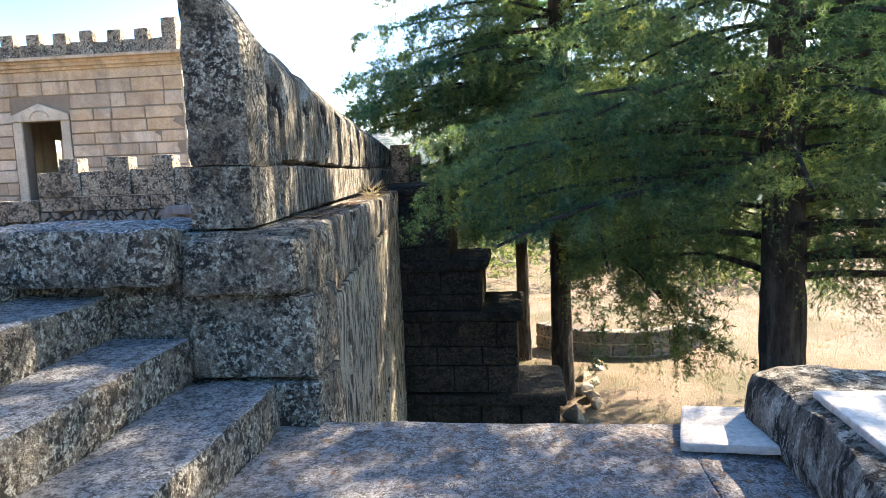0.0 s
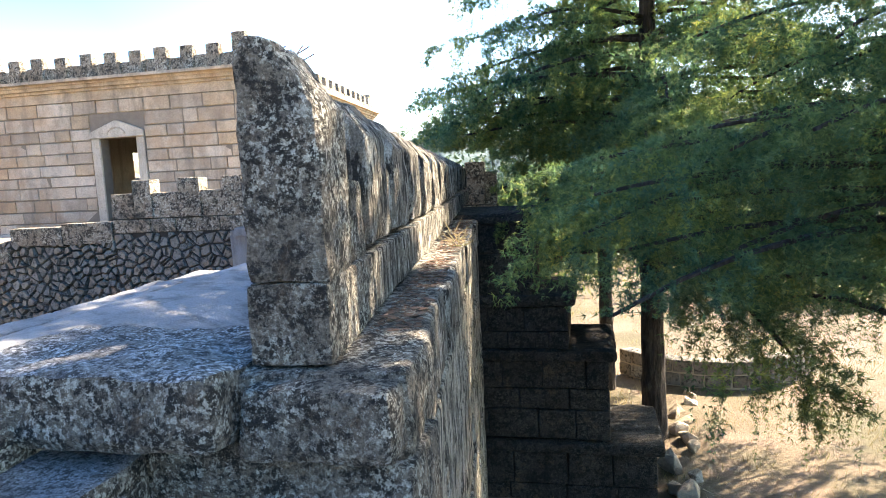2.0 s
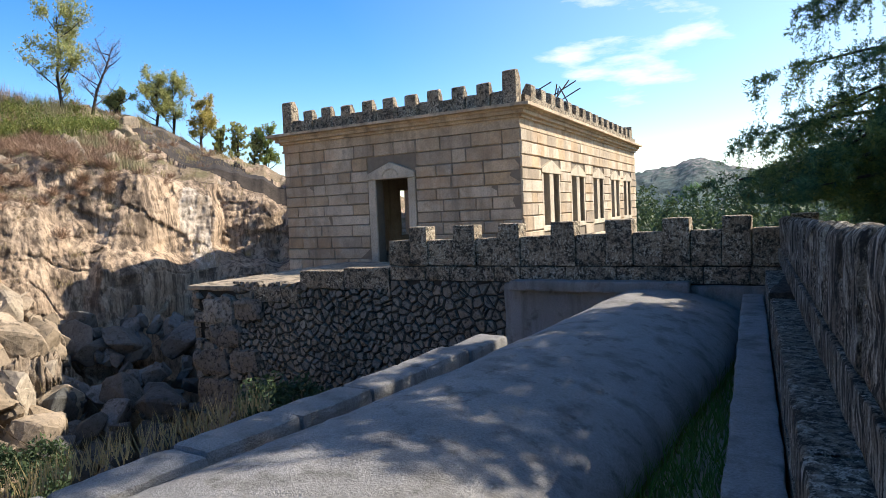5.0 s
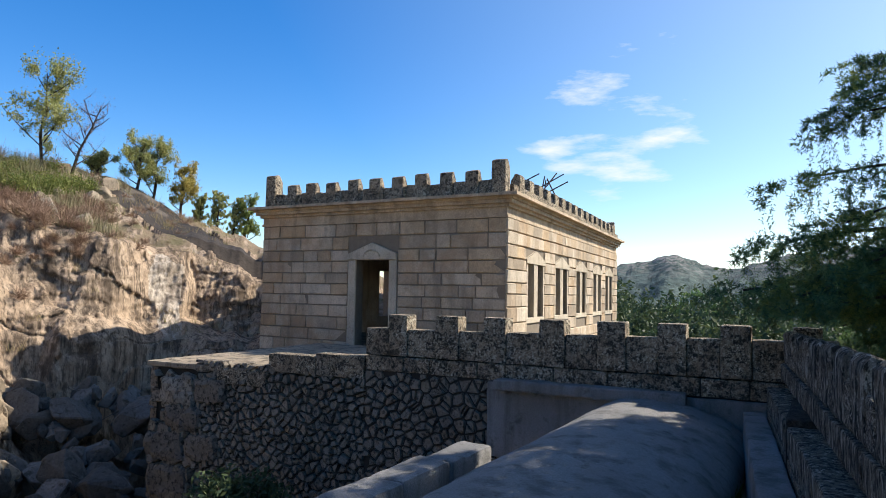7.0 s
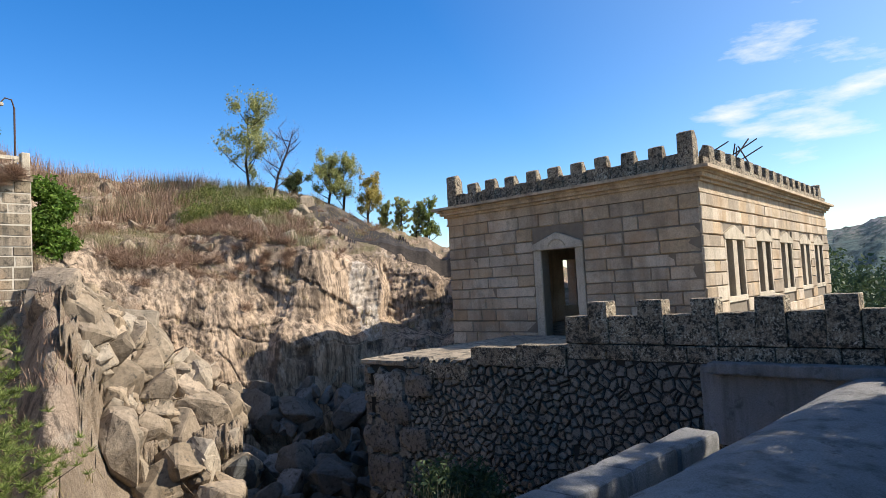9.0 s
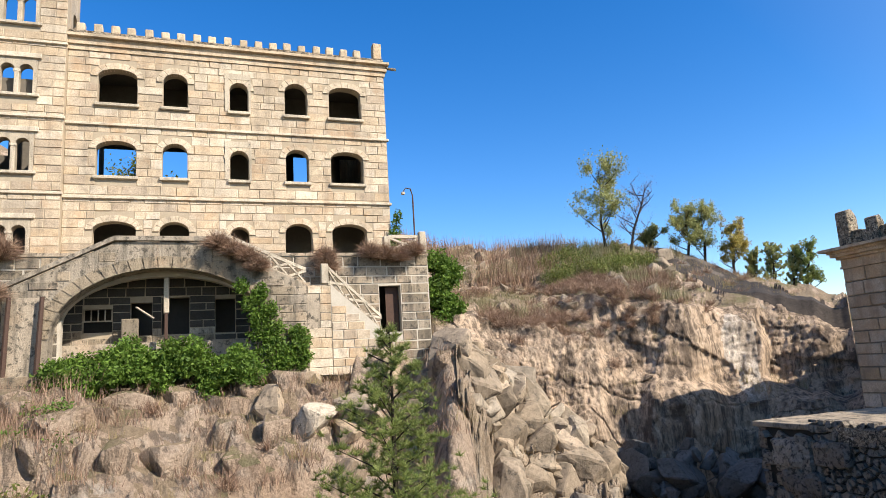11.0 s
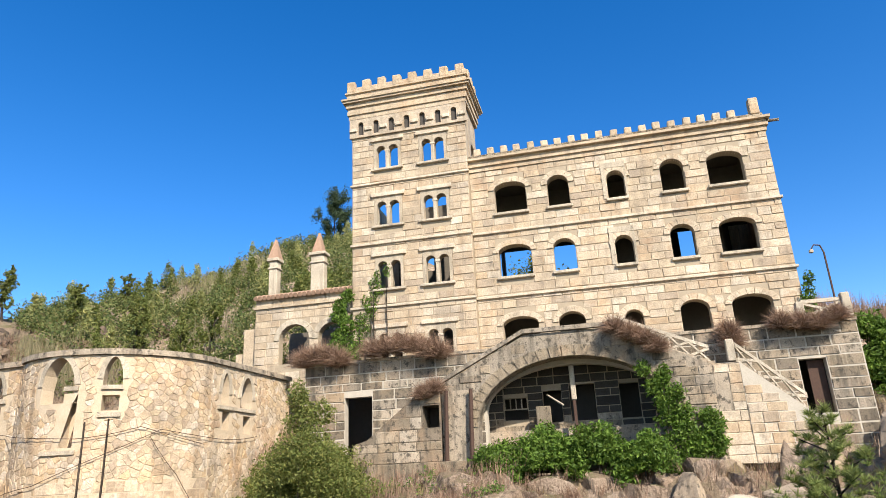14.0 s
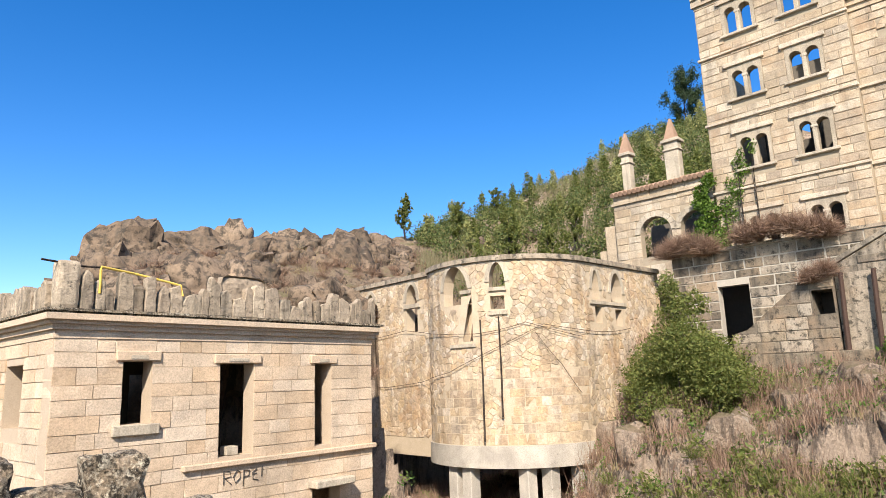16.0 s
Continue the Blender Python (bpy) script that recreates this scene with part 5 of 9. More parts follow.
# room inside the arch
INNER = [Opening(1.95, 1.2, 5.1, 6.15), Opening(5.2, 1.2, 4.9, 6.6), Opening(7.4, 0.9, 4.9, 6.5), Opening(3.75, 0.9, 4.9, 6.4)]
inner_wall = part("inner_wall", pierced_wall([(0.3, 2.4), (9.4, 2.4), (9.4, 8.28), (0.3, 8.28)], [o.outline() for o in INNER], -2.0, -1.6, HOTEL), MORTAR, terrace, "wall inside the arch, coloured near black where the arch shades it")
grille = part("window_grille", box((1.35, -1.95, 5.58), (2.55, -1.9, 5.64), HOTEL), DRESSED, terrace, "white window bars")
for k in range(5):
    part("bar", box((1.38 + k * 0.28, -1.95, 5.645), (1.43 + k * 0.28, -1.9, 6.14), HOTEL), DRESSED, grille)
part("ledge", box((0.4, -2.6, 2.4), (9.3, -2.02, 4.55), HOTEL), DIRTY, terrace)
part("column", rounded(box((4.75, -3.42, 5.75), (4.98, -3.2, 7.35), HOTEL), 0.03, 1), DRESSED, terrace, "white painted concrete post")
part("post_stub", box((4.8, -3.4, 3.2), (4.93, -3.22, 5.74), HOTEL), IRON, terrace)
part("pier", rounded(box((3.0, -2.9, 3.0), (3.7, -2.61, 5.6), HOTEL), 0.03, 1), DIRTY, terrace)
bm = bmesh.new()
tube(bm, [HOTEL((3.6, -3.0, 6.1)), HOTEL((4.35, -3.2, 5.55))], [0.05, 0.05], 6)
part("fallen_bar", bm, DRESSED, terrace)

# street lamp on the terrace end
lamp = thing("terrace_lamp", "thin grey lamp post with a bent neck on the terrace end", "lamp post")
bm = bmesh.new()
tube(bm, [HOTEL((16.75, -2.9, 8.46)), HOTEL((16.75, -2.9, 11.6)), HOTEL((16.65, -2.9, 11.95)), HOTEL((16.4, -2.9, 12.0)), HOTEL((16.25, -2.9, 11.8))], [0.045, 0.04, 0.035, 0.03, 0.03], 6)
part("post", bm, IRON, lamp)
part("lantern", rounded(box((16.15, -2.98, 11.62), (16.33, -2.82, 11.78), HOTEL), 0.03, 1), DRESSED, lamp)

# ---- arcade wing with tiled coping and two chimneys ----
wing = thing("arcade_wing", "low granite arcade wing with tiled coping and chimneys beside the tower", "wing")
AR = [Opening(-10.95, 1.9, 9.2, 11.5, 0.9, 0.35), Opening(-8.6, 1.7, 9.2, 11.4, 0.85, 0.35)]
wing_wall = part("wall", pierced_wall([(-13.5, 7.0), (-7.25, 7.0), (-7.25, 13.2), (-13.5, 13.2)], [o.outline() for o in AR], 0.03, 0.5, HOTEL), MORTAR, wing)
for o in AR:
    ring_blocks(o, 0.34, -0.04, 0.3, HOTEL, 9, DRESSED, wing)
part("string_course", box((-13.6, -0.1, 12.6), (-7.25, 0.1, 12.75), HOTEL), ASHLAR, wing)
part("wall", box((-14.3, 0.2, 7.0), (-13.51, 3.0, 11.5), HOTEL), ASHLAR, wing)
part("wall", box((-14.9, 0.4, 7.0), (-14.31, 3.0, 10.1), HOTEL), ASHLAR, wing)
part("floor", box((-13.5, 0.51, 8.6), (-7.25, 5.5, 8.8), HOTEL), DIRTY, wing)
part("wall", pierced_wall([(-13.5, 7.0), (-7.25, 7.0), (-7.25, 12.0), (-13.5, 12.0)], [arch_outline(-11.6, 0.7, 9.6, 11.2, 0), arch_outline(-9.8, 0.9, 8.85, 11.2, 0)], 4.5, 4.9, HOTEL), PLASTER, wing)
for i in range(22):
    u = -13.55 + i * 0.287
    bm = bmesh.new()
    tube(bm, [HOTEL((u + 0.14, -0.25, 13.22)), HOTEL((u + 0.14, 0.25, 13.42)), HOTEL((u + 0.14, 0.7, 13.22))], [0.145, 0.15, 0.145], 8)
    part("roof_tile", bm, TILE, wing)
for c, w, z in ((-12.45, 0.26, 15.55), (-9.55, 0.42, 15.6)):
    ch = part("chimney", rounded(box((c - w, -0.05, 13.35), (c + w, 0.5, z), HOTEL), 0.03, 1), DRESSED, wing, "square chimney with a tiled spire")
    part("cap", rounded(box((c - w - 0.12, -0.17, z + 0.003), (c + w + 0.12, 0.62, z + 0.2), HOTEL), 0.03, 1), DRESSED, ch)
    part("shoulder", rounded(box((c - w - 0.07, -0.12, z - 0.5), (c + w + 0.07, 0.57, z - 0.38), HOTEL), 0.03, 1), DRESSED, ch)
    q = [HOTEL((c - 0.34, -0.12, z + 0.21)), HOTEL((c + 0.34, -0.12, z + 0.21)), HOTEL((c + 0.34, 0.57, z + 0.21)), HOTEL((c - 0.34, 0.57, z + 0.21)), HOTEL((c - 0.05, 0.18, z + 1.5)), HOTEL((c + 0.05, 0.28, z + 1.5))]
    part("spire", solid(q, [(3, 2, 1, 0), (0, 1, 5, 4), (1, 2, 5), (2, 3, 4, 5), (3, 0, 4)]), TILE, ch, "clay-tiled spire")

# ---- pavilion ----
pav = thing("pavilion", "grey granite spa pavilion with a cornice and battlemented parapet", "pavilion")
PL = 24.0
PDOOR = Opening(-6.27, 1.75, 0.35, 4.08, 0, 0.0, 0.42)
pav_front = part("wall", pierced_wall([(-12.7, -1.0), (0, -1.0), (0, 5.7), (-12.7, 5.7)], [PDOOR.outline()], 0.03, 0.6, PAVILION), PAVJOINT, pav)
PWIN = [Opening(v, 2.3, 1.75, 4.02) for v in (3.85, 8.35, 12.7, 17.15, 20.95)]


def pav_side(v):
    """The side wall's own plan: along the wall, inwards, up."""
    return PAVILION((-v[1], v[0], v[2]))


def pav_west(v):
    return PAVILION((-12.7 + v[1], v[0], v[2]))


def pav_back(v):
    return PAVILION((v[0], PL - v[1], v[2]))


pav_flank = part("wall", pierced_wall([(0.61, -1.0), (PL, -1.0), (PL, 5.7), (0.61, 5.7)], [o.outline() for o in PWIN], 0.03, 0.6, pav_side), PAVJOINT, pav)
part("wall", box((0.0, 0.03, -1.0), (0.60, 0.6, 5.7), pav_side), PAVJOINT, pav)
part("wall", pierced_wall([(0.61, -1.0), (PL, -1.0), (PL, 5.7), (0.61, 5.7)], [arch_outline(v, 1.5, 1.2, 4.0, 0) for v in (1.9, 6.5, 11, 16, 20)], 0.0, 0.6, pav_west), PAV, pav)
part("wall", pierced_wall([(-12.0, -1.0), (-0.7, -1.0), (-0.7, 5.7), (-12.0, 5.7)], [arch_outline(u, 1.6, 1.2, 4.0, 0) for u in (-9.5, -6.2, -3)], 0.0, 0.6, pav_back), PAV, pav)
part("floor", box((-12.1, 0.61, 0.1), (-0.61, PL - 0.61, 0.33), PAVILION), DIRTY, pav)
part("ceiling", box((-12.1, 0.61, 5.3), (-0.61, PL - 0.61, 5.6), PAVILION), PLASTER, pav)
part("partition", box((-5.6, 0.62, 0.34), (-5.4, 6.0, 5.29), PAVILION), PLASTER, pav)
part("pillar", box((-6.85, 3.2, 0.34), (-6.6, 3.4, 4.2), PAVILION), DIRTY, pav)
for u0, u1, m, e in ((-12.7, 0.0, PAVILION, True), (0.56, PL, pav_side, False), (0.56, PL, pav_west, False)):
    moulding(u0, u1, 5.7, ((0.1, 0.06), (0.30, 0.02), (0.12, 0.14), (0.14, 0.30), (0.1, 0.38), (0.12, 0.62)), m, PAV, pav, 0, 0.55, (e, e))
CT = 6.6
for i in range(22):
    part("parapet", worn_block((-12.6 + i * 0.571, -0.07 + 0.02 * math.sin(i * 2.7), CT), (-12.6 + i * 0.571 + 0.555, 0.3, CT + 0.58 + 0.03 * math.sin(i * 1.9)), PAVILION, 0.04, 0.02, 0.2, i), LICHEN_FAR, pav)
part("parapet", worn_block((0.45, -0.12, CT), (PL, 0.3, CT + 0.45), pav_side, 0.02, 0.012, 0.6), LICHEN_FAR, pav)
part("parapet", box((0.45, -0.1, CT), (PL, 0.3, CT + 0.45), pav_west), LICHEN_FAR, pav)


def toothed(c, h, m, w=0.46, seed=0):
    bm = merlon_block(w, 0.42, h, 0.3, seed, 0.015, 0.25)
    for v in bm.verts:
        v.co = m((c + v.co.x, -0.14 + v.co.y, CT + v.co.z))
    return bm


for i, c in enumerate((-10.9, -9.77, -8.6, -7.35, -6.2, -5.03, -3.87, -2.67, -1.5)):
    part("merlon", toothed(c, 1.06 + rng.uniform(-0.04, 0.04), PAVILION, 0.58, i), LICHEN_FAR, pav)
for i in range(16):
    part("merlon", toothed(1.5 + i * 1.38, 1.0, pav_side, 0.66, 20 + i), LICHEN_FAR, pav)
for u, v, h in ((-12.25, -0.15, 1.6), (-0.33, -0.15, 1.42), (-0.33, PL - 0.8, 1.35)):
    bm = merlon_block(0.62, 0.6, h, 0.35, u, 0.012, 0.25)
    for q in bm.verts:
        q.co = PAVILION((u + q.co.x, v + q.co.y, CT + q.co.z))
    part("corner_post", bm, LICHEN_FAR, pav, "tall rounded corner stone")
# door frame with its gabled head
DW = PDOOR.w / 2
door_frame = part("door_frame", rounded(box((PDOOR.c - DW - 0.4, -0.07, 0.3), (PDOOR.c - DW - 0.005, 0.5, 4.08), PAVILION), 0.02, 1), DRESSED, pav, "dressed granite door frame")
part("jamb", rounded(box((PDOOR.c + DW + 0.005, -0.07, 0.3), (PDOOR.c + DW + 0.4, 0.5, 4.08), PAVILION), 0.02, 1), DRESSED, door_frame)
bm = solid([PAVILION((PDOOR.c + u, v, z)) for v in (-0.14, 0.45) for u, z in ((-1.3, 4.085), (1.3, 4.085), (1.3, 4.34), (0.0, 4.82), (-1.3, 4.34))], [(0, 1, 2, 3, 4), (9, 8, 7, 6, 5), (0, 5, 6, 1), (1, 6, 7, 2), (2, 7, 8, 3), (3, 8, 9, 4), (4, 9, 5, 0)])
part("gabled_lintel", rounded(bm, 0.025, 1), DRESSED, door_frame, "gabled lintel with a small carved arch")
bm = bmesh.new()
pts = [PAVILION((PDOOR.c + 0.42 * math.cos(math.pi * k / 10), -0.15, 4.2 + 0.3 * math.sin(math.pi * k / 10))) for k in range(11)]
tube(bm, pts, [0.035] * 11, 6)
part("carved_arch", bm, DRESSED, door_frame)
for o in PWIN:
    w = o.w / 2
    win = part("window", rounded(box((o.c - w - 0.22, -0.06, 1.5), (o.c + w + 0.22, 0.4, 1.74), pav_side), 0.02, 1), DRESSED, pav, "tall window with a stone mullion and gabled head")
    for a, b in ((-w - 0.2, -w), (w, w + 0.2), (-0.28, 0.28)):
        part("jamb" if a != -0.28 else "mullion", box((o.c + a, -0.05, 1.745), (o.c + b, 0.35, 4.02), pav_side), DRESSED, win)
    bm = solid([pav_side((o.c + u, v, z)) for v in (-0.1, 0.4) for u, z in ((-w - 0.3, 4.025), (w + 0.3, 4.025), (w + 0.3, 4.2), (0.0, 4.6), (-w - 0.3, 4.2))], [(0, 1, 2, 3, 4), (9, 8, 7, 6, 5), (0, 5, 6, 1), (1, 6, 7, 2), (2, 7, 8, 3), (3, 8, 9, 4), (4, 9, 5, 0)])
    bmesh.ops.recalc_face_normals(bm, faces=bm.faces)
    part("gabled_head", bm, DRESSED, win)
# roof deck and the aerial on it
part("roof", box((-12.2, 0.31, CT - 0.2), (-0.46, PL, CT - 0.02), PAVILION), CEMENT, pav)
aerial = thing("roof_aerial", "bent metal aerial frame on the pavilion roof", "aerial")
A = lambda u, v, z: PAVILION((-0.5 + (u + 0.5) * 1.2, 7.0 + (v - 7.0) * 1.2, z + max(0.0, z - CT) * 0.3))
bm = bmesh.new()
tube(bm, [A(-0.9, 7.2, CT - 0.02), A(-0.5, 7.0, 8.05)], [0.03, 0.03], 6)
part("mast", bm, IRON, aerial)
for p, q in ((A(-1.3, 6.6, 7.25), A(0.2, 7.4, 8.15)), (A(-1.2, 6.9, 7.05), A(0.3, 7.7, 7.9)), (A(-1.5, 6.6, 7.75), A(-0.7, 6.9, 8.15)), (A(-1.5, 6.6, 7.75), A(-1.3, 6.6, 7.25)), (A(0.1, 8.2, CT), A(-0.4, 7.0, 7.95)), (A(-0.9, 7.9, CT), A(-0.45, 7.0, 7.9)), (A(-0.55, 6.7, 7.4), A(-0.1, 7.4, 8.2))):
    bm = bmesh.new()
    tube(bm, [p, q], [0.032, 0.032], 6)
    part("rod", bm, IRON, aerial)

# ---- battlemented wall that closes the vault, and the pavilion's terrace ----
WALL = plan(-7.9, 17.6, 4.0)
battle = thing("wall_battlement", "blackened granite wall with square battlements between vault and pavilion", "battlement wall", kind="structure")
part("core", box((-5.2, 0.02, -4.2), (5.4, 0.48, 1.1), WALL), GAP, battle)
tops = [(-4.52, -3.99), (-3.19, -2.57), (-1.91, -1.35), (-0.54, 0.05), (0.78, 1.39), (2.06, 2.63), (3.28, 3.86), (4.6, 5.1)]
part("lower_block", worn_block((-5.2, -0.02, 1.12), (-4.54, 0.46, 1.8), WALL, 0.03, 0.012, 0.25, 3), LICHEN_FAR, battle)
for i, (a, b) in enumerate(tops):
    part("merlon", worn_block((a, -0.05, 1.12), (b, 0.46, 2.16 + i * 0.005), WALL, 0.035, 0.014, 0.25, i), LICHEN_FAR, battle)
    nxt = tops[i + 1][0] if i + 1 < len(tops) else 5.4
    part("breast_stone", worn_block((b + 0.012, 0.0, 1.12), (nxt - 0.012, 0.44, 1.8 + 0.02 * i), WALL, 0.025, 0.012, 0.25, i + 9), LICHEN_FAR, battle)
for r in course_rects(-5.2, 5.4, 0.72, 1.11, 0.38, (0.7, 1.3), [], rng, 0.02):
    part("stone", worn_block((r[0], -0.05, r[2]), (r[1], 0.3, r[3]), WALL, 0.03, 0.012, 0.3, r[0]), LICHEN_FAR, battle)
part("cement_ledge", worn_block((-1.5, -0.45, 0.55), (2.65, -0.055, 0.8), WALL, 0.05, 0.02, 0.3, 2), CEMENT, battle, "smeared cement ledge")
part("cement_facing", worn_block((-1.75, -0.16, -1.0), (5.2, 0.01, 0.7), WALL, 0.03, 0.02, 0.4, 5), CEMENT, battle)

terr = thing("terrace_pavilion", "rubble-faced terrace with big corner stones before the pavilion", "terrace", kind="structure")
part("fill", box((-13.0, 0.5, -5.0), (5.3, 9.0, 0.28), WALL), SOIL, terr)
part("fill", box((-13.0, 0.12, -5.0), (-5.25, 0.49, 0.28), WALL), GAP, terr)
part("paving", worn_block((-13.3, 0.0, 0.3), (-8.5, 8.9, 0.46), WALL, 0.04, 0.02, 0.5, 4), DIRTY, terr, "worn stone paving with a thick edge")
part("paving", box((-8.49, 0.5, 0.29), (5.2, 8.9, 0.42), WALL), SOIL, terr)
for a, b, z0, z1 in ((-8.4, -6.8, 0.47, 0.96), (-6.78, -5.25, 0.47, 1.05), (-10.3, -8.5, 0.0, 0.44)):
    part("kerb_stone", worn_block((a, -0.04, z0), (b, 0.5, z1), WALL, 0.03, 0.015, 0.3, a), LICHEN_FAR, terr)
for i, (a, b, z0, z1) in enumerate(((-12.6, -11.2, -0.75, 0.05), (-11.1, -9.95, -0.6, 0.12), (-12.3, -10.9, -1.5, -0.8), (-13.1, -11.5, -2.5, -1.6), (-11.4, -10.2, -2.3, -1.55), (-13.0, -11.3, -3.6, -2.55))):
    part("corner_stone", worn_block((a, -0.16, z0), (b, 0.4, z1), WALL, 0.2, 0.10, 0.2, i, 1.9), RUBBLE, terr, "large weathered corner stone")
lay_cells(cells(-11.3, -5.2, -4.6, 0.62, 0.27, 0.2, rng, 0.045, 0.49), 0.06, 0.25, WALL, RUBBLE, terr, rng, name="rubble", bulge=0.12, single=600)
lay_cells(cells(-5.2, -1.3, -2.2, 0.71, 0.29, 0.2, rng, 0.045, 0.49), 0.0, 0.25, WALL, RUBBLE, terr, rng, name="rubble", bulge=0.08, single=400)
terr_west = lambda v: WALL((-13.0 + v[1], 8.9 - v[0], v[2]))
lay_cells(cells(0.0, 8.85, -5.0, 0.28, 0.5, 0.36, rng, 0.05, 0.47), -0.02, 0.2, terr_west, RUBBLE, terr, rng, name="rubble", bulge=0.16, single=120)
lay_cells(cells(-13.0, -11.2, -5.0, 0.28, 0.55, 0.42, rng, 0.05, 0.45), 0.04, 0.2, WALL, RUBBLE, terr, rng, name="rubble", bulge=0.16, single=60)
for a, b, c, d in ((-6.6, -5.3, 0.62, 1.0), (-8.0, -6.7, 1.0, 1.4), (-6.1, -5.7, 1.5, 2.0)):
    st = thing("step_block", "loose granite step block before the pavilion door", "stone block")
    bm = worn_block((a, b * 0 + 7.6 - (d - c), c - 0.55), (b, 8.6, c - 0.28), WALL, 0.03, 0.015, 0.3, a)
    part("stone", bm, DIRTY, st)

# ---- vault and its gutters ----
vault = thing("vault", "grey cement-rendered barrel vault with hairline cracks", "vault", kind="structure")
vs, fs = [], []
NA, NY = 90, 170
for j in range(NY + 1):
    y = 3.0 + (17.55 - 3.0) * j / NY
    for i in range(NA + 1):
        a = math.pi * i / NA
        west = 1.15 + 0.4 * (1 - min(1.0, max(0.0, (y - 6.0) / 3.5)))
        x = -6.15 - (west if math.cos(a) > 0 else 2.15) * math.cos(a)
        z = -0.35 + (0.86 + 0.12 * max(0.0, (y - 11) / 6.5)) * math.sin(a) ** 0.85
        w = noise.noise(Vector((x * 0.8, y * 0.5, 3.0))) * 0.04 + noise.noise(Vector((x * 3, y * 3, 9.0))) * 0.014 + noise.noise(Vector((x * 3.5, y * 11 + x * 3, 5.0))) * 0.012
        vs.append((x, y, z + w))
for j in range(NY):
    for i in range(NA):
        k = j * (NA + 1) + i
        fs.append((k, k + 1, k + NA + 2, k + NA + 1))
me = bpy.data.meshes.new("shell")
me.from_pydata(vs, [], fs)
me.materials.append(CEMENT)
me.shade_smooth()
shell = new("shell", me)
shell.parent = vault
part("fill", box((-7.59, 3.0, -4.2), (-4.05, 17.5, -0.33)), CEMENT, vault)
part("apron", worn_block((-4.2, 3.0, -4.2), (-2.7, 4.9, -0.12), None, 0.05, 0.02, 0.4, 2), CEMENT, vault)
kerb = thing("kerb_vault", "thick cement kerb along the vault with stained sides", "kerb", kind="structure")
for i in range(-1, 7):
    y0, y1 = 4.2 + i * 1.33, 4.2 + (i + 1) * 1.33 - 0.01
    lean = 0.02 * math.sin(i * 2.3)
    part("kerb_piece", worn_block((-8.24 + lean, y0, -4.4), (-7.62 + lean, y1, 0.22 + 0.03 * noise.noise(Vector((i * 1.7, 0, 0)))), None, 0.09, 0.03, 0.28, i, 1.4), CEMENT, kerb)
grass_gutter = thing("wall_gutter", "low cement-capped gutter wall beside the parapet", "wall", kind="structure")
part("wall", worn_block((0.4, 0.62, -4.2), (13.7, 1.02, 0.62), PARAPET, 0.04, 0.02, 0.4, 3), CEMENT, grass_gutter)
part("gutter_bed", box((0.6, 1.025, -4.2), (13.4, 2.3, -0.5), PARAPET), SOIL, grass_gutter, "mossy gutter bed")

# ---- parapet with its tall battlement slabs ----
parapet = thing("wall_parapet", "lichen-covered granite parapet of upright slabs along the stairs", "parapet", kind="structure")
part("core", box((0.06, -0.2, -4.3), (13.95, 0.6, 0.7), PARAPET), LICHEN, parapet)
wrng = random.Random(5)
for k in range(7):
    z1 = 0.69 - k * 0.7
    u = -0.02 - 0.3 * (k % 2)
    while u < 13.9:
        w = wrng.uniform(0.8, 1.5)
        part("face_stone", worn_block((max(u, -0.02), -0.30 - wrng.uniform(0, 0.025), z1 - 0.69), (min(u + w - 0.012, 13.95), -0.1, z1), PARAPET, 0.03, 0.02, 0.3 if u < 5 else 0.5, u + k, 2.2), STREAKED, parapet)
        u += w
for i in range(14):
    part("ledge_stone", worn_block((i * 1.0 - 0.08, -0.33 + 0.02 * math.sin(i * 2.1), 0.72), (i * 1.0 + 0.9, 0.6, 1.24 - 0.012 * i), PARAPET, 0.04, 0.02, 0.16 if i < 3 else 0.3, i), STREAKED_DARK if i else LICHEN, parapet)
for i in range(14):
    part("breast_stone", worn_block((i * 1.0 + 0.0, 0.0, 1.25), (i * 1.0 + 0.985, 0.345, 1.59 - 0.005 * i), PARAPET, 0.018, 0.014, 0.1 if i < 3 else 0.3, i + 20), STREAKED_DARK if i else LICHEN, parapet)


def slab(s, w, z0, z1, seed, d=0.345):
    """An upright slab across the wall's line, with a sloping rounded head."""
    h = z1 - z0
    bm = solid([(0, 0, 0), (w, 0, 0), (w, d, 0), (0, d, 0), (0, 0, h * 0.72), (w, 0.0, h * 0.72), (0, d * 0.5, h * 0.965), (w, d * 0.5, h * 0.965), (0, d * 0.80, h), (w, d * 0.80, h), (0, d, h * 0.90), (w, d, h * 0.90)],
               [(3, 2, 1, 0), (0, 1, 5, 4), (4, 5, 7, 6), (6, 7, 9, 8), (8, 9, 11, 10), (10, 11, 2, 3), (1, 2, 11, 9, 7, 5), (0, 4, 6, 8, 10, 3)])
    rounded(bm, 0.05, 2)
    roughen(bm, 0.022, 4.5, 0.09 if seed < 3 else 0.2, seed)
    for v in bm.verts:
        v.co = PARAPET((s + v.co.x, v.co.y - 0.005, z0 + v.co.z))
    return bm


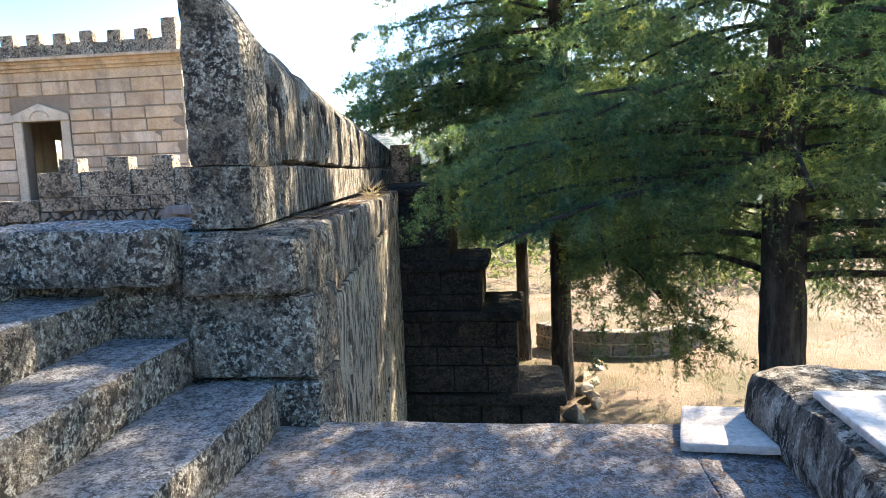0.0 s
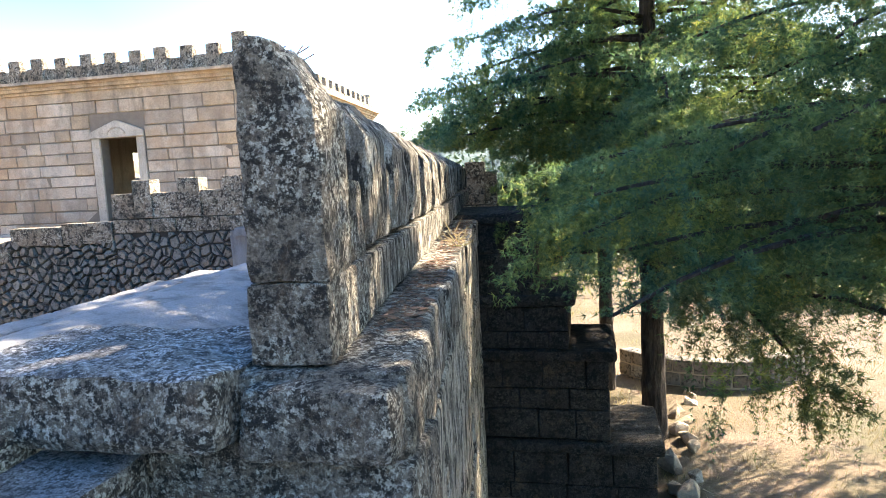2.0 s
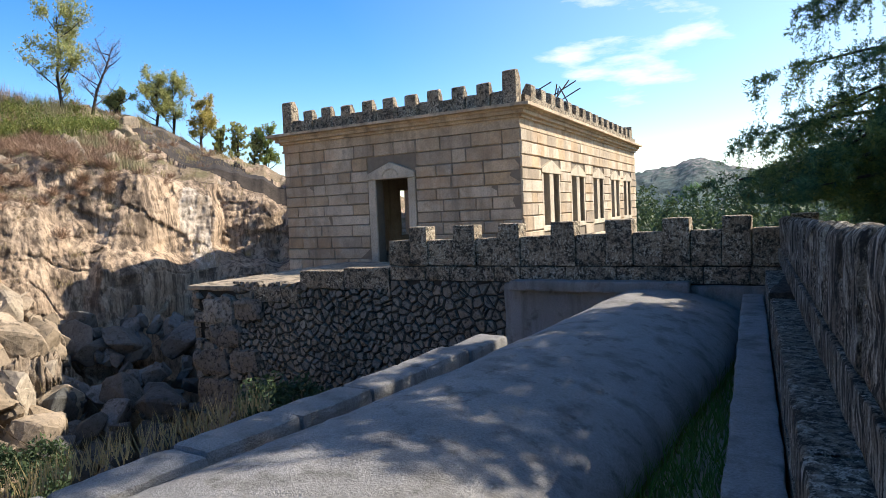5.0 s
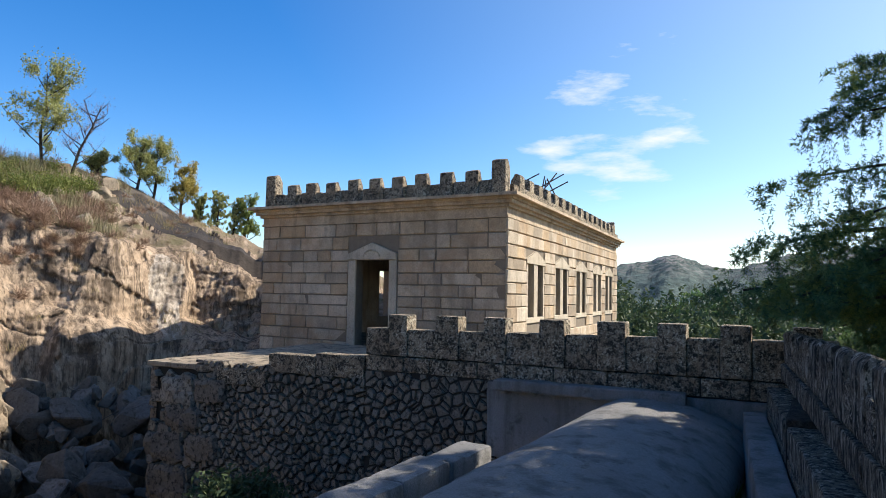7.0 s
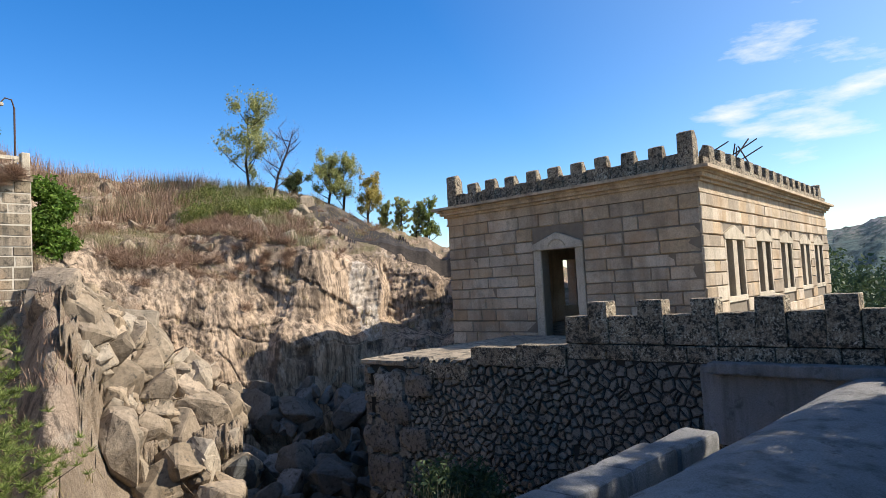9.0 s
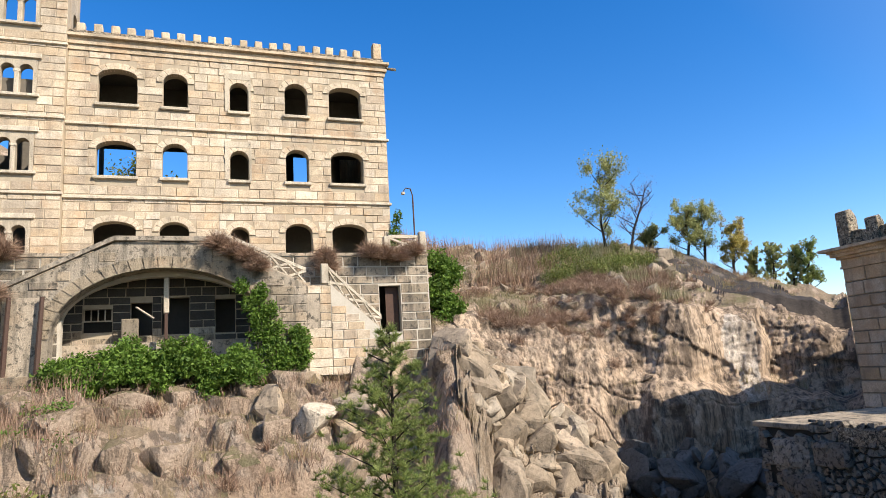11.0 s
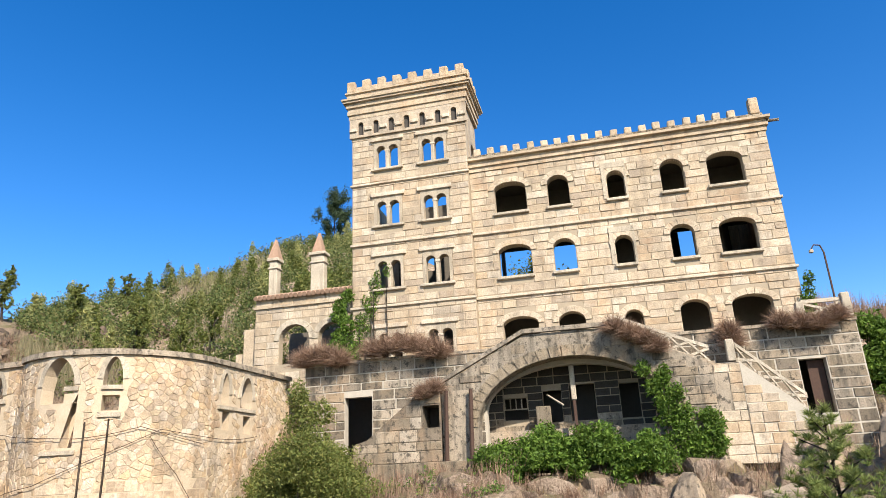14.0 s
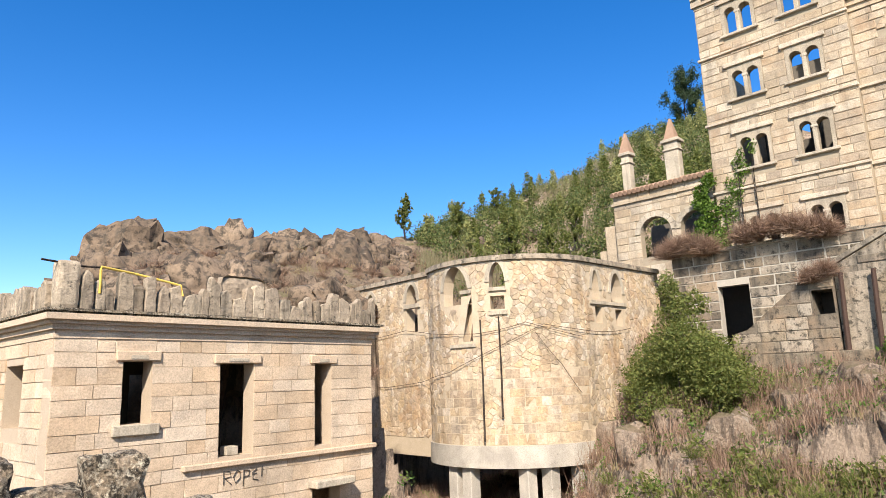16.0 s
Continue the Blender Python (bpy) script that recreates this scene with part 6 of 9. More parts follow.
SLABS = [(0.0, 0.5, 1.585, 2.60), (0.98, 0.62, 1.63, 2.47), (1.95, 0.62, 1.62, 2.43), (2.9, 0.6, 1.61, 2.4)]
SLABS += [(3.9 + i * 0.98, 0.6, 1.6, 2.36 - 0.02 * i) for i in range(10)]
for i, (s, w, z0, z1) in enumerate(SLABS):
    part("merlon", slab(s, w, z0, z1, i), STREAKED_DARK if i else LICHEN, parapet, "upright lichened slab" if i == 0 else "")
    if i + 1 < len(SLABS):
        part("gap_stone", worn_block((s + w + 0.01, 0.03, z0), (SLABS[i + 1][0] - 0.01, 0.33, z0 + 0.42), PARAPET, 0.04, 0.02, 0.18, i + 50), LICHEN, parapet)

# ---- cross wall, stairs and landing ----
cross = thing("wall_cross", "massive granite cross wall with an overhanging cap slab", "wall", kind="structure")
cap = part("cap_slab", worn_block((-3.08, 3.36, 0.98), (-1.72, 4.28, 1.28), None, 0.06, 0.035, 0.1, 1), LICHEN, cross, "rough overhanging cap slab")
# upward faces get a paler colour, standing in for light off the sky
cap.data.materials.append(CAPTOP)
for f in cap.data.polygons:
    if f.normal.z > 0.8:
        f.material_index = 1
part("cap_slab", worn_block((-1.70, 3.5, 0.9), (-1.05, 4.25, 1.22), None, 0.05, 0.025, 0.12, 2), LICHEN, cross)
part("core", box((-3.0, 3.68, -4.3), (-1.2, 4.15, 0.9)), LICHEN, cross)
for i, (x0, x1, z0, z1) in enumerate(((-1.72, -1.0, 0.42, 0.88), (-1.72, -1.0, -0.1, 0.40), (-2.35, -1.74, 0.46, 0.96), (-2.98, -2.37, 0.46, 0.95), (-2.35, -1.74, -0.1, 0.44))):
    part("stone", worn_block((x0, 3.58, z0), (x1, 4.1, z1), None, 0.035, 0.02, 0.12, i + 5), LICHEN, cross)
stairs = thing("stairs", "worn granite stair of long lichened steps", "stairs", kind="structure")
for i, (x, z) in enumerate(((-1.22, 0.41), (-1.70, 0.665), (-2.15, 0.90), (-2.62, 1.13))):
    for y0, y1 in ((-1.6, 1.02), (1.04, 3.56)):
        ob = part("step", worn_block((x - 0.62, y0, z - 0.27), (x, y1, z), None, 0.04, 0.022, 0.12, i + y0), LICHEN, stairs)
        # step tops carry a paler colour for light from above, besides wear
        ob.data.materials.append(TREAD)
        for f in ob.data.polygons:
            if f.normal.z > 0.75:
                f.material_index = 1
    part("bed", box((x - 0.55, -1.6, -4.2), (x - 0.05, 3.55, z - 0.2)), LICHEN, stairs)
landing = thing("landing", "speckled granite landing slabs strewn with fallen needles", "landing", kind="structure")
for i, (x0, x1) in enumerate(((-1.25, 0.92), (0.924, 2.6))):
    for k, (y0, y1) in enumerate(((-3.2, 0.2), (0.204, 3.66))):
        part("slab", worn_block((x0, y0, -0.12), (x1, y1, 0.15), None, 0.012, 0.012, 0.2, i * 3 + k), GRANITE_FLOOR, landing)
part("retaining_wall", box((-1.25, -3.2, -4.3), (2.6, 3.55, -0.13)), LICHEN, landing)
bench = thing("stone_bench", "weathered granite block with a pale flat slab on top", "stone block")
part("block", worn_block((1.25, 0.9, 0.15), (2.0, 3.62, 0.49), None, 0.10, 0.04, 0.10, 6, 2.2), STREAKED_DARK, bench)
part("pale_slab", worn_block((1.36, 2.35, 0.492), (1.95, 3.1, 0.53), None, 0.012, 0.004, 0.2, 7), PALE, bench, "pale cut slab")
loose = thing("stone_slab", "broken pale paving slab lying on the landing", "stone slab")
bm = worn_block((0.0, 0.0, 0.0), (0.46, 0.46, 0.045), None, 0.012, 0.008, 0.15, 8)
for v in bm.verts:
    v.co = pose(0.86, 3.30, 0.155, 3, -4, -14) @ v.co
part("slab", bm, PALE, loose)
platform = thing("platform", "cement platform at the head of the stairs", "platform", kind="structure")
part("deck", box((-8.7, -3.4, -4.4), (-2.7, 2.9, 1.12)), CEMENT, platform)
edge = thing("wall_platform", "lichened battlement stones along the platform edge", "battlement wall", kind="structure")
for i in range(12):
    x = -5.05 + i * 0.42
    hi = (2.24, 2.02, 2.28, 2.08, 2.0, 2.2)[i % 6] + 0.03 * math.sin(i * 1.7)
    part("merlon" if hi > 2.1 else "breast_stone", worn_block((x, -3.3, 0.9), (x + 0.41, -2.95, hi), None, 0.07, 0.05, 0.1, i + 3, 5.0), LICHEN_FAR, edge)
part("fallen_stone", worn_block((-5.6, -3.3, 1.1), (-5.08, -2.9, 1.86), None, 0.12, 0.06, 0.1, 33, 4.0), LICHEN_FAR, edge)

# ---- annexe ----
ann = thing("annexe", "pale granite annexe with tall openings and a jagged slab parapet", "annexe")
AOP = [Opening(2.2, 0.82, 1.78, 3.5), Opening(5.35, 1.2, 0.62, 3.42), Opening(8.75, 0.72, 0.62, 3.4), Opening(8.9, 1.2, -2.2, -0.75)]
ann_front = part("wall", pierced_wall([(0, -4.4), (11.05, -4.4), (11.05, 4.1), (0, 4.1)], [o.outline() for o in AOP], 0.03, 0.6, ANNEXE), ANNJOINT, ann)


def ann_side(v):
    return ANNEXE((v[1], 8.0 - v[0], v[2]))


def ann_far(v):
    return ANNEXE((11.05 - v[1], v[0], v[2]))


SOP = [Opening(8.0 - 2.95, 1.5, 1.75, 3.5)]
ann_flank = part("wall", pierced_wall([(0, -4.4), (7.39, -4.4), (7.39, 4.1), (0, 4.1)], [o.outline() for o in SOP], 0.03, 0.6, ann_side), ANNJOINT, ann)
part("wall", box((7.395, 0.03, -4.4), (7.965, 0.6, 4.1), ann_side), MORTAR, ann)
part("wall", box((0.61, 0.0, -4.4), (8, 0.5, 4.1), ann_far), ANN, ann)
part("wall", pierced_wall([(0.6, -4.4), (10.4, -4.4), (10.4, 4.1), (0.6, 4.1)], [arch_outline(5.9, 1.2, 0.9, 3.3, 0), arch_outline(9.0, 0.8, 0.9, 3.3, 0)], 7.5, 8.0, ANNEXE), PLASTER, ann)
part("floor", box((0.61, 0.61, 0.2), (10.4, 7.49, 0.45), ANNEXE), DIRTY, ann)
part("roof", box((0.3, 0.3, 4.12), (10.8, 7.8, 4.3), ANNEXE), CEMENT, ann)
for u0, u1, m, e in ((0, 11.05, ANNEXE, (True, True)), (0, 7.49, ann_side, (True, False))):
    moulding(u0, u1, 4.1, ((0.22, 0.03), (0.14, 0.12), (0.1, 0.22), (0.16, 0.34)), m, ANN, ann, 0, 0.5, e)
    moulding(u0, u1, 4.72, ((0.06, 0.26), (0.07, 0.37)), m, LICHEN_FAR, ann, 0, 0.5, e)
AT = 4.86
part("floor_band", rounded(box((3.6, -0.14, 0.34), (11.15, 0.1, 0.5), ANNEXE), 0.02, 1), ANN, ann)
for o in AOP[:3]:
    w = o.w / 2
    win = part("window", rounded(box((o.c - w - 0.22, -0.08, o.z1 + 0.005), (o.c + w + 0.22, 0.3, o.z1 + 0.28), ANNEXE), 0.02, 1), ANN, ann, "tall opening with a carved lintel")
    part("carved_arch", rounded(box((o.c - w * 0.6, -0.1, o.z1 + 0.05), (o.c + w * 0.6, -0.082, o.z1 + 0.16), ANNEXE), 0.01, 1), DRESSED, win)
part("sill", rounded(box((1.55, -0.12, 1.48), (2.85, 0.3, 1.77), ANNEXE), 0.02, 1), DRESSED, ann)
part("balcony_slab", rounded(box((8.1, -0.5, -0.72), (9.8, 0.1, -0.48), ANNEXE), 0.03, 1), DRESSED, ann)
part("block", rounded(box((5.1, 0.1, 0.63), (5.5, 0.5, 0.9), ANNEXE), 0.02, 1), DRESSED, ann)
def jagged_slab(u, w, h, m, g, seed):
    """An upright unhewn slab: waisted sides and a crooked, rounded head."""
    d0, d1 = -0.16 - g.uniform(0, 0.06), 0.03 + g.uniform(0, 0.06)
    peak = g.uniform(0.25, 0.75)
    side = [(0, 0), (w, 0), (w * g.uniform(0.94, 1.0), h * 0.55), (w * g.uniform(0.86, 0.98), h * g.uniform(0.78, 0.96)), (w * peak, h), (w * g.uniform(0.02, 0.14), h * g.uniform(0.74, 0.95)), (w * g.uniform(0, 0.06), h * 0.5)]
    n = len(side)
    bm = solid([(p[0], d, p[1]) for d in (d0, d1) for p in side], [tuple(range(n)), tuple(range(2 * n - 1, n - 1, -1))] + [(k, n + k, n + (k + 1) % n, (k + 1) % n) for k in range(n)])
    rounded(bm, 0.018, 1)
    roughen(bm, 0.028, 5.0, 0.16, seed)
    for v in bm.verts:
        v.co = m((u + v.co.x, v.co.y, AT + v.co.z))
    return bm


srng = random.Random(8)
u = 0.5
while u < 11.05:
    w = srng.uniform(0.2, 0.62)
    h = srng.choice((0.62, 0.82, 1.0, 1.15)) * srng.uniform(0.9, 1.1) * (1 if u < 6.5 else 0.86)
    part("parapet_slab", jagged_slab(u, w, h, ANNEXE, srng, u * 3.7), SLATE, ann)
    u += w + (srng.uniform(0.04, 0.1) if srng.random() < 0.3 else -0.01)
for i in range(22):
    part("parapet_slab", jagged_slab(7.3 - i * 0.34, 0.36, srng.uniform(0.6, 0.95), ann_side, srng, i), SLATE, ann)
part("corner_post", worn_block((-0.1, -0.2, AT), (0.45, 0.3, AT + 1.28), ANNEXE, 0.1, 0.02, 0.2, 4), SLATE, ann, "tall corner slab")
part("crown_slab", worn_block((4.75, 0.1, AT), (6.45, 0.35, AT + 1.35), ANNEXE, 0.25, 0.05, 0.2, 5), ROCKY, ann, "broad rounded slab behind the parapet")
part("corner_block", worn_block((9.0, 0.1, AT), (10.0, 0.4, AT + 0.75), ANNEXE, 0.1, 0.03, 0.2, 6), SLATE, ann)
pipe = thing("yellow_pipe", "bent yellow plastic pipe lying over the annexe parapet", "pipe")
bm = bmesh.new()
tube(bm, [ANNEXE(p) for p in ((0.95, -0.2, 5.3), (0.95, -0.2, 5.95), (1.0, -0.1, 6.05), (2.0, 0.1, 5.98), (3.0, 0.0, 5.8), (3.3, -0.1, 5.72), (3.32, -0.2, 5.4))], [0.035] * 7, 8)
part("pipe", bm, YELLOW, pipe)
bm = bmesh.new()
tube(bm, [ANNEXE(p) for p in ((-0.5, -0.1, 6.1), (0.6, 0.1, 6.05), (1.6, 0.2, 6.1))], [0.03] * 3, 6)
part("stick", bm, BARK, pipe)
# painted scrawl that cannot be read, as plain strokes
scrawl = thing("graffiti", "black sprayed scrawl on the annexe wall", "graffiti")
for pts in ([(4.95, -0.2), (4.95, 0.2), (5.15, 0.18), (5.2, 0.02), (4.98, 0.0), (5.22, -0.22)], [(5.4, 0.18), (5.28, 0.0), (5.36, -0.18), (5.52, -0.05), (5.5, 0.14), (5.4, 0.18)], [(5.62, -0.3), (5.64, 0.16), (5.84, 0.14), (5.82, -0.02), (5.64, -0.04)], [(6.1, 0.15), (5.95, 0.05), (5.97, -0.15), (6.15, -0.18)], [(5.96, 0.0), (6.1, 0.02)], [(6.3, 0.22), (6.28, -0.1)]):
    bm = bmesh.new()
    tube(bm, [ANNEXE((p[0], -0.02, p[1])) for p in pts], [0.018] * len(pts), 5)
    part("stroke", bm, DARK, scrawl)

# ---- rounded house ----
ROUND_C, ROUND_R = (-27.5, -20.3), 4.2
LEFT, ARC0, ARC1 = 10.5, radians(-33), radians(92)


def round_wall(v):
    """Along the wall from its far left end, round the bay, and on to the terrace."""
    u, d, z = v
    if u < LEFT:
        x0, y0 = ROUND_C[0] + ROUND_R * math.cos(ARC0), ROUND_C[1] + ROUND_R * math.sin(ARC0)
        return Vector((x0 - 0.25 - d, y0 - (LEFT - u), z))
    a = ARC0 + (u - LEFT) / ROUND_R
    if a <= ARC1:
        return Vector((ROUND_C[0] + (ROUND_R - d) * math.cos(a), ROUND_C[1] + (ROUND_R - d) * math.sin(a), z))
    s = u - LEFT - (ARC1 - ARC0) * ROUND_R
    x0, y0 = ROUND_C[0] + (ROUND_R - d) * math.cos(ARC1), ROUND_C[1] + (ROUND_R - d) * math.sin(ARC1)
    return Vector((x0 - s, y0 - 0.05 * s, z))


def bay(deg):
    return LEFT + (radians(deg) - ARC0) * ROUND_R


def curved(bm, step=0.4):
    for k in range(1, int(27 / step)):
        bmesh.ops.bisect_plane(bm, geom=[*bm.verts, *bm.edges, *bm.faces], plane_co=(k * step, 0, 0), plane_no=(1, 0, 0))
    for v in bm.verts:
        v.co = round_wall(v.co)
    bmesh.ops.recalc_face_normals(bm, faces=bm.faces)
    return bm


U_END = LEFT + (ARC1 - ARC0) * ROUND_R + 6.9
RU = LEFT + (ARC1 - ARC0) * ROUND_R
plainmap = lambda v: Vector(v)
house = thing("rounded_house", "roofless rounded granite ruin with pointed windows on concrete stilts", "ruined house")
ROP = [Opening(LEFT - 5.2, 0.85, 5.2, 7.4, 0.9, 0, 0, True), Opening(LEFT - 1.6, 0.9, 5.1, 7.5, 0.95, 0, 0, True),
       Opening(bay(5.5), 1.5, 5.95, 7.72, 1.2, 0, 0, True), Opening(bay(14.2), 0.55, 4.3, 6.3), Opening(bay(34.5), 0.7, 6.58, 7.68, 0.95, 0, 0, True), Opening(bay(34.3), 0.62, 5.62, 6.2),
       Opening(RU + 1.05, 0.6, 6.1, 7.45, 1.0, 0, 0, True), Opening(RU + 2.8, 1.0, 6.0, 7.45, 1.1, 0, 0, True), Opening(RU + 1.2, 0.55, 5.0, 5.8), Opening(RU + 2.9, 0.6, 4.9, 5.7)]
holes = [o.outline() for o in ROP]
part("wall", curved(pierced_wall([(0, -0.85), (U_END, -0.85), (U_END, 7.75), (0, 7.75)], holes, 0.012, 0.55, plainmap)), PALEMORTAR, house)
part("coping", curved(box((0, -0.12, 7.76), (U_END, 0.6, 7.98), plainmap)), DIRTY, house, "weathered stone coping")
for o in ROP:
    if o.pointed:
        ring_blocks(o, 0.22, -0.03, 0.3, round_wall, 8, DRESSED, house, 0.02)
for a, b, z0, z1 in ((bay(10.5), bay(18), 6.4, 6.56), (bay(29.5), bay(40), 6.42, 6.58), (bay(1), bay(20), 4.05, 4.2), (bay(29), bay(40), 5.38, 5.55), (LEFT - 2.2, LEFT - 0.9, 6.3, 6.5), (RU + 0.5, RU + 3.5, 5.86, 6.02)):
    part("stone_band", curved(box((a, -0.08, z0), (b, 0.2, z1), plainmap), 0.3), DRESSED, house)
part("concrete_skirt", curved(box((LEFT + 0.02, -0.06, -1.0), (RU, 0.5, -0.1), plainmap), 0.3), PALE, house, "pale concrete ring beam")
for deg in (-5, 8, 47, 62, 85):
    x, y = ROUND_C[0] + 3.75 * math.cos(radians(deg)), ROUND_C[1] + 3.75 * math.sin(radians(deg))
    part("stilt", rounded(box((x - 0.28, y - 0.28, -5.5), (x + 0.28, y + 0.28, -1.01)), 0.03, 1), PALE, house, "concrete stilt")
bm = bmesh.new()
vs = [bm.verts.new((ROUND_C[0] + 4.1 * math.cos(radians(d)), ROUND_C[1] + 4.1 * math.sin(radians(d)), -0.9)) for d in range(-40, 100, 10)] + [bm.verts.new((-34, -17, -0.9)), bm.verts.new((-34, -26, -0.9))]
bm.faces.new(vs)
part("floor", bm, CEMENT, house)
for deg, z0, z1 in ((24, 0.1, 5.2), (35, 1.1, 5.3)):
    x, y = ROUND_C[0] + 4.33 * math.cos(radians(deg)), ROUND_C[1] + 4.33 * math.sin(radians(deg))
    pole = thing("wooden_pole", "weathered wooden pole leaning on the rounded wall", "pole")
    bm = bmesh.new()
    tube(bm, [(x + 0.05, y, z0), (x, y, (z0 + z1) / 2), (x - 0.04, y - 0.06, z1)], [0.042, 0.04, 0.034], 8)
    part("pole", bm, BARK, pole)
for pts in ([(LEFT - 9, 3.2), (LEFT - 4, 2.4), (bay(0), 3.0), (bay(60), 4.9), (RU + 1, 4.6), (RU + 4, 4.9)], [(LEFT - 8, 4.9), (LEFT - 2, 5.2), (bay(20), 4.6), (bay(50), 5.0), (RU, 4.3)], [(bay(55), 4.6), (bay(70), 3.2), (bay(85), 1.8)]):
    cab = thing("cable", "sagging black cable strung along the rounded wall", "cable")
    bm = bmesh.new()
    fine = []
    for (u0, z0), (u1, z1) in zip(pts, pts[1:]):
        for k in range(8):
            t = k / 8
            fine.append(round_wall((u0 + (u1 - u0) * t, -0.12, z0 + (z1 - z0) * t - 0.3 * t * (1 - t))))
    tube(bm, fine, [0.013] * len(fine), 5)
    part("wire", bm, IRON, cab)

# ---- vegetation ----
VR = np.random.default_rng(4)


def unit(n):
    d = VR.normal(size=(n, 3))
    return d / np.linalg.norm(d, axis=1)[:, None]


def leaves(points, size, flat=0.0):
    """A small diamond leaf at each point, turned at random; it returns vertices and triangles."""
    n = len(points)
    a = unit(n)
    b = np.cross(a, unit(n))
    b /= np.linalg.norm(b, axis=1)[:, None]
    if flat:
        a[:, 2] *= 1 - flat
        b[:, 2] *= 1 - flat
    s = (size * VR.uniform(0.6, 1.4, n))[:, None]
    v = np.stack([points - a * s, points + b * s * 0.45, points + a * s, points - b * s * 0.45], 1).reshape(-1, 3)
    k = np.arange(n)[:, None] * 4
    return v, np.concatenate([k + (0, 1, 2), k + (0, 2, 3)], 0)


def blades(bases, heights, lean, width):
    """Thin tapering blades or twigs that stand on bases."""
    n = len(bases)
    d = unit(n)
    d[:, 2] = 0
    tip = bases + np.stack([d[:, 0] * lean, d[:, 1] * lean, np.ones(n)], 1) * heights[:, None]
    side = np.cross(unit(n), tip - bases)
    side /= np.linalg.norm(side, axis=1)[:, None] + 1e-9
    w = side * width
    v = np.stack([bases - w, bases + w, tip], 1).reshape(-1, 3)
    return v, np.arange(n * 3).reshape(-1, 3)


def twig_ball(centre, radius, count, up=0.5, width=0.012, squash=0.8):
    """Dead stems that radiate from the middle of a bush, with side twigs."""
    c = np.array(centre)
    d = unit(count)
    d[:, 2] = np.abs(d[:, 2]) * squash + up * 0.4
    L = radius * VR.uniform(0.5, 1.0, count)
    start = c + unit(count) * radius * 0.2 + d * (L * VR.uniform(0, 0.6, count))[:, None]
    tip = start + (d + 0.45 * unit(count)) * (L * 0.6)[:, None]
    side = np.cross(unit(count), tip - start)
    side /= np.linalg.norm(side, axis=1)[:, None] + 1e-9
    v = np.stack([start - side * width, start + side * width, tip], 1).reshape(-1, 3)
    return v, np.arange(count * 3).reshape(-1, 3)


def gather(sets):
    vs, ts, at = [], [], 0
    for v, t in sets:
        vs.append(v)
        ts.append(t + at)
        at += len(v)
    return np.concatenate(vs), np.concatenate(ts)


def blob_points(centre, radii, count, hollow=0.55):
    """Points through the outer part of an uneven clump."""
    d = unit(count)
    r = VR.uniform(hollow, 1.0, count) ** 0.7
    lump = 1 + 0.25 * np.sin(d[:, 0] * 5 + centre[0]) * np.cos(d[:, 1] * 4 + centre[1]) + 0.15 * np.sin(d[:, 2] * 9)
    return np.array(centre) + d * (r * lump)[:, None] * np.array(radii)


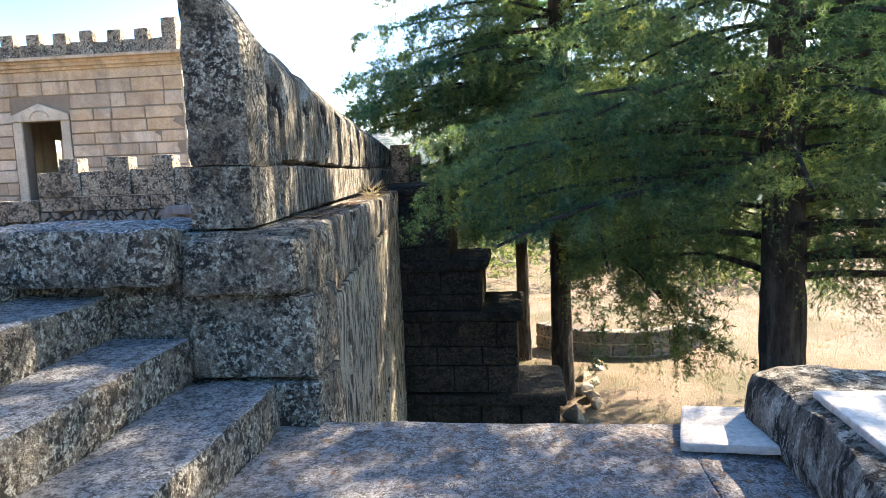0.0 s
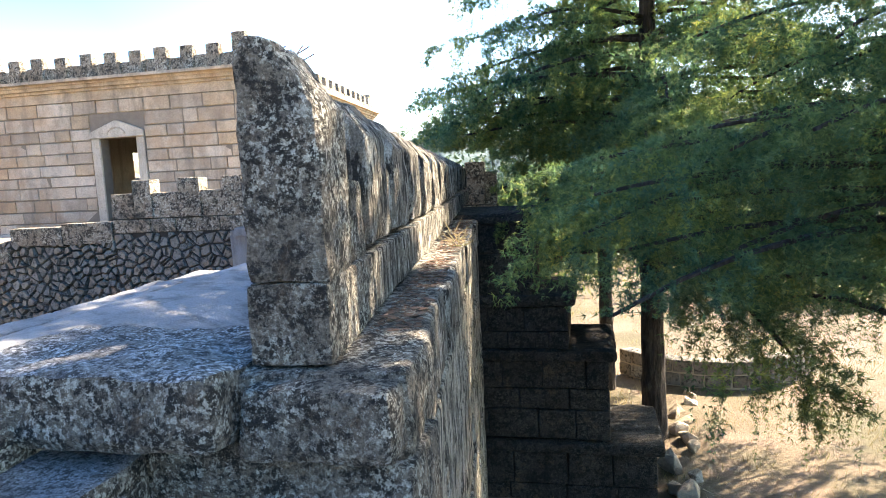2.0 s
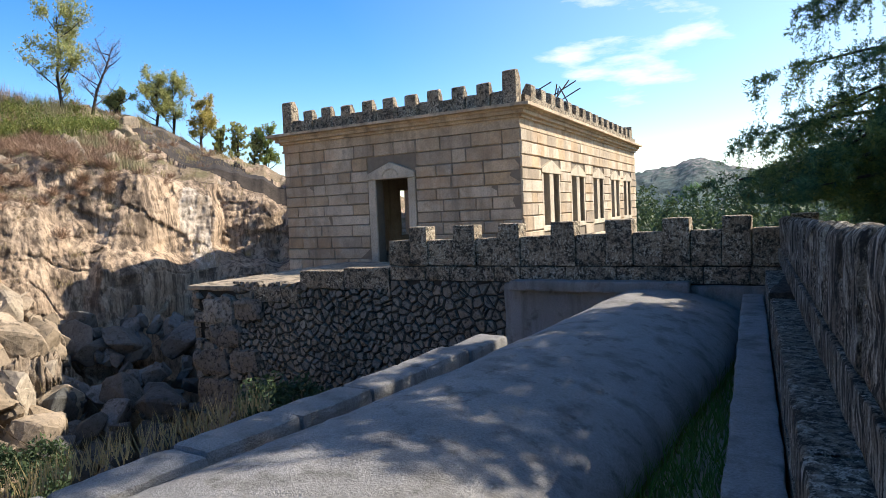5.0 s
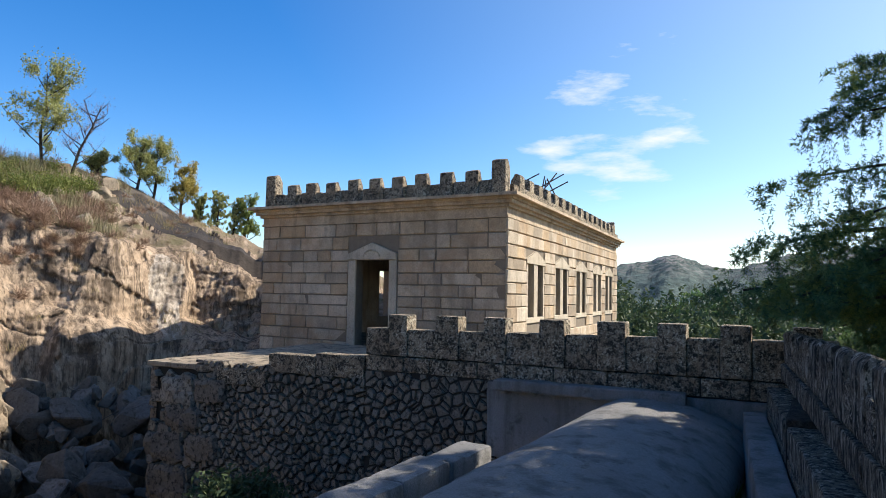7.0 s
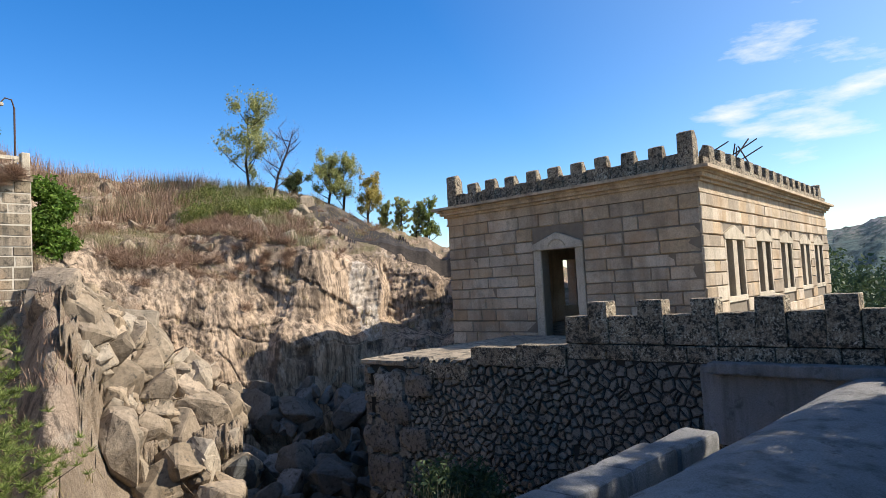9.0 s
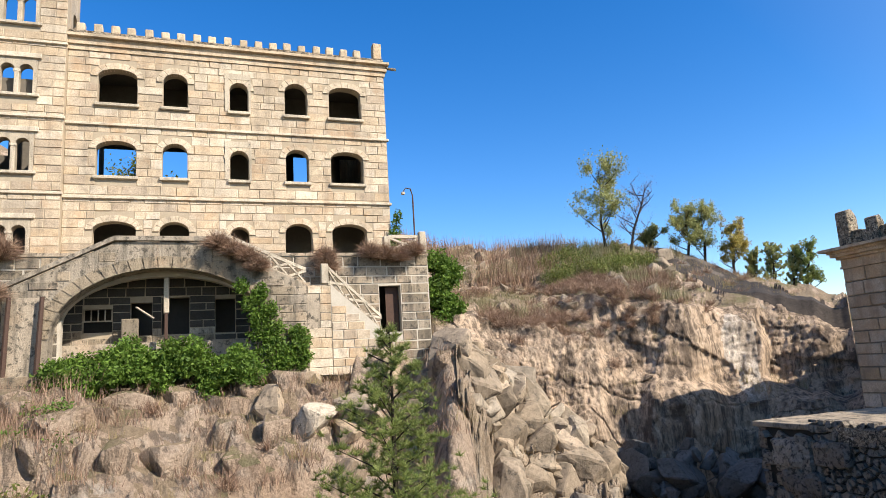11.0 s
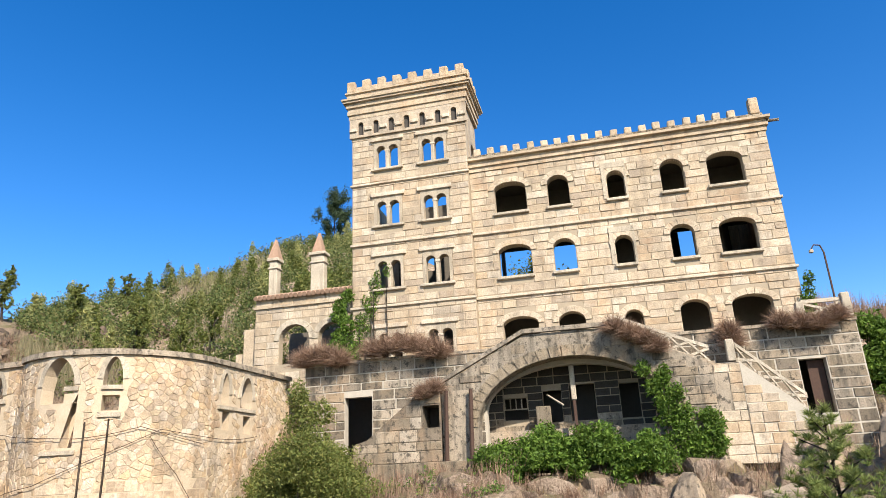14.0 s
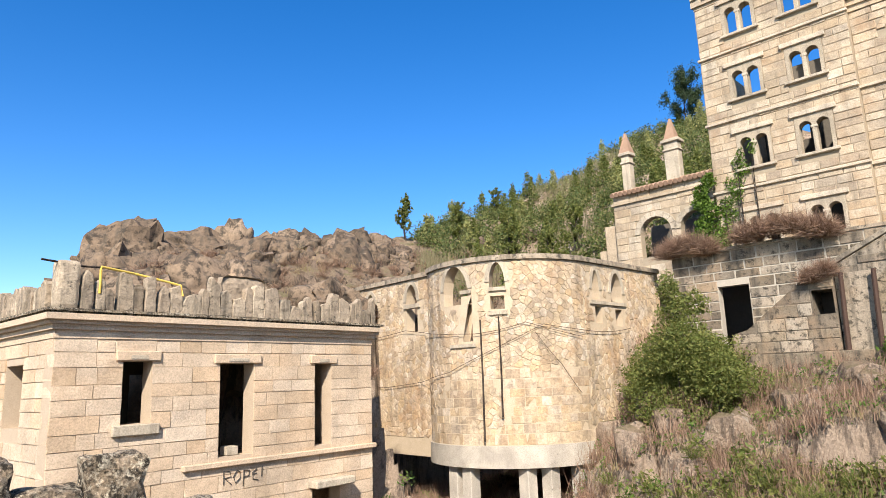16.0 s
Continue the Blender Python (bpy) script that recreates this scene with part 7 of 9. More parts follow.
def cedar(name, label, x, y, z0, top, crown_from, slope, seed, trunk=0.28, whorls=30, dense=1.0, tuft=0.1, keep=None, per=28, blade=0.013, extra=()):
    """A deodar: straight trunk, layered limbs with drooping ends, pads and hanging strands of needle tufts."""
    g = np.random.default_rng(seed)
    tree = thing(name, label, "cedar tree")
    bm = bmesh.new()
    h = top - z0
    tube(bm, [(x, y, z0 - 0.3), (x + 0.03, y, z0 + 0.5), (x - 0.04, y + 0.03, z0 + h * 0.4), (x, y, top)], [trunk * 1.3, trunk, trunk * 0.72, 0.03], 12)
    roughen(bm, 0.025, 5.0, 0.35, seed)
    part("trunk", bm, BARK, tree)
    limbs = bmesh.new()
    P, D, S = [], [], []
    for w in range(whorls):
        t = w / (whorls - 1)
        z = z0 + crown_from + (h - crown_from) * t ** 1.15
        for b in range(6 + (len(extra) if w == 0 else 0)):
            a = 2 * math.pi * (b / 6 + g.uniform(-0.07, 0.07)) + w * 1.1
            L = (slope * (top - z) + 0.25) * g.uniform(0.74, 1.02)
            zb = z + g.uniform(-0.15, 0.15)
            bend = g.uniform(-0.25, 0.25)
            rise, drop = g.uniform(0.08, 0.24), g.uniform(0.28, 0.42)
            if b >= 6:
                zb, a, L = extra[b - 6]
                a, bend, rise, drop = radians(a), 0.05, 0.16, 0.2
            pts = []
            for k in range(8):
                f = k / 7
                c, s = math.cos(a + bend * f), math.sin(a + bend * f)
                pts.append(np.array((x + c * L * f, y + s * L * f, zb + L * (rise * f - drop * f * f))))
            if keep:
                while len(pts) > 2 and not keep(pts[-1]):
                    pts.pop()
            arr = np.array(pts)
            L = float(np.linalg.norm(arr[-1] - arr[0]))
            if L < 0.35 or len(pts) < 6:
                continue
            d = (arr[-1] - arr[0]) / L
            tube(limbs, [Vector(p) for p in pts[:7]], [0.009 + 0.010 * L * (1 - k / 7.5) for k in range(len(pts[:7]))], 5)
            n = max(5, int(dense * (4 + 5.2 * L)))
            s = (0.10 + 0.90 * (np.arange(n) + g.uniform(0, 1, n)) / n) * (len(pts) - 1.001)
            i = s.astype(int)
            p = arr[i] + (arr[i + 1] - arr[i]) * (s - i)[:, None]
            turn = np.where(np.arange(n) % 2, 1, -1) * g.uniform(0.3, 1.25, n)
            dirn = np.stack([d[0] * np.cos(turn) - d[1] * np.sin(turn), d[0] * np.sin(turn) + d[1] * np.cos(turn), g.uniform(-0.45, 0.25, n)], 1)
            l2 = (0.22 + 0.24 * L * (1 - 0.7 * s / len(pts))) * g.uniform(0.6, 1.3, n)
            m = per
            f = g.uniform(0.12, 1.0, (n, m)) ** 0.8
            q = p[:, None] + dirn[:, None] * (l2[:, None] * f)[..., None]
            q[..., 2] -= 0.35 * l2[:, None] * f ** 2
            q += g.normal(size=q.shape) * np.array((0.07, 0.07, 0.026)) * (0.5 + 0.6 * l2[:, None, None])
            P.append(q.reshape(-1, 3))
            D.append(np.repeat(dirn, m, 0))
            S.append(np.ones(n * m))
            # strands that hang from the outer twigs, longest on the lowest limbs
            for _ in range(2 if t < 0.4 else 1):
                ends = p + dirn * (l2 * g.uniform(0.35, 1.0, n))[:, None]
                ends = ends[g.uniform(0, 1, n) < (0.8 if t < 0.4 else 0.15)]
                drop = g.uniform(0.15, 0.42 + 0.55 * max(0.0, 1 - t * 2.4), len(ends))
                u = np.linspace(0, 1, 20)
                st = np.repeat(ends[:, None], 20, 1)
                st[..., 2] -= 0.25 * l2.mean() * 0.5 + u[None] * drop[:, None]
                st += g.normal(size=st.shape) * 0.022
                P.append(st.reshape(-1, 3))
                D.append(np.tile((0.0, 0.0, -1.0), (len(ends) * 20, 1)))
                S.append(np.full(len(ends) * 20, 0.62))
    ob = part("branching", limbs, BARK, tree)
    ob["kind"] = "stuff"
    P, D, S = np.concatenate(P), np.concatenate(D), np.concatenate(S)[:, None]
    if keep:
        ok = keep(P.T)
        P, D, S = P[ok], D[ok], S[ok]
    n = len(P)
    blades_ = []
    for k in range(7):
        a = unit(n) * 0.9 + D * 0.75
        a /= np.linalg.norm(a, axis=1)[:, None]
        sd = np.cross(a, unit(n))
        sd /= np.linalg.norm(sd, axis=1)[:, None] + 1e-9
        blades_.append(P + sd * (blade * S))
        blades_.append(P + a * (tuft * S * VR.uniform(0.7, 1.5, (n, 1))))
    # the blades of a tuft share its root, so that a tuft has one tone
    v = np.stack([P, *blades_], 1).reshape(-1, 3)
    k = np.arange(n)[:, None] * 15
    tri = np.concatenate([k + (0, 1 + 2 * b, 2 + 2 * b) for b in range(7)], 0)
    quick_mesh("foliage", v, tri, NEEDLE_DARK, tree, "stuff")
    return tree


def clear_of_wall(p):
    """Branches stay clear of the parapet, the stairs and the way along the vault."""
    line = -0.8 - 0.13 * (p[1] - 3.7)
    limit = np.where(p[1] < 11, 3.1, 2.45)
    aside = (p[0] > line) | (p[2] > limit)
    low = ((p[1] < 6.8) & (p[2] < 2.9) & (p[0] < 1.9)) | ((p[1] < 6.8) & (p[2] < 0.95 + 0.35 * (6.8 - p[1])) & (p[0] < 5.0)) | ((p[0] < 0.9) & (p[1] < 17.5) & (p[2] < 0.7))
    return np.where(p[1] < 3.9, (p[2] > 3.4) | (p[0] > 5.0), aside & ~low)


cedar("cedar_tree", "tall dark cedar with layered drooping branches in the garden", 1.05, 16.3, -4.2, 14.3, 4.1, 0.46, 21, 0.27, 30, 1.2, 0.085, clear_of_wall, 34, 0.014, ((2.95, 181, 5.9), (2.6, 174, 5.4), (3.3, 195, 4.6), (3.8, 183, 5.0), (4.9, 180, 4.5), (5.9, 182, 3.7), (6.8, 184, 3.3), (2.75, 205, 4.8)))
cedar("cedar_tree", "broad cedar with a thick dark trunk close to the landing", 3.5, 9.1, -4.2, 11.5, 4.3, 0.46, 22, 0.33, 20, 1.05, 0.06, clear_of_wall, 40, 0.010, ((1.75, 192, 4.5), (2.1, 186, 4.4), (1.2, 196, 4.2), (1.5, 178, 4.0), (2.3, 200, 3.6)))
# added tree just outside the view, placed to shade landing and stairs
cedar("cedar_tree", "added cedar beside the landing, mostly unseen, for its shade", 8.0, 8.4, -4.2, 12.5, 5.2, 0.44, 25, 0.3, 18, 0.75, 0.09, lambda p: (p[0] > 4.2) | (p[2] > 4.5), 26, 0.016)
cedar("cedar_tree", "slim cedar behind the garden wall", 0.14, 19.6, -4.2, 9.5, 4.4, 0.34, 23, 0.2, 18, 0.9, 0.14, clear_of_wall, 18, 0.02)
cedar("cedar_tree", "cedar on the far side of the garden", 9.0, 15.9, -4.2, 14.0, 6.0, 0.42, 24, 0.28, 26, 1.0, 0.14, None, 20, 0.02)


def leafy_tree(name, label, x, y, z0, height, spread, seed, material, leaf=0.16, count=5200, lean=(0, 0), bare=False, trunk=0.12):
    g = random.Random(seed)
    tree = thing(name, label, "tree")
    limbs = bmesh.new()
    top = Vector((x + lean[0], y + lean[1], z0 + height))
    bm = bmesh.new()
    base = Vector((x, y, z0 - 0.3))
    tube(bm, [base, base.lerp(top, 0.4) + Vector((g.uniform(-0.2, 0.2), g.uniform(-0.2, 0.2), 0)), base.lerp(top, 0.75), top], [trunk, trunk * 0.75, trunk * 0.45, 0.02], 8)
    part("trunk", bm, BARK if not bare else DRESSED, tree)
    clumps = []
    for i in range(13):
        s = 0.2 + 0.75 * i / 12
        a = g.uniform(0, 2 * math.pi)
        p = base.lerp(top, s)
        L = spread * g.uniform(0.45, 1.0) * (1.15 - 0.6 * s)
        q = p + Vector((math.cos(a) * L, math.sin(a) * L, L * g.uniform(0.4, 1.1)))
        tube(limbs, [p, p.lerp(q, 0.55) + Vector((0, 0, -0.08)), q], [trunk * 0.4, trunk * 0.25, 0.012], 5)
        for k in range(5):
            s0 = p.lerp(q, g.uniform(0.35, 1.0))
            e = s0 + Vector((g.uniform(-0.5, 0.5), g.uniform(-0.5, 0.5), g.uniform(0.1, 0.7))) * max(spread, 1.4) * 0.62
            tube(limbs, [s0, e], [trunk * 0.13, 0.006], 4)
            clumps.append((e, spread * g.uniform(0.13, 0.26)))
            clumps.append((s0.lerp(e, 0.5), spread * g.uniform(0.1, 0.18)))
    ob = part("branching", limbs, BARK, tree)
    ob["kind"] = "stuff"
    per = max(20, count // len(clumps))
    pts = np.concatenate([blob_points(c, (r, r, r * 1.35), per, 0.0) for c, r in clumps])
    v, t = leaves(pts, leaf * 0.62)
    quick_mesh("crown", v, t, material, tree, "stuff")
    return tree


def polar(az, r):
    x, y = CENTRE[0] + r * math.cos(radians(az)), CENTRE[1] + r * math.sin(radians(az))
    return x, y, float(ground_height([x], [y])[0])


x, y, z = polar(150.5, 52)
leafy_tree("gum_tree", "thin gum tree with sparse olive crown on the quarry rim", x, y, z, 7.0, 2.8, 31, GUM, 0.14, 8000, (-0.6, 0.3))
leafy_tree("bare_tree", "leafless thin tree beside the gum tree", x + 0.9, y + 1.4, z, 4.6, 2.0, 32, DEAD, 0.05, 300, (1.6, 0.9))
for az, r, h, sp, mat, lab in ((144.2, 56, 3.5, 1.8, GUM, "slender gum tree on the rim"), (143.0, 56.5, 4.1, 1.9, GUM, "yellow-green gum tree on the rim"), (140.9, 56, 3.3, 1.6, GOLD, "young yellowing tree on the rim"), (146.9, 57, 1.5, 1.2, GUM, "small sapling on the rim"), (138.2, 58, 2.9, 0.8, GUM, "small sparse tree behind the pavilion"), (136.9, 60, 3.6, 0.8, GUM, "young thin tree behind the pavilion"), (135.8, 60, 4.4, 1.2, PINE, "taller young pine behind the pavilion"), (139.5, 58, 2.4, 0.7, GUM, "thin sapling behind the rocks")):
    x, y, z = polar(az, r)
    leafy_tree("rim_tree", lab, x, y, z, h, sp, int(az * 10), mat, 0.13, 6000, (0.2, 0.1))

# young pine in the ravine
x, y, _ = polar(169.6, 18)
pine = thing("young_pine", "young green pine rising from the ravine", "pine tree")
bm = bmesh.new()
tube(bm, [(x, y, -6.0), (x + 0.05, y, -1.5), (x, y + 0.05, 3.6)], [0.13, 0.09, 0.015], 8)
part("trunk", bm, BARK, pine)
g = random.Random(77)
limbs, tufts = bmesh.new(), []
for i in range(64):
    s = (i + 0.5) / 64
    z = -5.0 + 8.7 * s
    L = 2.9 * (1 - s) ** 0.8 * g.uniform(0.65, 1.1) + 0.12
    a = i * 2.4 + g.uniform(-0.3, 0.3)
    q = Vector((x + L * math.cos(a), y + L * math.sin(a), z + L * 0.55))
    tube(limbs, [(x, y, z), q], [0.03, 0.008], 5)
    for k in range(int(4 + 13 * L)):
        f = g.uniform(0.3, 1.05)
        e = Vector((x, y, z)).lerp(q, f) + Vector((g.uniform(-1, 1), g.uniform(-1, 1), g.uniform(-0.3, 0.9))) * 0.26 * L
        tufts.append((e.x, e.y, e.z))
tufts = np.repeat(np.array(tufts), 42, 0)
d = unit(len(tufts))
d[:, 2] = d[:, 2] * 0.7 + 0.5
sd = np.cross(d, unit(len(tufts)))
sd /= np.linalg.norm(sd, axis=1)[:, None]
L = VR.uniform(0.10, 0.25, (len(tufts), 1))
part("branching", limbs, BARK, pine)["kind"] = "stuff"
quick_mesh("foliage", np.stack([tufts - sd * 0.011, tufts + sd * 0.011, tufts + d * L], 1).reshape(-1, 3), np.arange(len(tufts) * 3).reshape(-1, 3), PINE, pine, "stuff")


def leafy_mass(name, label, clumps, material, leaf, density, category="bush", stems=True):
    """A bush or climber: leafy clumps, each a mesh of its own, over a few woody stems."""
    ob = thing(name, label, category)
    half = max(1, len(clumps) // 5)
    for i in range(0, len(clumps), half):
        pts = np.concatenate([blob_points(c, r, int(density * (r[0] * r[1] + r[0] * r[2] + r[1] * r[2])), 0.35) for c, r in clumps[i:i + half]])
        v, t = leaves(pts, leaf)
        quick_mesh("foliage", v, t, material, ob, "stuff")
    if stems:
        bm = bmesh.new()
        low = min(c[2] for c, r in clumps)
        for c, r in clumps[::2]:
            tube(bm, [(c[0], c[1], low - 0.4), (c[0] + 0.05, c[1], (low + c[2]) / 2), (c[0], c[1], c[2] + r[2] * 0.5)], [0.04, 0.03, 0.01], 5)
        part("stem", bm, BARK, ob)["kind"] = "stuff"
    return ob


H = lambda u, v, z: tuple(HOTEL((u, v, z)))
leafy_mass("ivy_bush", "bright green ivy heaped before the terrace arch", [(H(0.9 + i * 0.3, -5.4 - 0.5 * (i % 3 == 1) - 0.3 * math.sin(i * 1.9), 3.15 + 0.3 * math.sin(i * 0.9) + 0.2 * math.sin(i * 2.3) + (0.45 if 5 < i < 19 else 0) - 0.35 * (i % 3 == 1)), (0.75, 0.62, 0.62)) for i in range(26)], IVY, 0.085, 900, "ivy")
leafy_mass("ivy_curtain", "ivy climbing the pier of the arch", [(H(9.5 + 0.45 * math.sin(i * 2.3) - 0.08 * i, -4.75, 3.2 + i * 0.27), (0.3, 0.62 - 0.02 * i, 0.4)) for i in range(14)] + [(H(10.4 + 0.2 * (i % 2), -4.7, 3.2 + i * 0.35), (0.3, 0.5, 0.35)) for i in range(5)], IVY, 0.08, 900, "ivy")
leafy_mass("ivy_curtain", "ivy spilling down beside the terrace end", [(H(18.3 + 0.5 * math.sin(i * 1.7), -2.2, 5.2 + i * 0.5), (0.9, 0.9, 0.6)) for i in range(7)], IVY, 0.1, 700, "ivy")
leafy_mass("ivy_curtain", "ivy climbing the tower's foot", [(H(-7.7 + 0.3 * math.sin(i * 2.0), -0.6, 8.8 + i * 0.55), (0.3, 0.75 - 0.05 * i, 0.45)) for i in range(8)], IVY, 0.09, 900, "ivy")
leafy_mass("ivy_curtain", "thin creeper at the hotel's corner", [(H(16.2 + 0.1 * i, -0.15, 8.9 + i * 0.45), (0.15, 0.5 - 0.04 * i, 0.35)) for i in range(6)], IVY, 0.08, 700, "ivy")
leafy_mass("creeper", "pale creeper fanned over the tower wall", [(H(-7.2 + 0.13 * i + 0.3 * math.sin(i * 1.9), -0.45, 9.2 + 0.34 * i), (0.09, 0.55 - 0.02 * i, 0.5)) for i in range(15)], IVY, 0.07, 420, "creeper")
bx = polar(-150.5, 29.5)
leafy_mass("willow_bush", "dense olive bush between rounded ruin and terrace", [((bx[0] + (0.4 + 2.1 * ((i * 7) % 10) / 10) * math.cos(i * 2.4), bx[1] + (0.4 + 2.1 * ((i * 7) % 10) / 10) * math.sin(i * 2.4), -1.0 + 5.9 * ((i * 3) % 26) / 26 * (1 - 0.3 * ((i * 7) % 10) / 10)), (1.35, 1.35, 1.05)) for i in range(26)] + [((bx[0] + 0.5 * math.cos(i * 2), bx[1] + 0.6 * math.sin(i * 2), 5.0 + 0.4 * i), (0.7 - 0.08 * i, 0.7 - 0.08 * i, 0.6)) for i in range(4)], BUSH, 0.065, 900, "bush")


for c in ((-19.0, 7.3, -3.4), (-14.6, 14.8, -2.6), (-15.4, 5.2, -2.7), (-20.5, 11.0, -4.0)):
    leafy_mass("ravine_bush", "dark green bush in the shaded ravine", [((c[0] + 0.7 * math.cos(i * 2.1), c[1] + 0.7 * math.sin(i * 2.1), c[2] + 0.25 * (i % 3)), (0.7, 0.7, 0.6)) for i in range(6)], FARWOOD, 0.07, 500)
t = HOTEL((2.4, 15.0, 0))
leafy_tree("back_tree", "light green tree behind the hotel windows", t.x, t.y, 8.5, 9.5, 3.0, 91, BUSH, 0.2, 5000)


def dead_mass(name, label, clumps, count, category="dead bush"):
    ob = thing(name, label, category)
    sets = []
    for c, r in clumps:
        v, t = twig_ball((0, 0, 0), r, count, 0.45, 0.010, 0.85)
        v[:, 2] -= 0.2 * np.hypot(v[:, 0], v[:, 1]) ** 2 / r
        sets.append((v + np.array(c), t))
    v, t = gather(sets)
    quick_mesh("brushwood", v, t, DEAD, ob, "stuff")
    return ob


for lab, us in (("brown dead broom overhanging the terrace edge", [(-8.6, 8.4), (-7.9, 8.6), (-7.2, 8.5), (-6.6, 8.3)]), ("wide tuft of dead broom on the terrace edge", [(-4.8, 8.6), (-4.1, 8.7), (-3.4, 8.8), (-2.7, 8.7), (-2.0, 8.5), (-1.4, 8.3)]),
                ("dead broom hanging over the recess", [(-1.9, 6.2), (-1.4, 6.4)]), ("dead broom spilling over the stair rail", [(7.0, 8.5), (7.6, 8.2), (8.2, 7.9), (8.7, 7.5)]), ("withered tuft on the terrace wall", [(11.9, 8.1), (12.0, 7.6)]), ("withered tufts under the terrace edge", [(14.1, 8.3), (14.9, 8.2), (15.6, 8.1), (16.4, 8.4)])):
    dead_mass("dead_broom", lab, [(H(u, -3.75 if z > 8.0 and u < 6 else (-4.9 if u < 10 else -3.8), z), 1.0 if u < 6 and z > 8 else 0.8) for u, z in us], 2200)


for az, z, s in ((153.5, 4.6, 0.7), (155.5, 4.4, 0.9), (157.5, 4.3, 0.8), (154.5, 5.6, 0.7), (151.5, 6.2, 0.6), (158.8, 3.4, 0.6)):
    r = next(q for q in np.arange(24, 60, 0.2) if ground_height([CENTRE[0] + q * math.cos(radians(az))], [CENTRE[1] + q * math.sin(radians(az))])[0] > z)
    p = (CENTRE[0] + r * math.cos(radians(az)), CENTRE[1] + r * math.sin(radians(az)), z + 0.2)
    dead_mass("dead_bush", "brown withered bush rooted on the quarry ledge", [((p[0] + 0.6 * math.cos(k * 2.2), p[1] + 0.6 * math.sin(k * 2.2), p[2]), s) for k in range(3)], 260)
leafy_mass("broom_bush", "olive green broom spreading under the gum tree", [(tuple(np.array(polar(151.2 + 0.42 * i, 47.0 + 2.6 * math.sin(i * 1.9))) + (0, 0, 0.25)), (0.8, 0.8, 0.5 + 0.3 * (i % 3))) for i in range(0, 12, 2)], SCRUB, 0.06, 420)


def scatter(n, az, radius, seed):
    g = np.random.default_rng(seed)
    a, r = np.radians(g.uniform(az[0], az[1], n)), g.uniform(radius[0] ** 2, radius[1] ** 2, n) ** 0.5
    x, y = CENTRE[0] + r * np.cos(a), CENTRE[1] + r * np.sin(a)
    P = np.stack([x, y, ground_height(x, y)], 1)
    return (P[~on_slab(P)] if az[1] > 134 else P), g


# scrub on the hill behind tower and rounded ruin
P, g = scatter(2200, (-160, -129), (46, 96), 2)
sets, dry = [], []
for p in P:
    s = g.uniform(0.45, 1.35)
    if value_noise(p[None] * 0.09, 61)[0] + g.uniform(-0.25, 0.25) > -0.42:
        sets.append(leaves(blob_points(p + (0, 0, s * 0.5), (s, s, s * 0.8), int(120 * s), 0.25), 0.13))
    else:
        dry.append(blades(np.repeat(p[None], 60, 0) + g.normal(size=(60, 3)) * (0.8, 0.8, 0.1), g.uniform(0.5, 1.4, 60), 0.3, 0.022))
v, t = gather(sets)
tagged(quick_mesh("hill_scrub", v, t, SCRUB, None, "stuff"), "green broom and scrub over the hillside", "scrub")
v, t = gather(dry)
tagged(quick_mesh("hill_stalks", v, t, STALKS, None, "stuff"), "grey-green stalks of dry broom between the scrub", "dry broom")
P, g = scatter(90, (-158, -129), (46, 90), 3)
sets, gold = [], []
for i, p in enumerate(P):
    s = g.uniform(1.4, 2.9)
    (gold if i % 3 == 0 else sets).extend(leaves(blob_points(p + (0, 0, s * (0.35 + 0.2 * k)), (s * (0.42 - 0.07 * k), s * (0.42 - 0.07 * k), s * 0.25), 110, 0.1), 0.12) for k in range(5))
v, t = gather(sets)
tagged(quick_mesh("hill_saplings", v, t, BUSH, None, "stuff"), "light green saplings among the hillside scrub", "saplings")
v, t = gather(gold)
tagged(quick_mesh("yellow_saplings", v, t, GUM, None, "stuff"), "yellow-green birch saplings on the hillside", "saplings")
for az, r, h in ((-152.6, 82, 6.0), (-127.9, 62, 3.6), (-132.6, 64, 4.2), (-136.0, 74, 3.0), (-137.0, 56, 4.6), (-140.3, 54, 4.6), (-142.8, 56, 3.6)):
    x, y, z = polar(az, r)
    leafy_tree("hill_tree", "dark round-headed pine on the hilltop" if az == -152.6 else "young birch-like tree on the slope", x, y, z, h, h * (0.5 if az == -152.6 else 0.22), int(-az * 7), FARWOOD if az == -152.6 else BUSH, 0.16, 16000 if az == -152.6 else 4200, (0.1, 0.1), False, 0.1)
# dead broom and dry grass over the quarry bank
P, g = scatter(230, (156, 250), (19, 40), 6)
P = np.concatenate([P, scatter(190, (140, 166), (34, 62), 7)[0]])
keep = [p for p in P if ground_height([p[0]], [p[1]], False)[0] > -4.5 and not (-9.5 < (HX := (p[1] + 6.9)) < 18 and p[0] < -32)]
sets = [twig_ball(p, g.uniform(0.35, 0.9), 170, 0.5, 0.014) for p in keep]
v, t = gather(sets)
tagged(quick_mesh("bank_broom", v, t, DEAD, None, "stuff"), "brown dead broom over the rocky bank", "dead scrub")
P, g = scatter(420, (154, 172), (48, 60), 12)
P = P[value_noise(P * 0.35, 62) > -0.25]
v, t = gather([blades(np.repeat(p[None], 26, 0) + g.normal(size=(26, 3)) * (0.35, 0.35, 0.1), g.uniform(0.5, 1.7, 26), 0.25, 0.016) for p in P])
tagged(quick_mesh("rim_stalks", v, t, DEAD, None, "stuff"), "tall reddish dead stalks along the rim", "dead stalks")
P, g = scatter(1700, (137, 252), (20, 60), 8)
P = P[ground_height(P[:, 0], P[:, 1], False) > -4.8]
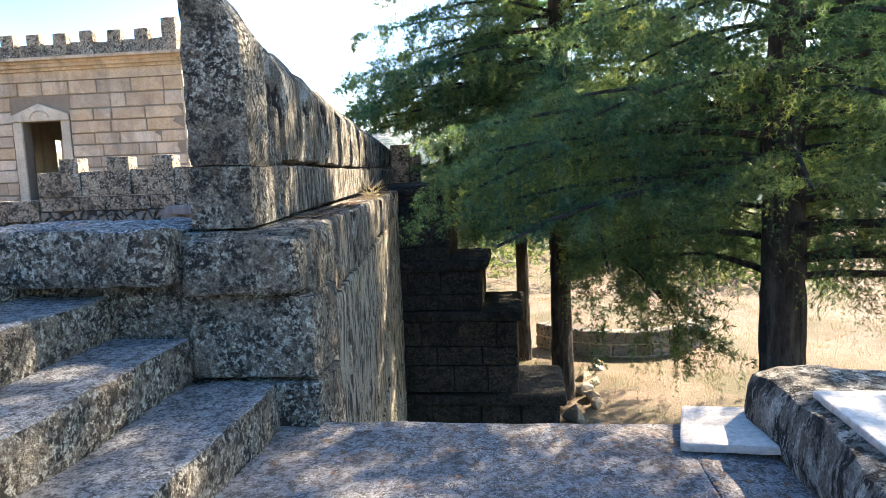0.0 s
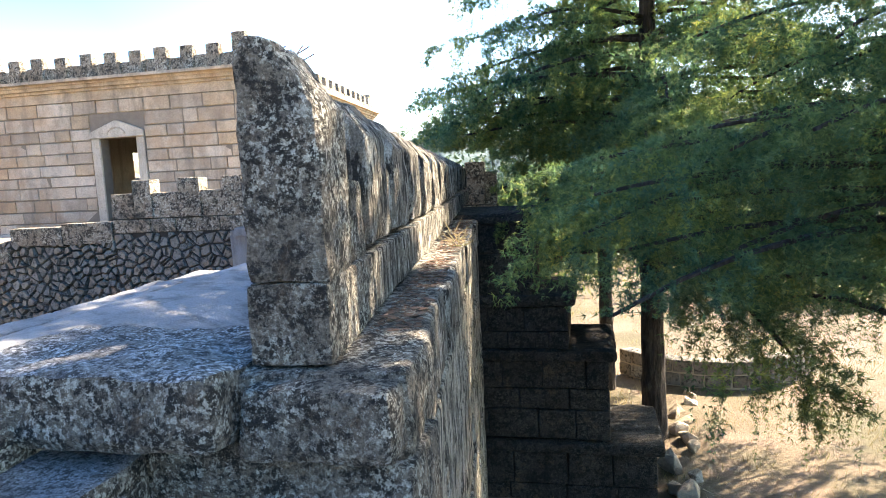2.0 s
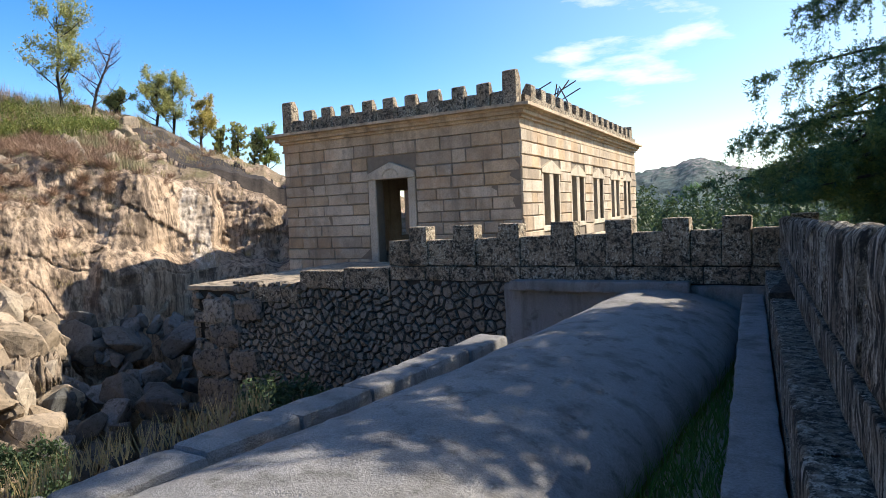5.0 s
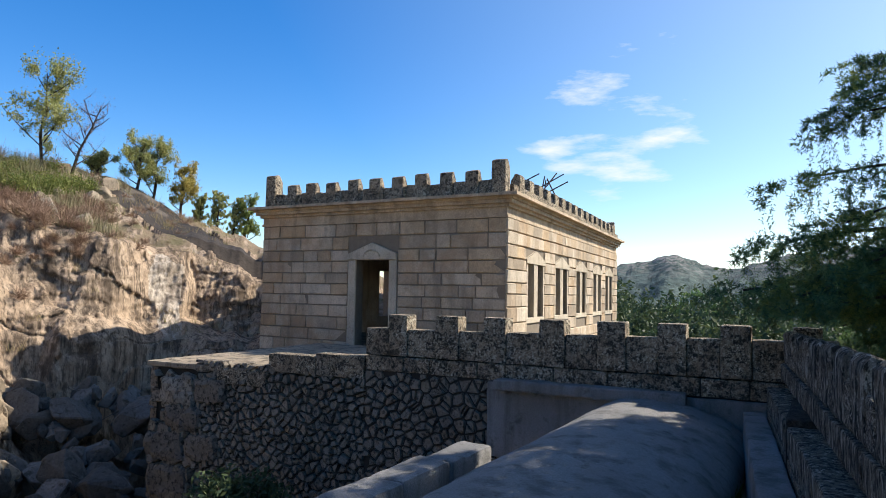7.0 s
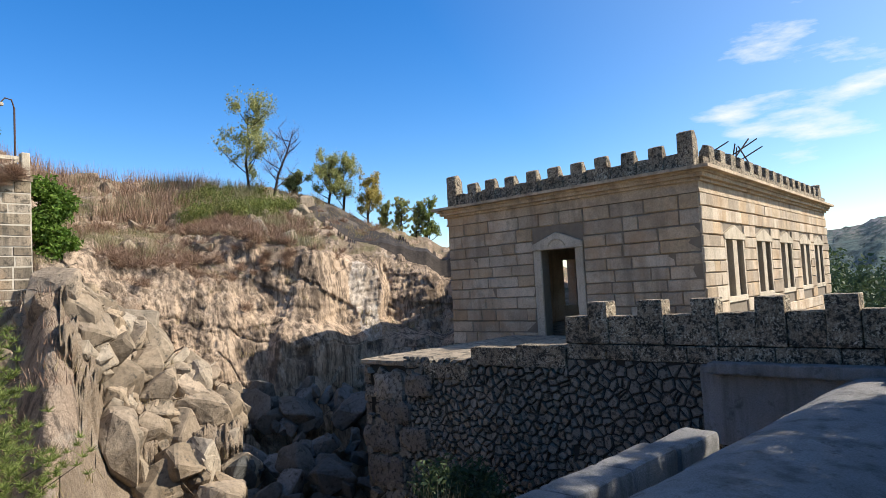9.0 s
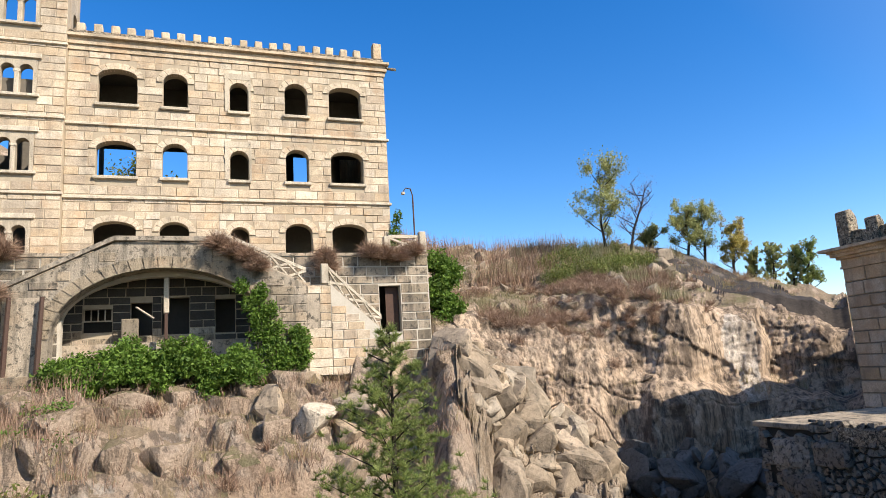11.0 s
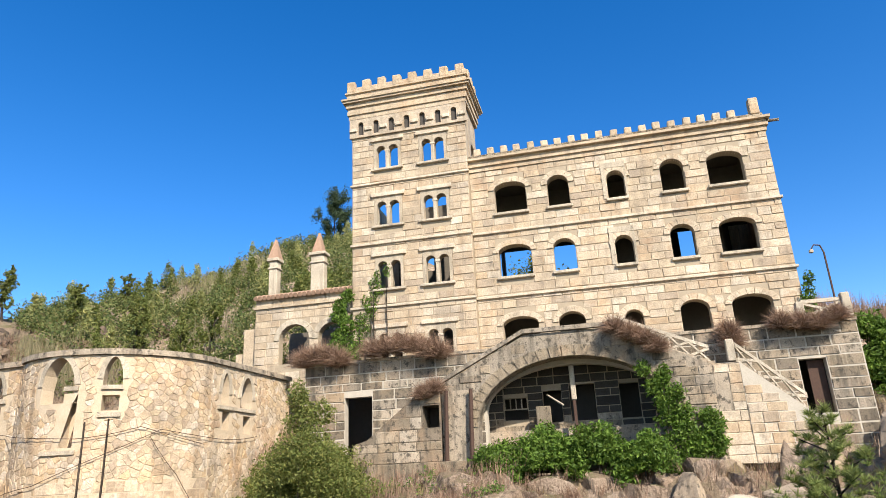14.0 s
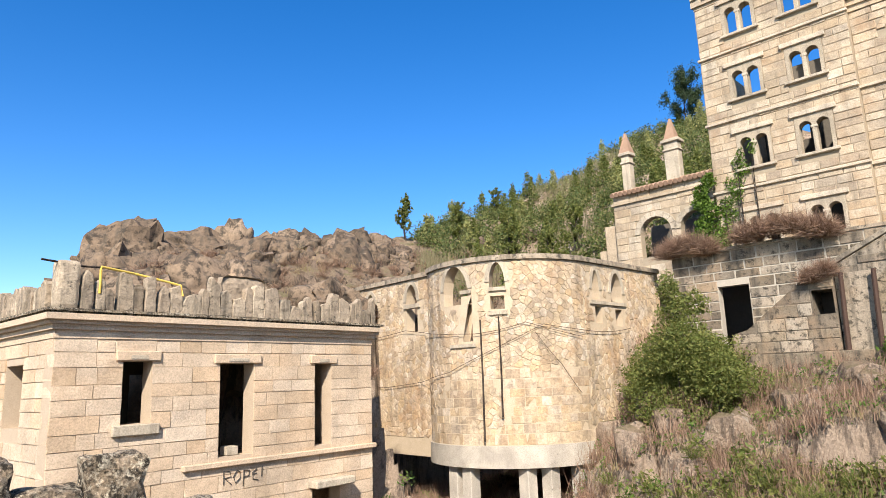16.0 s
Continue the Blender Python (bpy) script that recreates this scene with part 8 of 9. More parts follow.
v, t = gather([blades(np.repeat(p[None], 22, 0) + g.normal(size=(22, 3)) * (0.22, 0.22, 0.03), g.uniform(0.2, 0.6, 22), 0.5, 0.012) for p in P])
tagged(quick_mesh("dry_grass", v, t, STRAW, None, "stuff"), "dry straw-coloured grass tufts on the bank", "dry grass")
P, g = scatter(210, (147.0, 156.0), (43, 53), 9)
P = P[value_noise(P * 0.45, 65) > 0.05]
sets = []
for p in P:
    b = g.uniform(0.35, 0.95)
    sets.append(leaves(blob_points(p + (0, 0, b * 0.6), (b, b, b * 0.85), int(260 * b), 0.1), 0.075))
    sets.append(blades(np.repeat(p[None], 24, 0) + g.normal(size=(24, 3)) * (0.35, 0.35, 0.05), g.uniform(0.7, 1.5, 24), 0.4, 0.013))
v, t = gather(sets)
tagged(quick_mesh("green_broom", v, t, BUSH, None, "stuff"), "green broom along the quarry rim", "scrub")
P, g = scatter(200, (196, 216), (17, 26), 19)
v, t = gather([leaves(blob_points(p + (0, 0, 0.3), (0.6, 0.6, 0.5), 60, 0.2), 0.09) for p in P] + [twig_ball(p + g.normal(size=3) * (1, 1, 0), 0.7, 120, 0.5) for p in P[:120]])
tagged(quick_mesh("ravine_scrub", v, t, BUSH, None, "stuff"), "rank scrub at the ravine's foot", "scrub")
P, g = scatter(2600, (-166, -126), (20, 42), 41)
v, t = gather([blades(np.repeat(p[None], 26, 0) + g.normal(size=(26, 3)) * (0.3, 0.3, 0.03), g.uniform(0.25, 0.9, 26), 0.45, 0.014) for p in P])
tagged(quick_mesh("withered_grass", v, t, DEAD, None, "stuff"), "reddish withered grass and stalks over the slope", "dry grass")
P, g = scatter(900, (-166, -126), (20, 42), 42)
v, t = gather([leaves(blob_points(p + (0, 0, 0.15), (0.5, 0.5, 0.3), 40, 0.2), 0.07) for p in P])
tagged(quick_mesh("green_weeds", v, t, GRASS, None, "stuff"), "fresh green weeds among the withered grass", "weeds")
P, g = scatter(380, (164, 196), (20, 36), 43)
v, t = gather([blades(np.repeat(p[None], 26, 0) + g.normal(size=(26, 3)) * (0.3, 0.3, 0.03), g.uniform(0.2, 0.7, 26), 0.5, 0.014) for p in P])
tagged(quick_mesh("bank_stalks", v, t, DEAD, None, "stuff"), "brown dead stalks under the terrace", "dry grass")
P, g = scatter(620, (-140, -100), (32, 58), 44)
v, t = gather([twig_ball(p, g.uniform(0.4, 0.9), 170, 0.5, 0.014) for p in P])
tagged(quick_mesh("outcrop_brush", v, t, DEAD, None, "stuff"), "brown dead brush between the outcrop rocks", "dead scrub")
P, g = scatter(700, (147, 166), (37, 54), 45)
P = P[value_noise(P * 0.4, 64) > 0.1]
v, t = gather([blades(np.repeat(p[None], 24, 0) + g.normal(size=(24, 3)) * (0.25, 0.25, 0.03), g.uniform(0.2, 0.6, 24), 0.5, 0.012) for p in P])
tagged(quick_mesh("rim_grass", v, t, STALKS, None, "stuff"), "yellow-green grass over the quarry rim", "grass")
P, g = scatter(420, (146, 163.5), (35.6, 46), 51)
P = P[value_noise(P * 0.45, 66) > 0.12]
v, t = gather([twig_ball(p + (0, 0, 0.1), g.uniform(0.35, 0.85), 230, 0.5, 0.011) for p in P])
tagged(quick_mesh("shoulder_brush", v, t, DEAD, None, "stuff"), "brown dead brush over the quarry's shoulder", "dead scrub")
P, g = scatter(900, (145, 163.5), (37.5, 55), 52)
P = P[value_noise(P * 0.3, 63) > 0.05]
v, t = gather([blades(np.repeat(p[None], 30, 0) + g.normal(size=(30, 3)) * (0.3, 0.3, 0.05), g.uniform(0.35, 1.3, 30), 0.3, 0.014) for p in P])
tagged(quick_mesh("shoulder_stalks", v, t, STALKS, None, "stuff"), "yellow-green stalks of broom on the quarry rim", "dry broom")
# far woods and garden growth beyond the cedars
P, g = scatter(1300, (74, 110), (75, 330), 13)
sets = []
for p in P:
    b = g.uniform(2.0, 4.5)
    for k in range(3):
        w = b * (0.62 - 0.2 * k)
        sets.append(leaves(blob_points(p + (g.uniform(-0.3, 0.3), g.uniform(-0.3, 0.3), b * (0.6 + 0.65 * k)), (w, w, b * 0.55), 50, 0.3), 0.36))
v, t = gather(sets)
tagged(quick_mesh("far_woods", v, t, FARWOOD, None, "stuff"), "woods in the valley beyond the garden", "woods")
P, g = scatter(160, (62, 96), (30, 60), 14)
v, t = gather([leaves(blob_points(p + (0, 0, 0.9), (1.5, 1.5, 1.2), 140, 0.2), 0.16) for p in P])
tagged(quick_mesh("garden_shrubs", v, t, SCRUB, None, "stuff"), "sunlit yellow-green shrubs beyond the garden", "shrubs")
P, g = scatter(1300, (50, 92), (11, 40), 15)
v, t = gather([blades(np.repeat(p[None], 12, 0) + g.normal(size=(12, 3)) * (0.2, 0.2, 0.0), g.uniform(0.05, 0.22, 12), 0.6, 0.008) for p in P])
tagged(quick_mesh("garden_grass", v, t, STRAW, None, "stuff"), "sparse grass over the dry garden", "grass")
# gutter grass, kerb weeds, needle litter
pts = np.array([PARAPET((s, d, -0.5)) for s, d in zip(VR.uniform(3, 13.2, 2600), VR.uniform(1.1, 2.1, 2600))])
v, t = blades(pts, VR.uniform(0.12, 0.45, 2600), 0.5, 0.012)
tagged(quick_mesh("gutter_grass", v, t, GRASS, None, "stuff"), "lush green grass in the gutter", "grass")
pts = np.stack([VR.uniform(-8.9, -8.4, 700), VR.uniform(4.6, 8.5, 700), np.full(700, 0.12)], 1)
v, t = blades(pts, VR.uniform(0.08, 0.4, 700), 0.4, 0.007)
tagged(quick_mesh("kerb_weeds", v, t, STRAW, None, "stuff"), "dry weeds along the kerb", "dry weeds")
pts = np.array([PARAPET((s, d, 1.25 - 0.012 * s)) for s, d in zip(VR.uniform(0.6, 11, 2600), VR.uniform(-0.28, -0.03, 2600))])
v, t = leaves(pts, 0.03, 0.8)
tagged(quick_mesh("needle_litter", v, t, LITTER, None, "stuff"), "reddish fallen needles on the parapet ledge", "leaf litter")
pts = np.stack([VR.normal(0.3, 0.9, 1100), VR.normal(3.3, 0.25, 1100), np.full(1100, 0.16)], 1)
pts = pts[(pts[:, 1] < 3.6) & (pts[:, 0] > -1.2)]
v, t = leaves(pts, 0.018, 0.9)
tagged(quick_mesh("landing_litter", v, t, LITTER, None, "stuff"), "brown needles scattered on the landing", "leaf litter")
tuft = thing("dry_fern", "dry curled weed growing from the ledge", "weed")
c = PARAPET((4.6, -0.25, 1.2))
v, t = twig_ball(tuple(c), 0.32, 60, 0.3, 0.006)
quick_mesh("stems", v, t, STRAW, tuft)

# ---- boulders ----
BOULDERS = []
for k in range(9):
    gb = random.Random(40 + k)
    bm = bmesh.new()
    for i in range(15):
        d = Vector((gb.gauss(0, 1), gb.gauss(0, 1), gb.gauss(0, 1))).normalized()
        bm.verts.new(Vector((max(-0.75, min(0.75, d.x)), max(-0.75, min(0.75, d.y)), max(-0.7, min(0.7, d.z)))) * gb.uniform(0.85, 1.1))
    hull = bmesh.ops.convex_hull(bm, input=bm.verts)
    bmesh.ops.delete(bm, geom=[e for e in hull["geom_interior"] if isinstance(e, bmesh.types.BMVert)], context="VERTS")
    rounded(bm, 0.05, 1)
    roughen(bm, 0.05, 2.5, 0.5, k)
    me = bpy.data.meshes.new("boulder")
    bm.to_mesh(me)
    bm.free()
    me.materials.append(ROCKY)
    BOULDERS.append(me)


def bank_point(az, z, r0=17.0):
    """The place on the quarry bank at a bearing where the slope reaches a height."""
    r = np.arange(r0, 70, 0.1)
    x, y = CENTRE[0] + r * math.cos(radians(az)), CENTRE[1] + r * math.sin(radians(az))
    k = int(np.argmax(ground_height(x, y) > z))
    return float(x[k]), float(y[k])


# copies of the boulders in a darker tone, for the ravine's shade
SHADED_BOULDERS = []
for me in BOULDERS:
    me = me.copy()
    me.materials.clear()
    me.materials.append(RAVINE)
    SHADED_BOULDERS.append(me)


def boulder(x, y, z, s, seed, label, group, shapes=BOULDERS):
    g = random.Random(seed)
    ob = new("boulder", shapes[seed % 9])
    ob.matrix_basis = pose(x, y, z, g.uniform(0, 360), g.uniform(0, 360), g.uniform(0, 360)) @ Matrix.Diagonal((s * g.uniform(0.8, 1.25), s * g.uniform(0.7, 1.0), s * g.uniform(0.55, 0.9), 1))
    tagged(ob, label, "boulder", group)


bg = random.Random(9)
bg2 = random.Random(19)
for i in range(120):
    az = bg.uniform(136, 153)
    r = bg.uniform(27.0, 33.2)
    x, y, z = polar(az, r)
    boulder(x, y, max(z, -6.6 + 4.6 * max(0.0, (r - 27) / 6)) + bg.uniform(-0.5, 0.3), bg.choice((0.45, 0.6, 0.75, 0.95, 1.25)), i, "grey boulder heaped in the ravine, its colour darkened for the shade", "ravine boulders", SHADED_BOULDERS)
for i in range(100):
    az, r = (bg.uniform(166, 180), bg.uniform(21, 33)) if i % 3 == 0 else (bg.uniform(154.5, 165), bg.uniform(28.5, 33.5))
    x, y, z = polar(az, r)
    boulder(x, y, z - 0.05, bg.choice((0.45, 0.6, 0.8, 1.05, 1.4)), i + 3, "pale angular broken rock on the sunlit bank", "bank rocks")
heap = []
for i in range(190):
    low = i < 110
    az = bg.uniform(150.5, 163.5) if low else bg.uniform(145.5, 164)
    r = bg.uniform(27.5, 33.0) if low else bg.uniform(38.5, 54.0)
    x, y, z = polar(az, r)
    size = bg.choice((0.5, 0.65, 0.8, 1.0, 1.3, 1.7)) * (1.0 if low else 0.65)
    if not on_slab(np.array([[x, y, z]]))[0]:
        turn = pose(x, y, z - 0.12, bg.uniform(0, 360), bg.uniform(0, 360), bg.uniform(0, 360)) @ Matrix.Diagonal((size * bg.uniform(0.8, 1.25), size * bg.uniform(0.7, 1.0), size * bg.uniform(0.55, 0.9), 1))
        me = BOULDERS[i % 9]
        me.calc_loop_triangles()
        co, tri = np.empty(len(me.vertices) * 3, np.float32), np.empty(len(me.loop_triangles) * 3, np.int32)
        me.vertices.foreach_get("co", co)
        me.loop_triangles.foreach_get("vertices", tri)
        m3 = np.array(turn)
        heap.append((co.reshape(-1, 3) @ m3[:3, :3].T + m3[:3, 3], tri.reshape(-1, 3)))
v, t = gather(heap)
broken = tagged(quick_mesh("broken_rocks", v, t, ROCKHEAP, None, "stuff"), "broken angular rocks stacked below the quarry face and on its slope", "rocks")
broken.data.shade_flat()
ROUNDED = []
for k in range(7):
    gb = random.Random(140 + k)
    cuts = []
    for i in range(13):
        d = Vector((gb.gauss(0, 1), gb.gauss(0, 1), gb.gauss(0, 0.8))).normalized()
        cuts.append((d, gb.uniform(0.62, 0.95)))
    bm = bmesh.new()
    bmesh.ops.create_icosphere(bm, subdivisions=4, radius=1.0)
    for v in bm.verts:
        d = v.co.normalized()
        # a soft minimum over the cutting planes rounds the arrises
        near = sum((max(0.0, d.dot(n)) / h) ** 14 for n, h in cuts) ** (1 / 14)
        v.co = d / max(near, 0.7)
    co = np.array([v.co for v in bm.verts])
    push = 0.10 * fractured(co * 1.7 + k * 5, 80 + k) + 0.09 * fractured(co * (3.0, 3.0, 5.0) + k, 90 + k) + 0.05 * value_noise(co * 7 + k, 99)
    for v, a in zip(bm.verts, push):
        v.co *= 1 + a
    roughen(bm, 0.02, 5.0, 0, k)
    me = bpy.data.meshes.new("boulder")
    bm.to_mesh(me)
    bm.free()
    me.materials.append(TORGRANITE)
    ROUNDED.append(me)
heaped = []
for i in range(330):
    az, r = bg.uniform(-141, -100), bg.uniform(34, 56)
    x, y, z = polar(az, r)
    if -50 < x < -32 and -18 < y < 12:
        continue
    g2 = random.Random(i)
    size = bg.choice((0.45, 0.6, 0.8, 1.1, 1.5, 2.1)) * (1.0 if az > -128 else 0.6)
    at = pose(x, y, z - 0.3 * size, g2.uniform(-35, 35), g2.uniform(-35, 35), g2.uniform(0, 360)) @ Matrix.Diagonal((size * g2.uniform(0.8, 1.5), size * g2.uniform(0.7, 1.0), size * g2.uniform(0.6, 1.05), 1))
    if size > 1.4 and len(heaped) % 2 == 0:
        ob = new("boulder", ROUNDED[i % 7])
        ob.matrix_basis = at
        tagged(ob, "weathered granite boulder in the outcrop", "boulder", "outcrop boulders")
    heaped.append((ROUNDED[i % 7], at, size > 1.4 and len(heaped) % 2 == 0))
sets = []
for me, at, single in heaped:
    if not single:
        co = np.empty(len(me.vertices) * 3, np.float32)
        me.vertices.foreach_get("co", co)
        m3 = np.array(at)
        tri = np.empty(len(me.polygons) * 3, np.int32)
        me.polygons.foreach_get("vertices", tri)
        sets.append((co.reshape(-1, 3) @ m3[:3, :3].T + m3[:3, 3], tri.reshape(-1, 3)))
v, t = gather(sets)
rocks = tagged(quick_mesh("outcrop_rocks", v, t, TORHEAP, None, "stuff"), "heaped weathered granite rocks of the outcrop", "rocks")
for az, r, lift, size, k, lab in ((-105.6, 46, -0.7, (3.0, 2.2, 2.4), 1, "big rounded granite boulder crowning the outcrop"), (-114.8, 50, -0.9, (6.6, 4.0, 3.4), 2, "whale-backed granite dome on the outcrop"), (-110.2, 48, -0.8, (4.2, 3.0, 2.3), 4, "low rounded granite hump on the outcrop"), (-139.0, 66, 0.6, (1.7, 1.4, 1.5), 3, "pinkish boulder on the hill"), (-134.0, 62, 0.2, (2.2, 1.7, 1.5), 5, "boulder among the hillside scrub")):
    x, y, z = polar(az, r)
    ob = new("boulder", ROUNDED[k])
    ob.matrix_basis = pose(x, y, z + lift, 4, -6, az + 80) @ Matrix.Diagonal((*size, 1))
    tagged(ob, lab, "boulder", "outcrop boulders")
# ledges that jut from the quarry face, with shadowed cracks under them
LEDGES = []
LEDGES += [(160 + i * 1.2, 2.2 + 0.5 * math.sin(i * 2.1), 1.1, 0.6) for i in range(9)] + [(176 + i * 2.0, 1.6 + 0.5 * math.sin(i * 1.3), 1.2, 0.6) for i in range(20)] + [(177 + i * 2.0, 0.0 + 0.4 * math.sin(i * 2.3), 1.2, 0.7) for i in range(20)]
QUARRY = []
for me in BOULDERS[:4]:
    me = me.copy()
    me.materials.clear()
    me.materials.append(GROUND)
    QUARRY.append(me)
BLACK = []
for me in BOULDERS[4:8]:
    me = me.copy()
    me.materials.clear()
    me.materials.append(BLACKROCK)
    BLACK.append(me)
for i, (az, z, s, h) in enumerate(LEDGES):
    x, y = bank_point(az, z)
    ob = new("rock_ledge", QUARRY[i % 4])
    ob.matrix_basis = pose(x + 0.75 * math.cos(radians(az)), y + 0.75 * math.sin(radians(az)), z + 0.1, bg2.uniform(-14, 14), bg2.uniform(-14, 14), az + 90 + bg2.uniform(-25, 25)) @ Matrix.Diagonal((s * bg2.uniform(0.7, 1.3), s * bg2.uniform(0.7, 0.9), h * bg2.uniform(1.4, 2.2), 1))
    tagged(ob, "jutting granite ledge on the quarry face", "rock", "quarry ledges")
# dark slabs of rock lying down the quarry rim
for az, r, s in ((146.6, 54, 2.3), (144.6, 53, 3.0), (142.4, 52, 3.0), (140.9, 50, 1.6)):
    x, y, z = polar(az, r)
    ob = new("rock_slab", BLACK[int(az) % 4])
    hx, hy = [(ground_height([x + dx], [y + dy], False)[0] - ground_height([x - dx], [y - dy], False)[0]) / 2 for dx, dy in ((1, 0), (0, 1))]
    tilt = Vector((0, 0, 1)).rotation_difference(Vector((-hx, -hy, 1)).normalized()).to_matrix().to_4x4()
    ob.matrix_basis = Matrix.Translation((x, y, z - 0.22)) @ tilt @ pose(0, 0, 0, 0, 0, az + 100) @ Matrix.Diagonal((s * 1.35, s * 0.95, 0.55, 1))
    tagged(ob, "dark sloping rock slab on the quarry rim", "rock", "rim slabs")

# ---- garden wall and stepped pier by the cedars ----
gw = thing("garden_wall", "low curved garden wall of rough stones", "garden wall")
gm = lambda v: Vector((3.1 + (3.2 - v[1]) * math.sin(v[0] / 3.2), 22.8 - (3.2 - v[1]) * math.cos(v[0] / 3.2), v[2]))
bm = bmesh.new()
for k in range(16):
    a, b = -3.0 + k * 0.4, -2.6 + k * 0.4
    vs = [bm.verts.new(gm((u, d, z))) for z in (-4.6, -3.45) for d in (0.05, 0.5) for u in (a, b)]
    for f in ((0, 1, 3, 2), (4, 6, 7, 5), (0, 4, 5, 1), (2, 3, 7, 6)):
        bm.faces.new([vs[i] for i in f])
part("core", bm, MORTAR, gw)
for r in course_rects(-3.0, 3.4, -4.5, -3.4, 0.36, (0.4, 0.75), [], rng, 0.03):
    mid = (r[0] + r[1]) / 2
    bm = worn_block((r[0], 0.0, r[2]), (r[1], 0.4, r[3]), gm, 0.05, 0.03, 0.3, mid)
    part("stone", bm, RUBBLE, gw)
pier = thing("stepped_pier", "dark stepped granite buttress below the parapet", "buttress")
crng = random.Random(31)
for i, (x0, x1, z0, z1) in enumerate(((-3.2, -1.3, -0.46, 1.02), (-3.2, -0.68, -1.26, -0.48), (-3.2, 0.02, -2.94, -1.48), (-3.2, 0.82, -4.4, -3.2))):
    tier = part("tier", box((x0, 13.06, z0), (x1 - 0.06, 15.0, z1)), GAP, pier)
    for r in course_rects(x0, x1, z0, z1, 0.5, (0.55, 1.1), [], crng, 0.016):
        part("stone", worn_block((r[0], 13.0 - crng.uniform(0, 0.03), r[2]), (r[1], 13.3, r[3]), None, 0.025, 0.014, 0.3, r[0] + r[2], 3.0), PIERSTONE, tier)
        if r[1] > x1 - 0.02:
            for k in range(2):
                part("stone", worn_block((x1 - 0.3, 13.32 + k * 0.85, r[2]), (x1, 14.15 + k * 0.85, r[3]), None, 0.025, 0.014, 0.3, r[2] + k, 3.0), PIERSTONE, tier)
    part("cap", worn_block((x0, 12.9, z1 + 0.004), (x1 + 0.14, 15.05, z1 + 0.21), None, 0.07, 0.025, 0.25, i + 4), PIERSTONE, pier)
for i in range(14):
    boulder(1.25 + 0.06 * i + bg.uniform(-0.25, 0.35), 13.4 + i * 0.45, -4.15, bg.uniform(0.2, 0.42), i, "edging stone along the garden path", "path stones")

# ---- coursed blocks of the walls ----
prng = random.Random(17)
rects = course_rects(0, 16.3, 6.0, 19.5, 0.43, (0.5, 1.25), MAIN, prng)
near = [r for r in rects if 4.0 < r[0] < 12.4 and r[2] > 12.0][:300]
lay_pieces(near, 0.0, 0.12, HOTEL, ASHLAR_ONE, hotel_wall, prng)
chosen = set(near)
lay_joined([r for r in rects if r not in chosen], 0.0, 0.12, HOTEL, ASHLAR, hotel, prng)
rects = course_rects(T0, T1, 6.0, 22.62, 0.43, (0.5, 1.2), TWINS, prng)
near = [r for r in rects if r[2] > 14][:240]
lay_pieces(near, TV, 0.12, HOTEL, ASHLAR_ONE, tower_wall, prng)
chosen = set(near)
lay_joined([r for r in rects if r not in chosen], TV, 0.12, HOTEL, ASHLAR, hotel, prng)
rects = course_rects(-8.6, 17.2, 2.2, 8.3, 0.46, (0.6, 1.3), TW + [Opening(4.85, 8.4, 2.0, 7.5, 2.0)], prng, 0.03)
lay_joined(rects, -3.4, 0.12, HOTEL, DIRTY, terrace, prng)
lay_joined(course_rects(-5.4, -1.12, 3.3, 4.2, 0.45, (0.8, 1.3), [], prng) + course_rects(-4.3, -1.12, 4.2, 4.75, 0.5, (0.8, 1.3), [Opening(-1.57, 0.9, 4.75, 5.85)], prng) + course_rects(-3.5, -2.05, 4.75, 5.3, 0.5, (0.6, 1.0), [], prng) + course_rects(-2.8, -2.05, 5.3, 5.85, 0.5, (0.5, 1.0), [], prng) + course_rects(-2.1, -1.12, 5.86, 6.55, 0.35, (0.5, 1.0), [], prng), -4.93, 0.1, HOTEL, DIRTY, terrace, prng)
def under_coping(r):
    return all(z < min(8.72, 6.72 + (u + 1.1) * 0.5, 6.72 + (10.9 - u) * 0.5) for u, z in ((r[0], r[3]), (r[1], r[3])))


lay_joined([r for r in course_rects(-1.08, 10.88, 2.6, 8.75, 0.4, (0.5, 1.1), [Opening(4.85, 9.75, 2.0, 8.16, 3.2)], prng, 0.025) if under_coping(r)], -4.485, 0.1, HOTEL, DIRTY, terrace, prng)
inner = course_rects(0.3, 9.4, 2.4, 8.28, 0.4, (0.5, 1.1), INNER, prng, 0.025)
# stones high up and to the right are near black for the arch's shadow
lay_joined([r for r in inner if r[2] > 4.9 or r[0] > 6.5], -2.03, 0.1, HOTEL, ARCH_SHADE, terrace, prng)
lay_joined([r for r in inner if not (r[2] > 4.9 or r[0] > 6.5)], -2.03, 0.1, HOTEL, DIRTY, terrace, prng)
lay_joined([r for r in course_rects(12.01, 14.7, 2.6, 6.7, 0.42, (0.5, 0.9), [], prng) if r[3] < 6.72 - (r[1] - 12.0) * 0.91], -4.48, 0.1, HOTEL, ASHLAR, terrace, prng)
lay_joined(course_rects(10.92, 12.0, 2.6, 6.7, 0.42, (0.5, 0.9), [Opening(11.2, 0.55, 5.05, 6.15)], prng), -4.48, 0.1, HOTEL, ASHLAR, terrace, prng)
lay_joined(course_rects(-13.5, -7.25, 7.0, 13.2, 0.43, (0.5, 1.1), AR, prng), 0.0, 0.12, HOTEL, ASHLAR, wing, prng)
lay_pieces(course_rects(-12.7, 0, -0.6, 5.7, 0.52, (0.65, 1.9), [PDOOR, Opening(PDOOR.c, 2.6, 4.05, 4.75)], prng, 0.026), -0.06, 0.14, PAVILION, PAV_ONE, pav_front, prng)
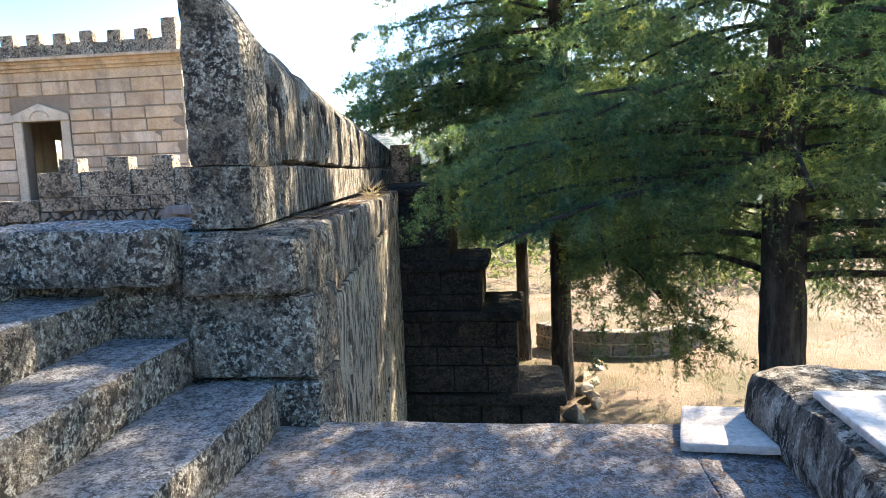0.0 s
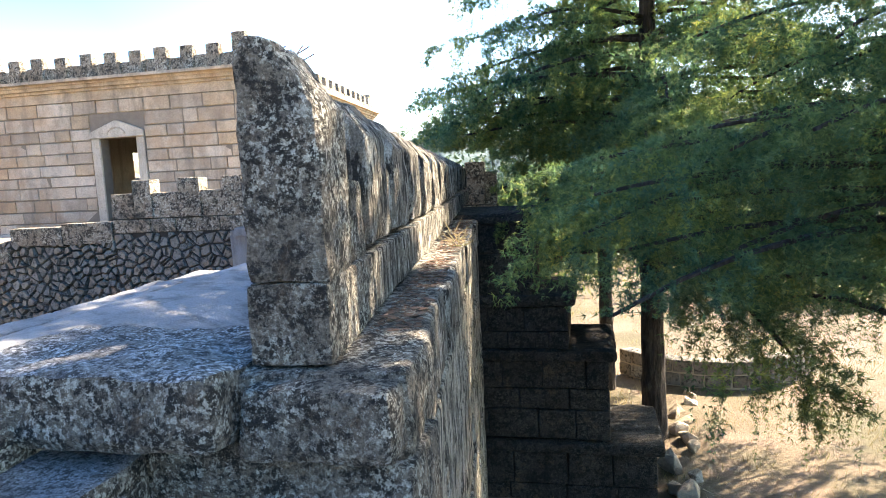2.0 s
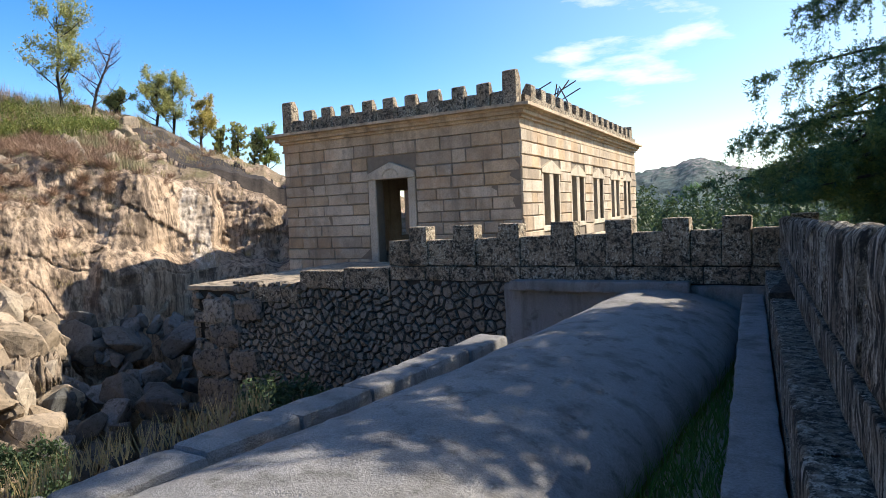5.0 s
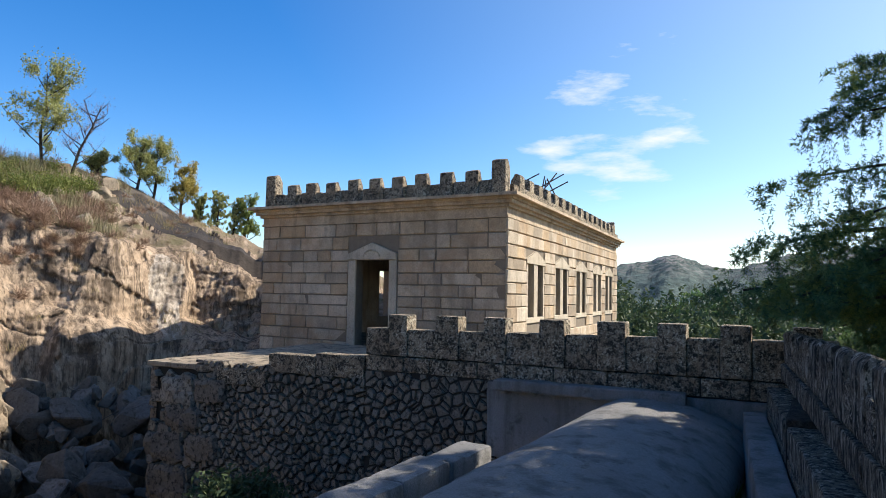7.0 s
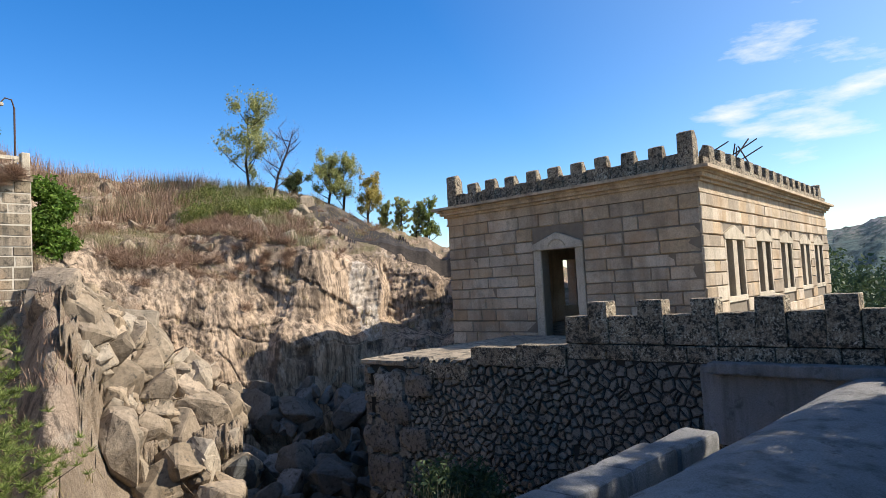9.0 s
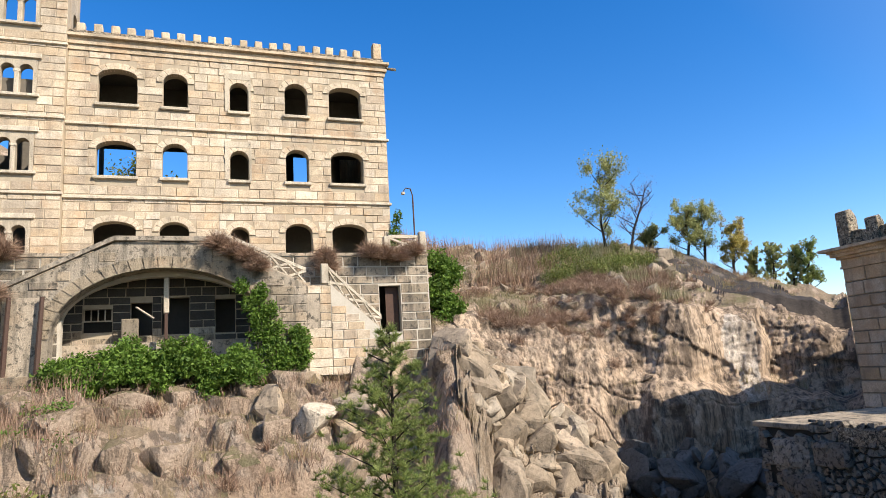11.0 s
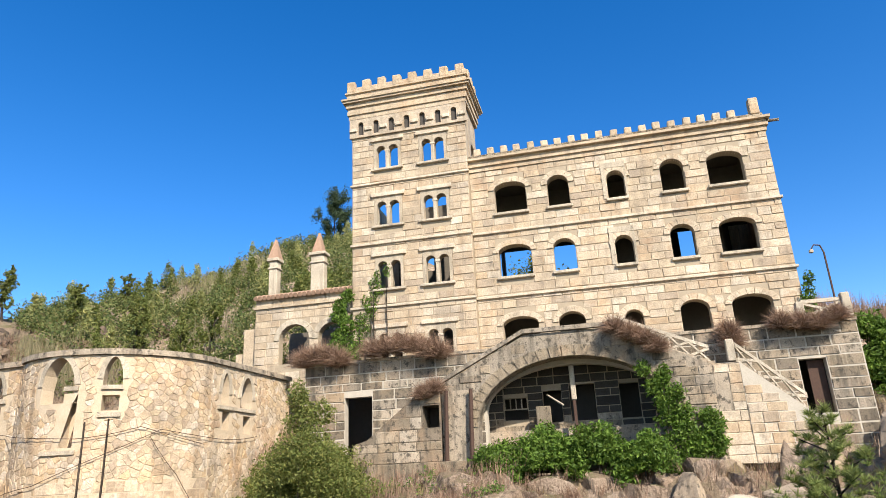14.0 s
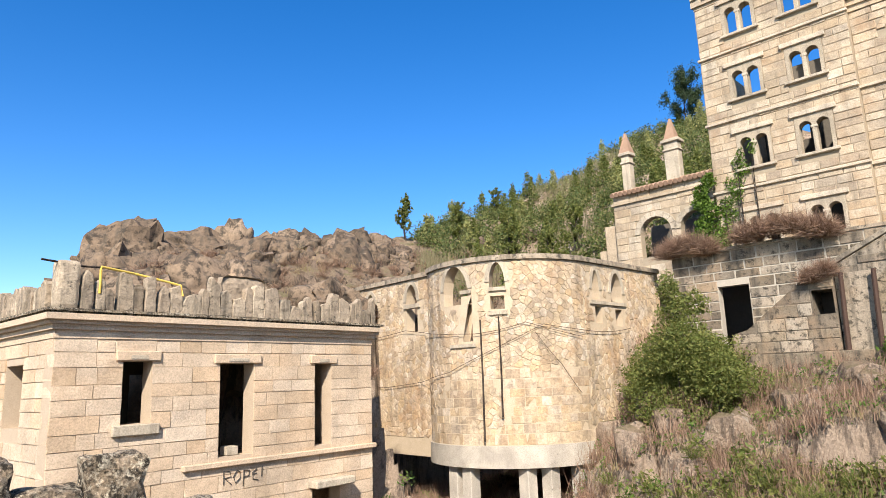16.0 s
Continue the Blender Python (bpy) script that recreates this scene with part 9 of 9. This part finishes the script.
lay_pieces(course_rects(0.0, PL, -0.6, 5.7, 0.52, (0.5, 1.4), [Opening(o.c, o.w + 0.42, 1.5, 4.02) for o in PWIN] + [Opening(o.c, o.w + 0.62, 4.02, 4.35) for o in PWIN], prng, 0.026), -0.05, 0.14, pav_side, PAV_ONE, pav_flank, prng)
rects = course_rects(0, 11.05, -1.2, 4.1, 0.40, (0.45, 1.3), AOP, prng, 0.006)
lay_pieces(rects[:300], 0.0, 0.12, ANNEXE, ANN_ONE, ann_front, prng, uneven=0.005, close=8)
lay_joined(rects[300:] + course_rects(0, 11.05, -4.4, -1.2, 0.4, (0.6, 1.2), AOP, prng), 0.0, 0.12, ANNEXE, ANN, ann, prng, uneven=0.005, close=8)
lay_joined(course_rects(0, 7.98, -4.4, 4.1, 0.4, (0.5, 1.2), SOP, prng), 0.0, 0.12, ann_side, ANN, ann, prng, uneven=0.005, close=8)
lay_joined([r for r in course_rects(LEFT + 0.02, RU, -0.08, 3.4, 0.4, (0.35, 0.75), [], prng, 0.02) if noise.noise(Vector((r[0] * 0.5, r[2] * 0.6, 2.0))) + (2.6 - r[2]) * 0.25 > 0], 0.0, 0.1, round_wall, FIELD, house, prng, uneven=0.006, close=8)
low = lambda p: LEFT < sum(q[0] for q in p) / len(p) < RU and sum(q[1] for q in p) / len(p) < 3.3 and noise.noise(Vector((sum(q[0] for q in p) / len(p) * 0.5, sum(q[1] for q in p) / len(p) * 0.6, 2.0))) + (2.6 - sum(q[1] for q in p) / len(p)) * 0.25 > 0
lay_cells([p for p in cells(0.0, LEFT, 0.0, 7.74, 0.36, 0.22, prng, 0.014, 0.47) + cells(LEFT + 0.02, RU, -0.08, 7.74, 0.36, 0.22, prng, 0.014, 0.47) + cells(RU, U_END, -0.8, 7.74, 0.36, 0.22, prng, 0.014, 0.47) if not low(p)], 0.0, 0.12, round_wall, FIELD, house, prng, [arch_outline(o.c, o.w + 0.3, o.z0 - 0.1, o.z1 + 0.15, o.rise, 6, o.pointed) for o in ROP], bulge=0.022)
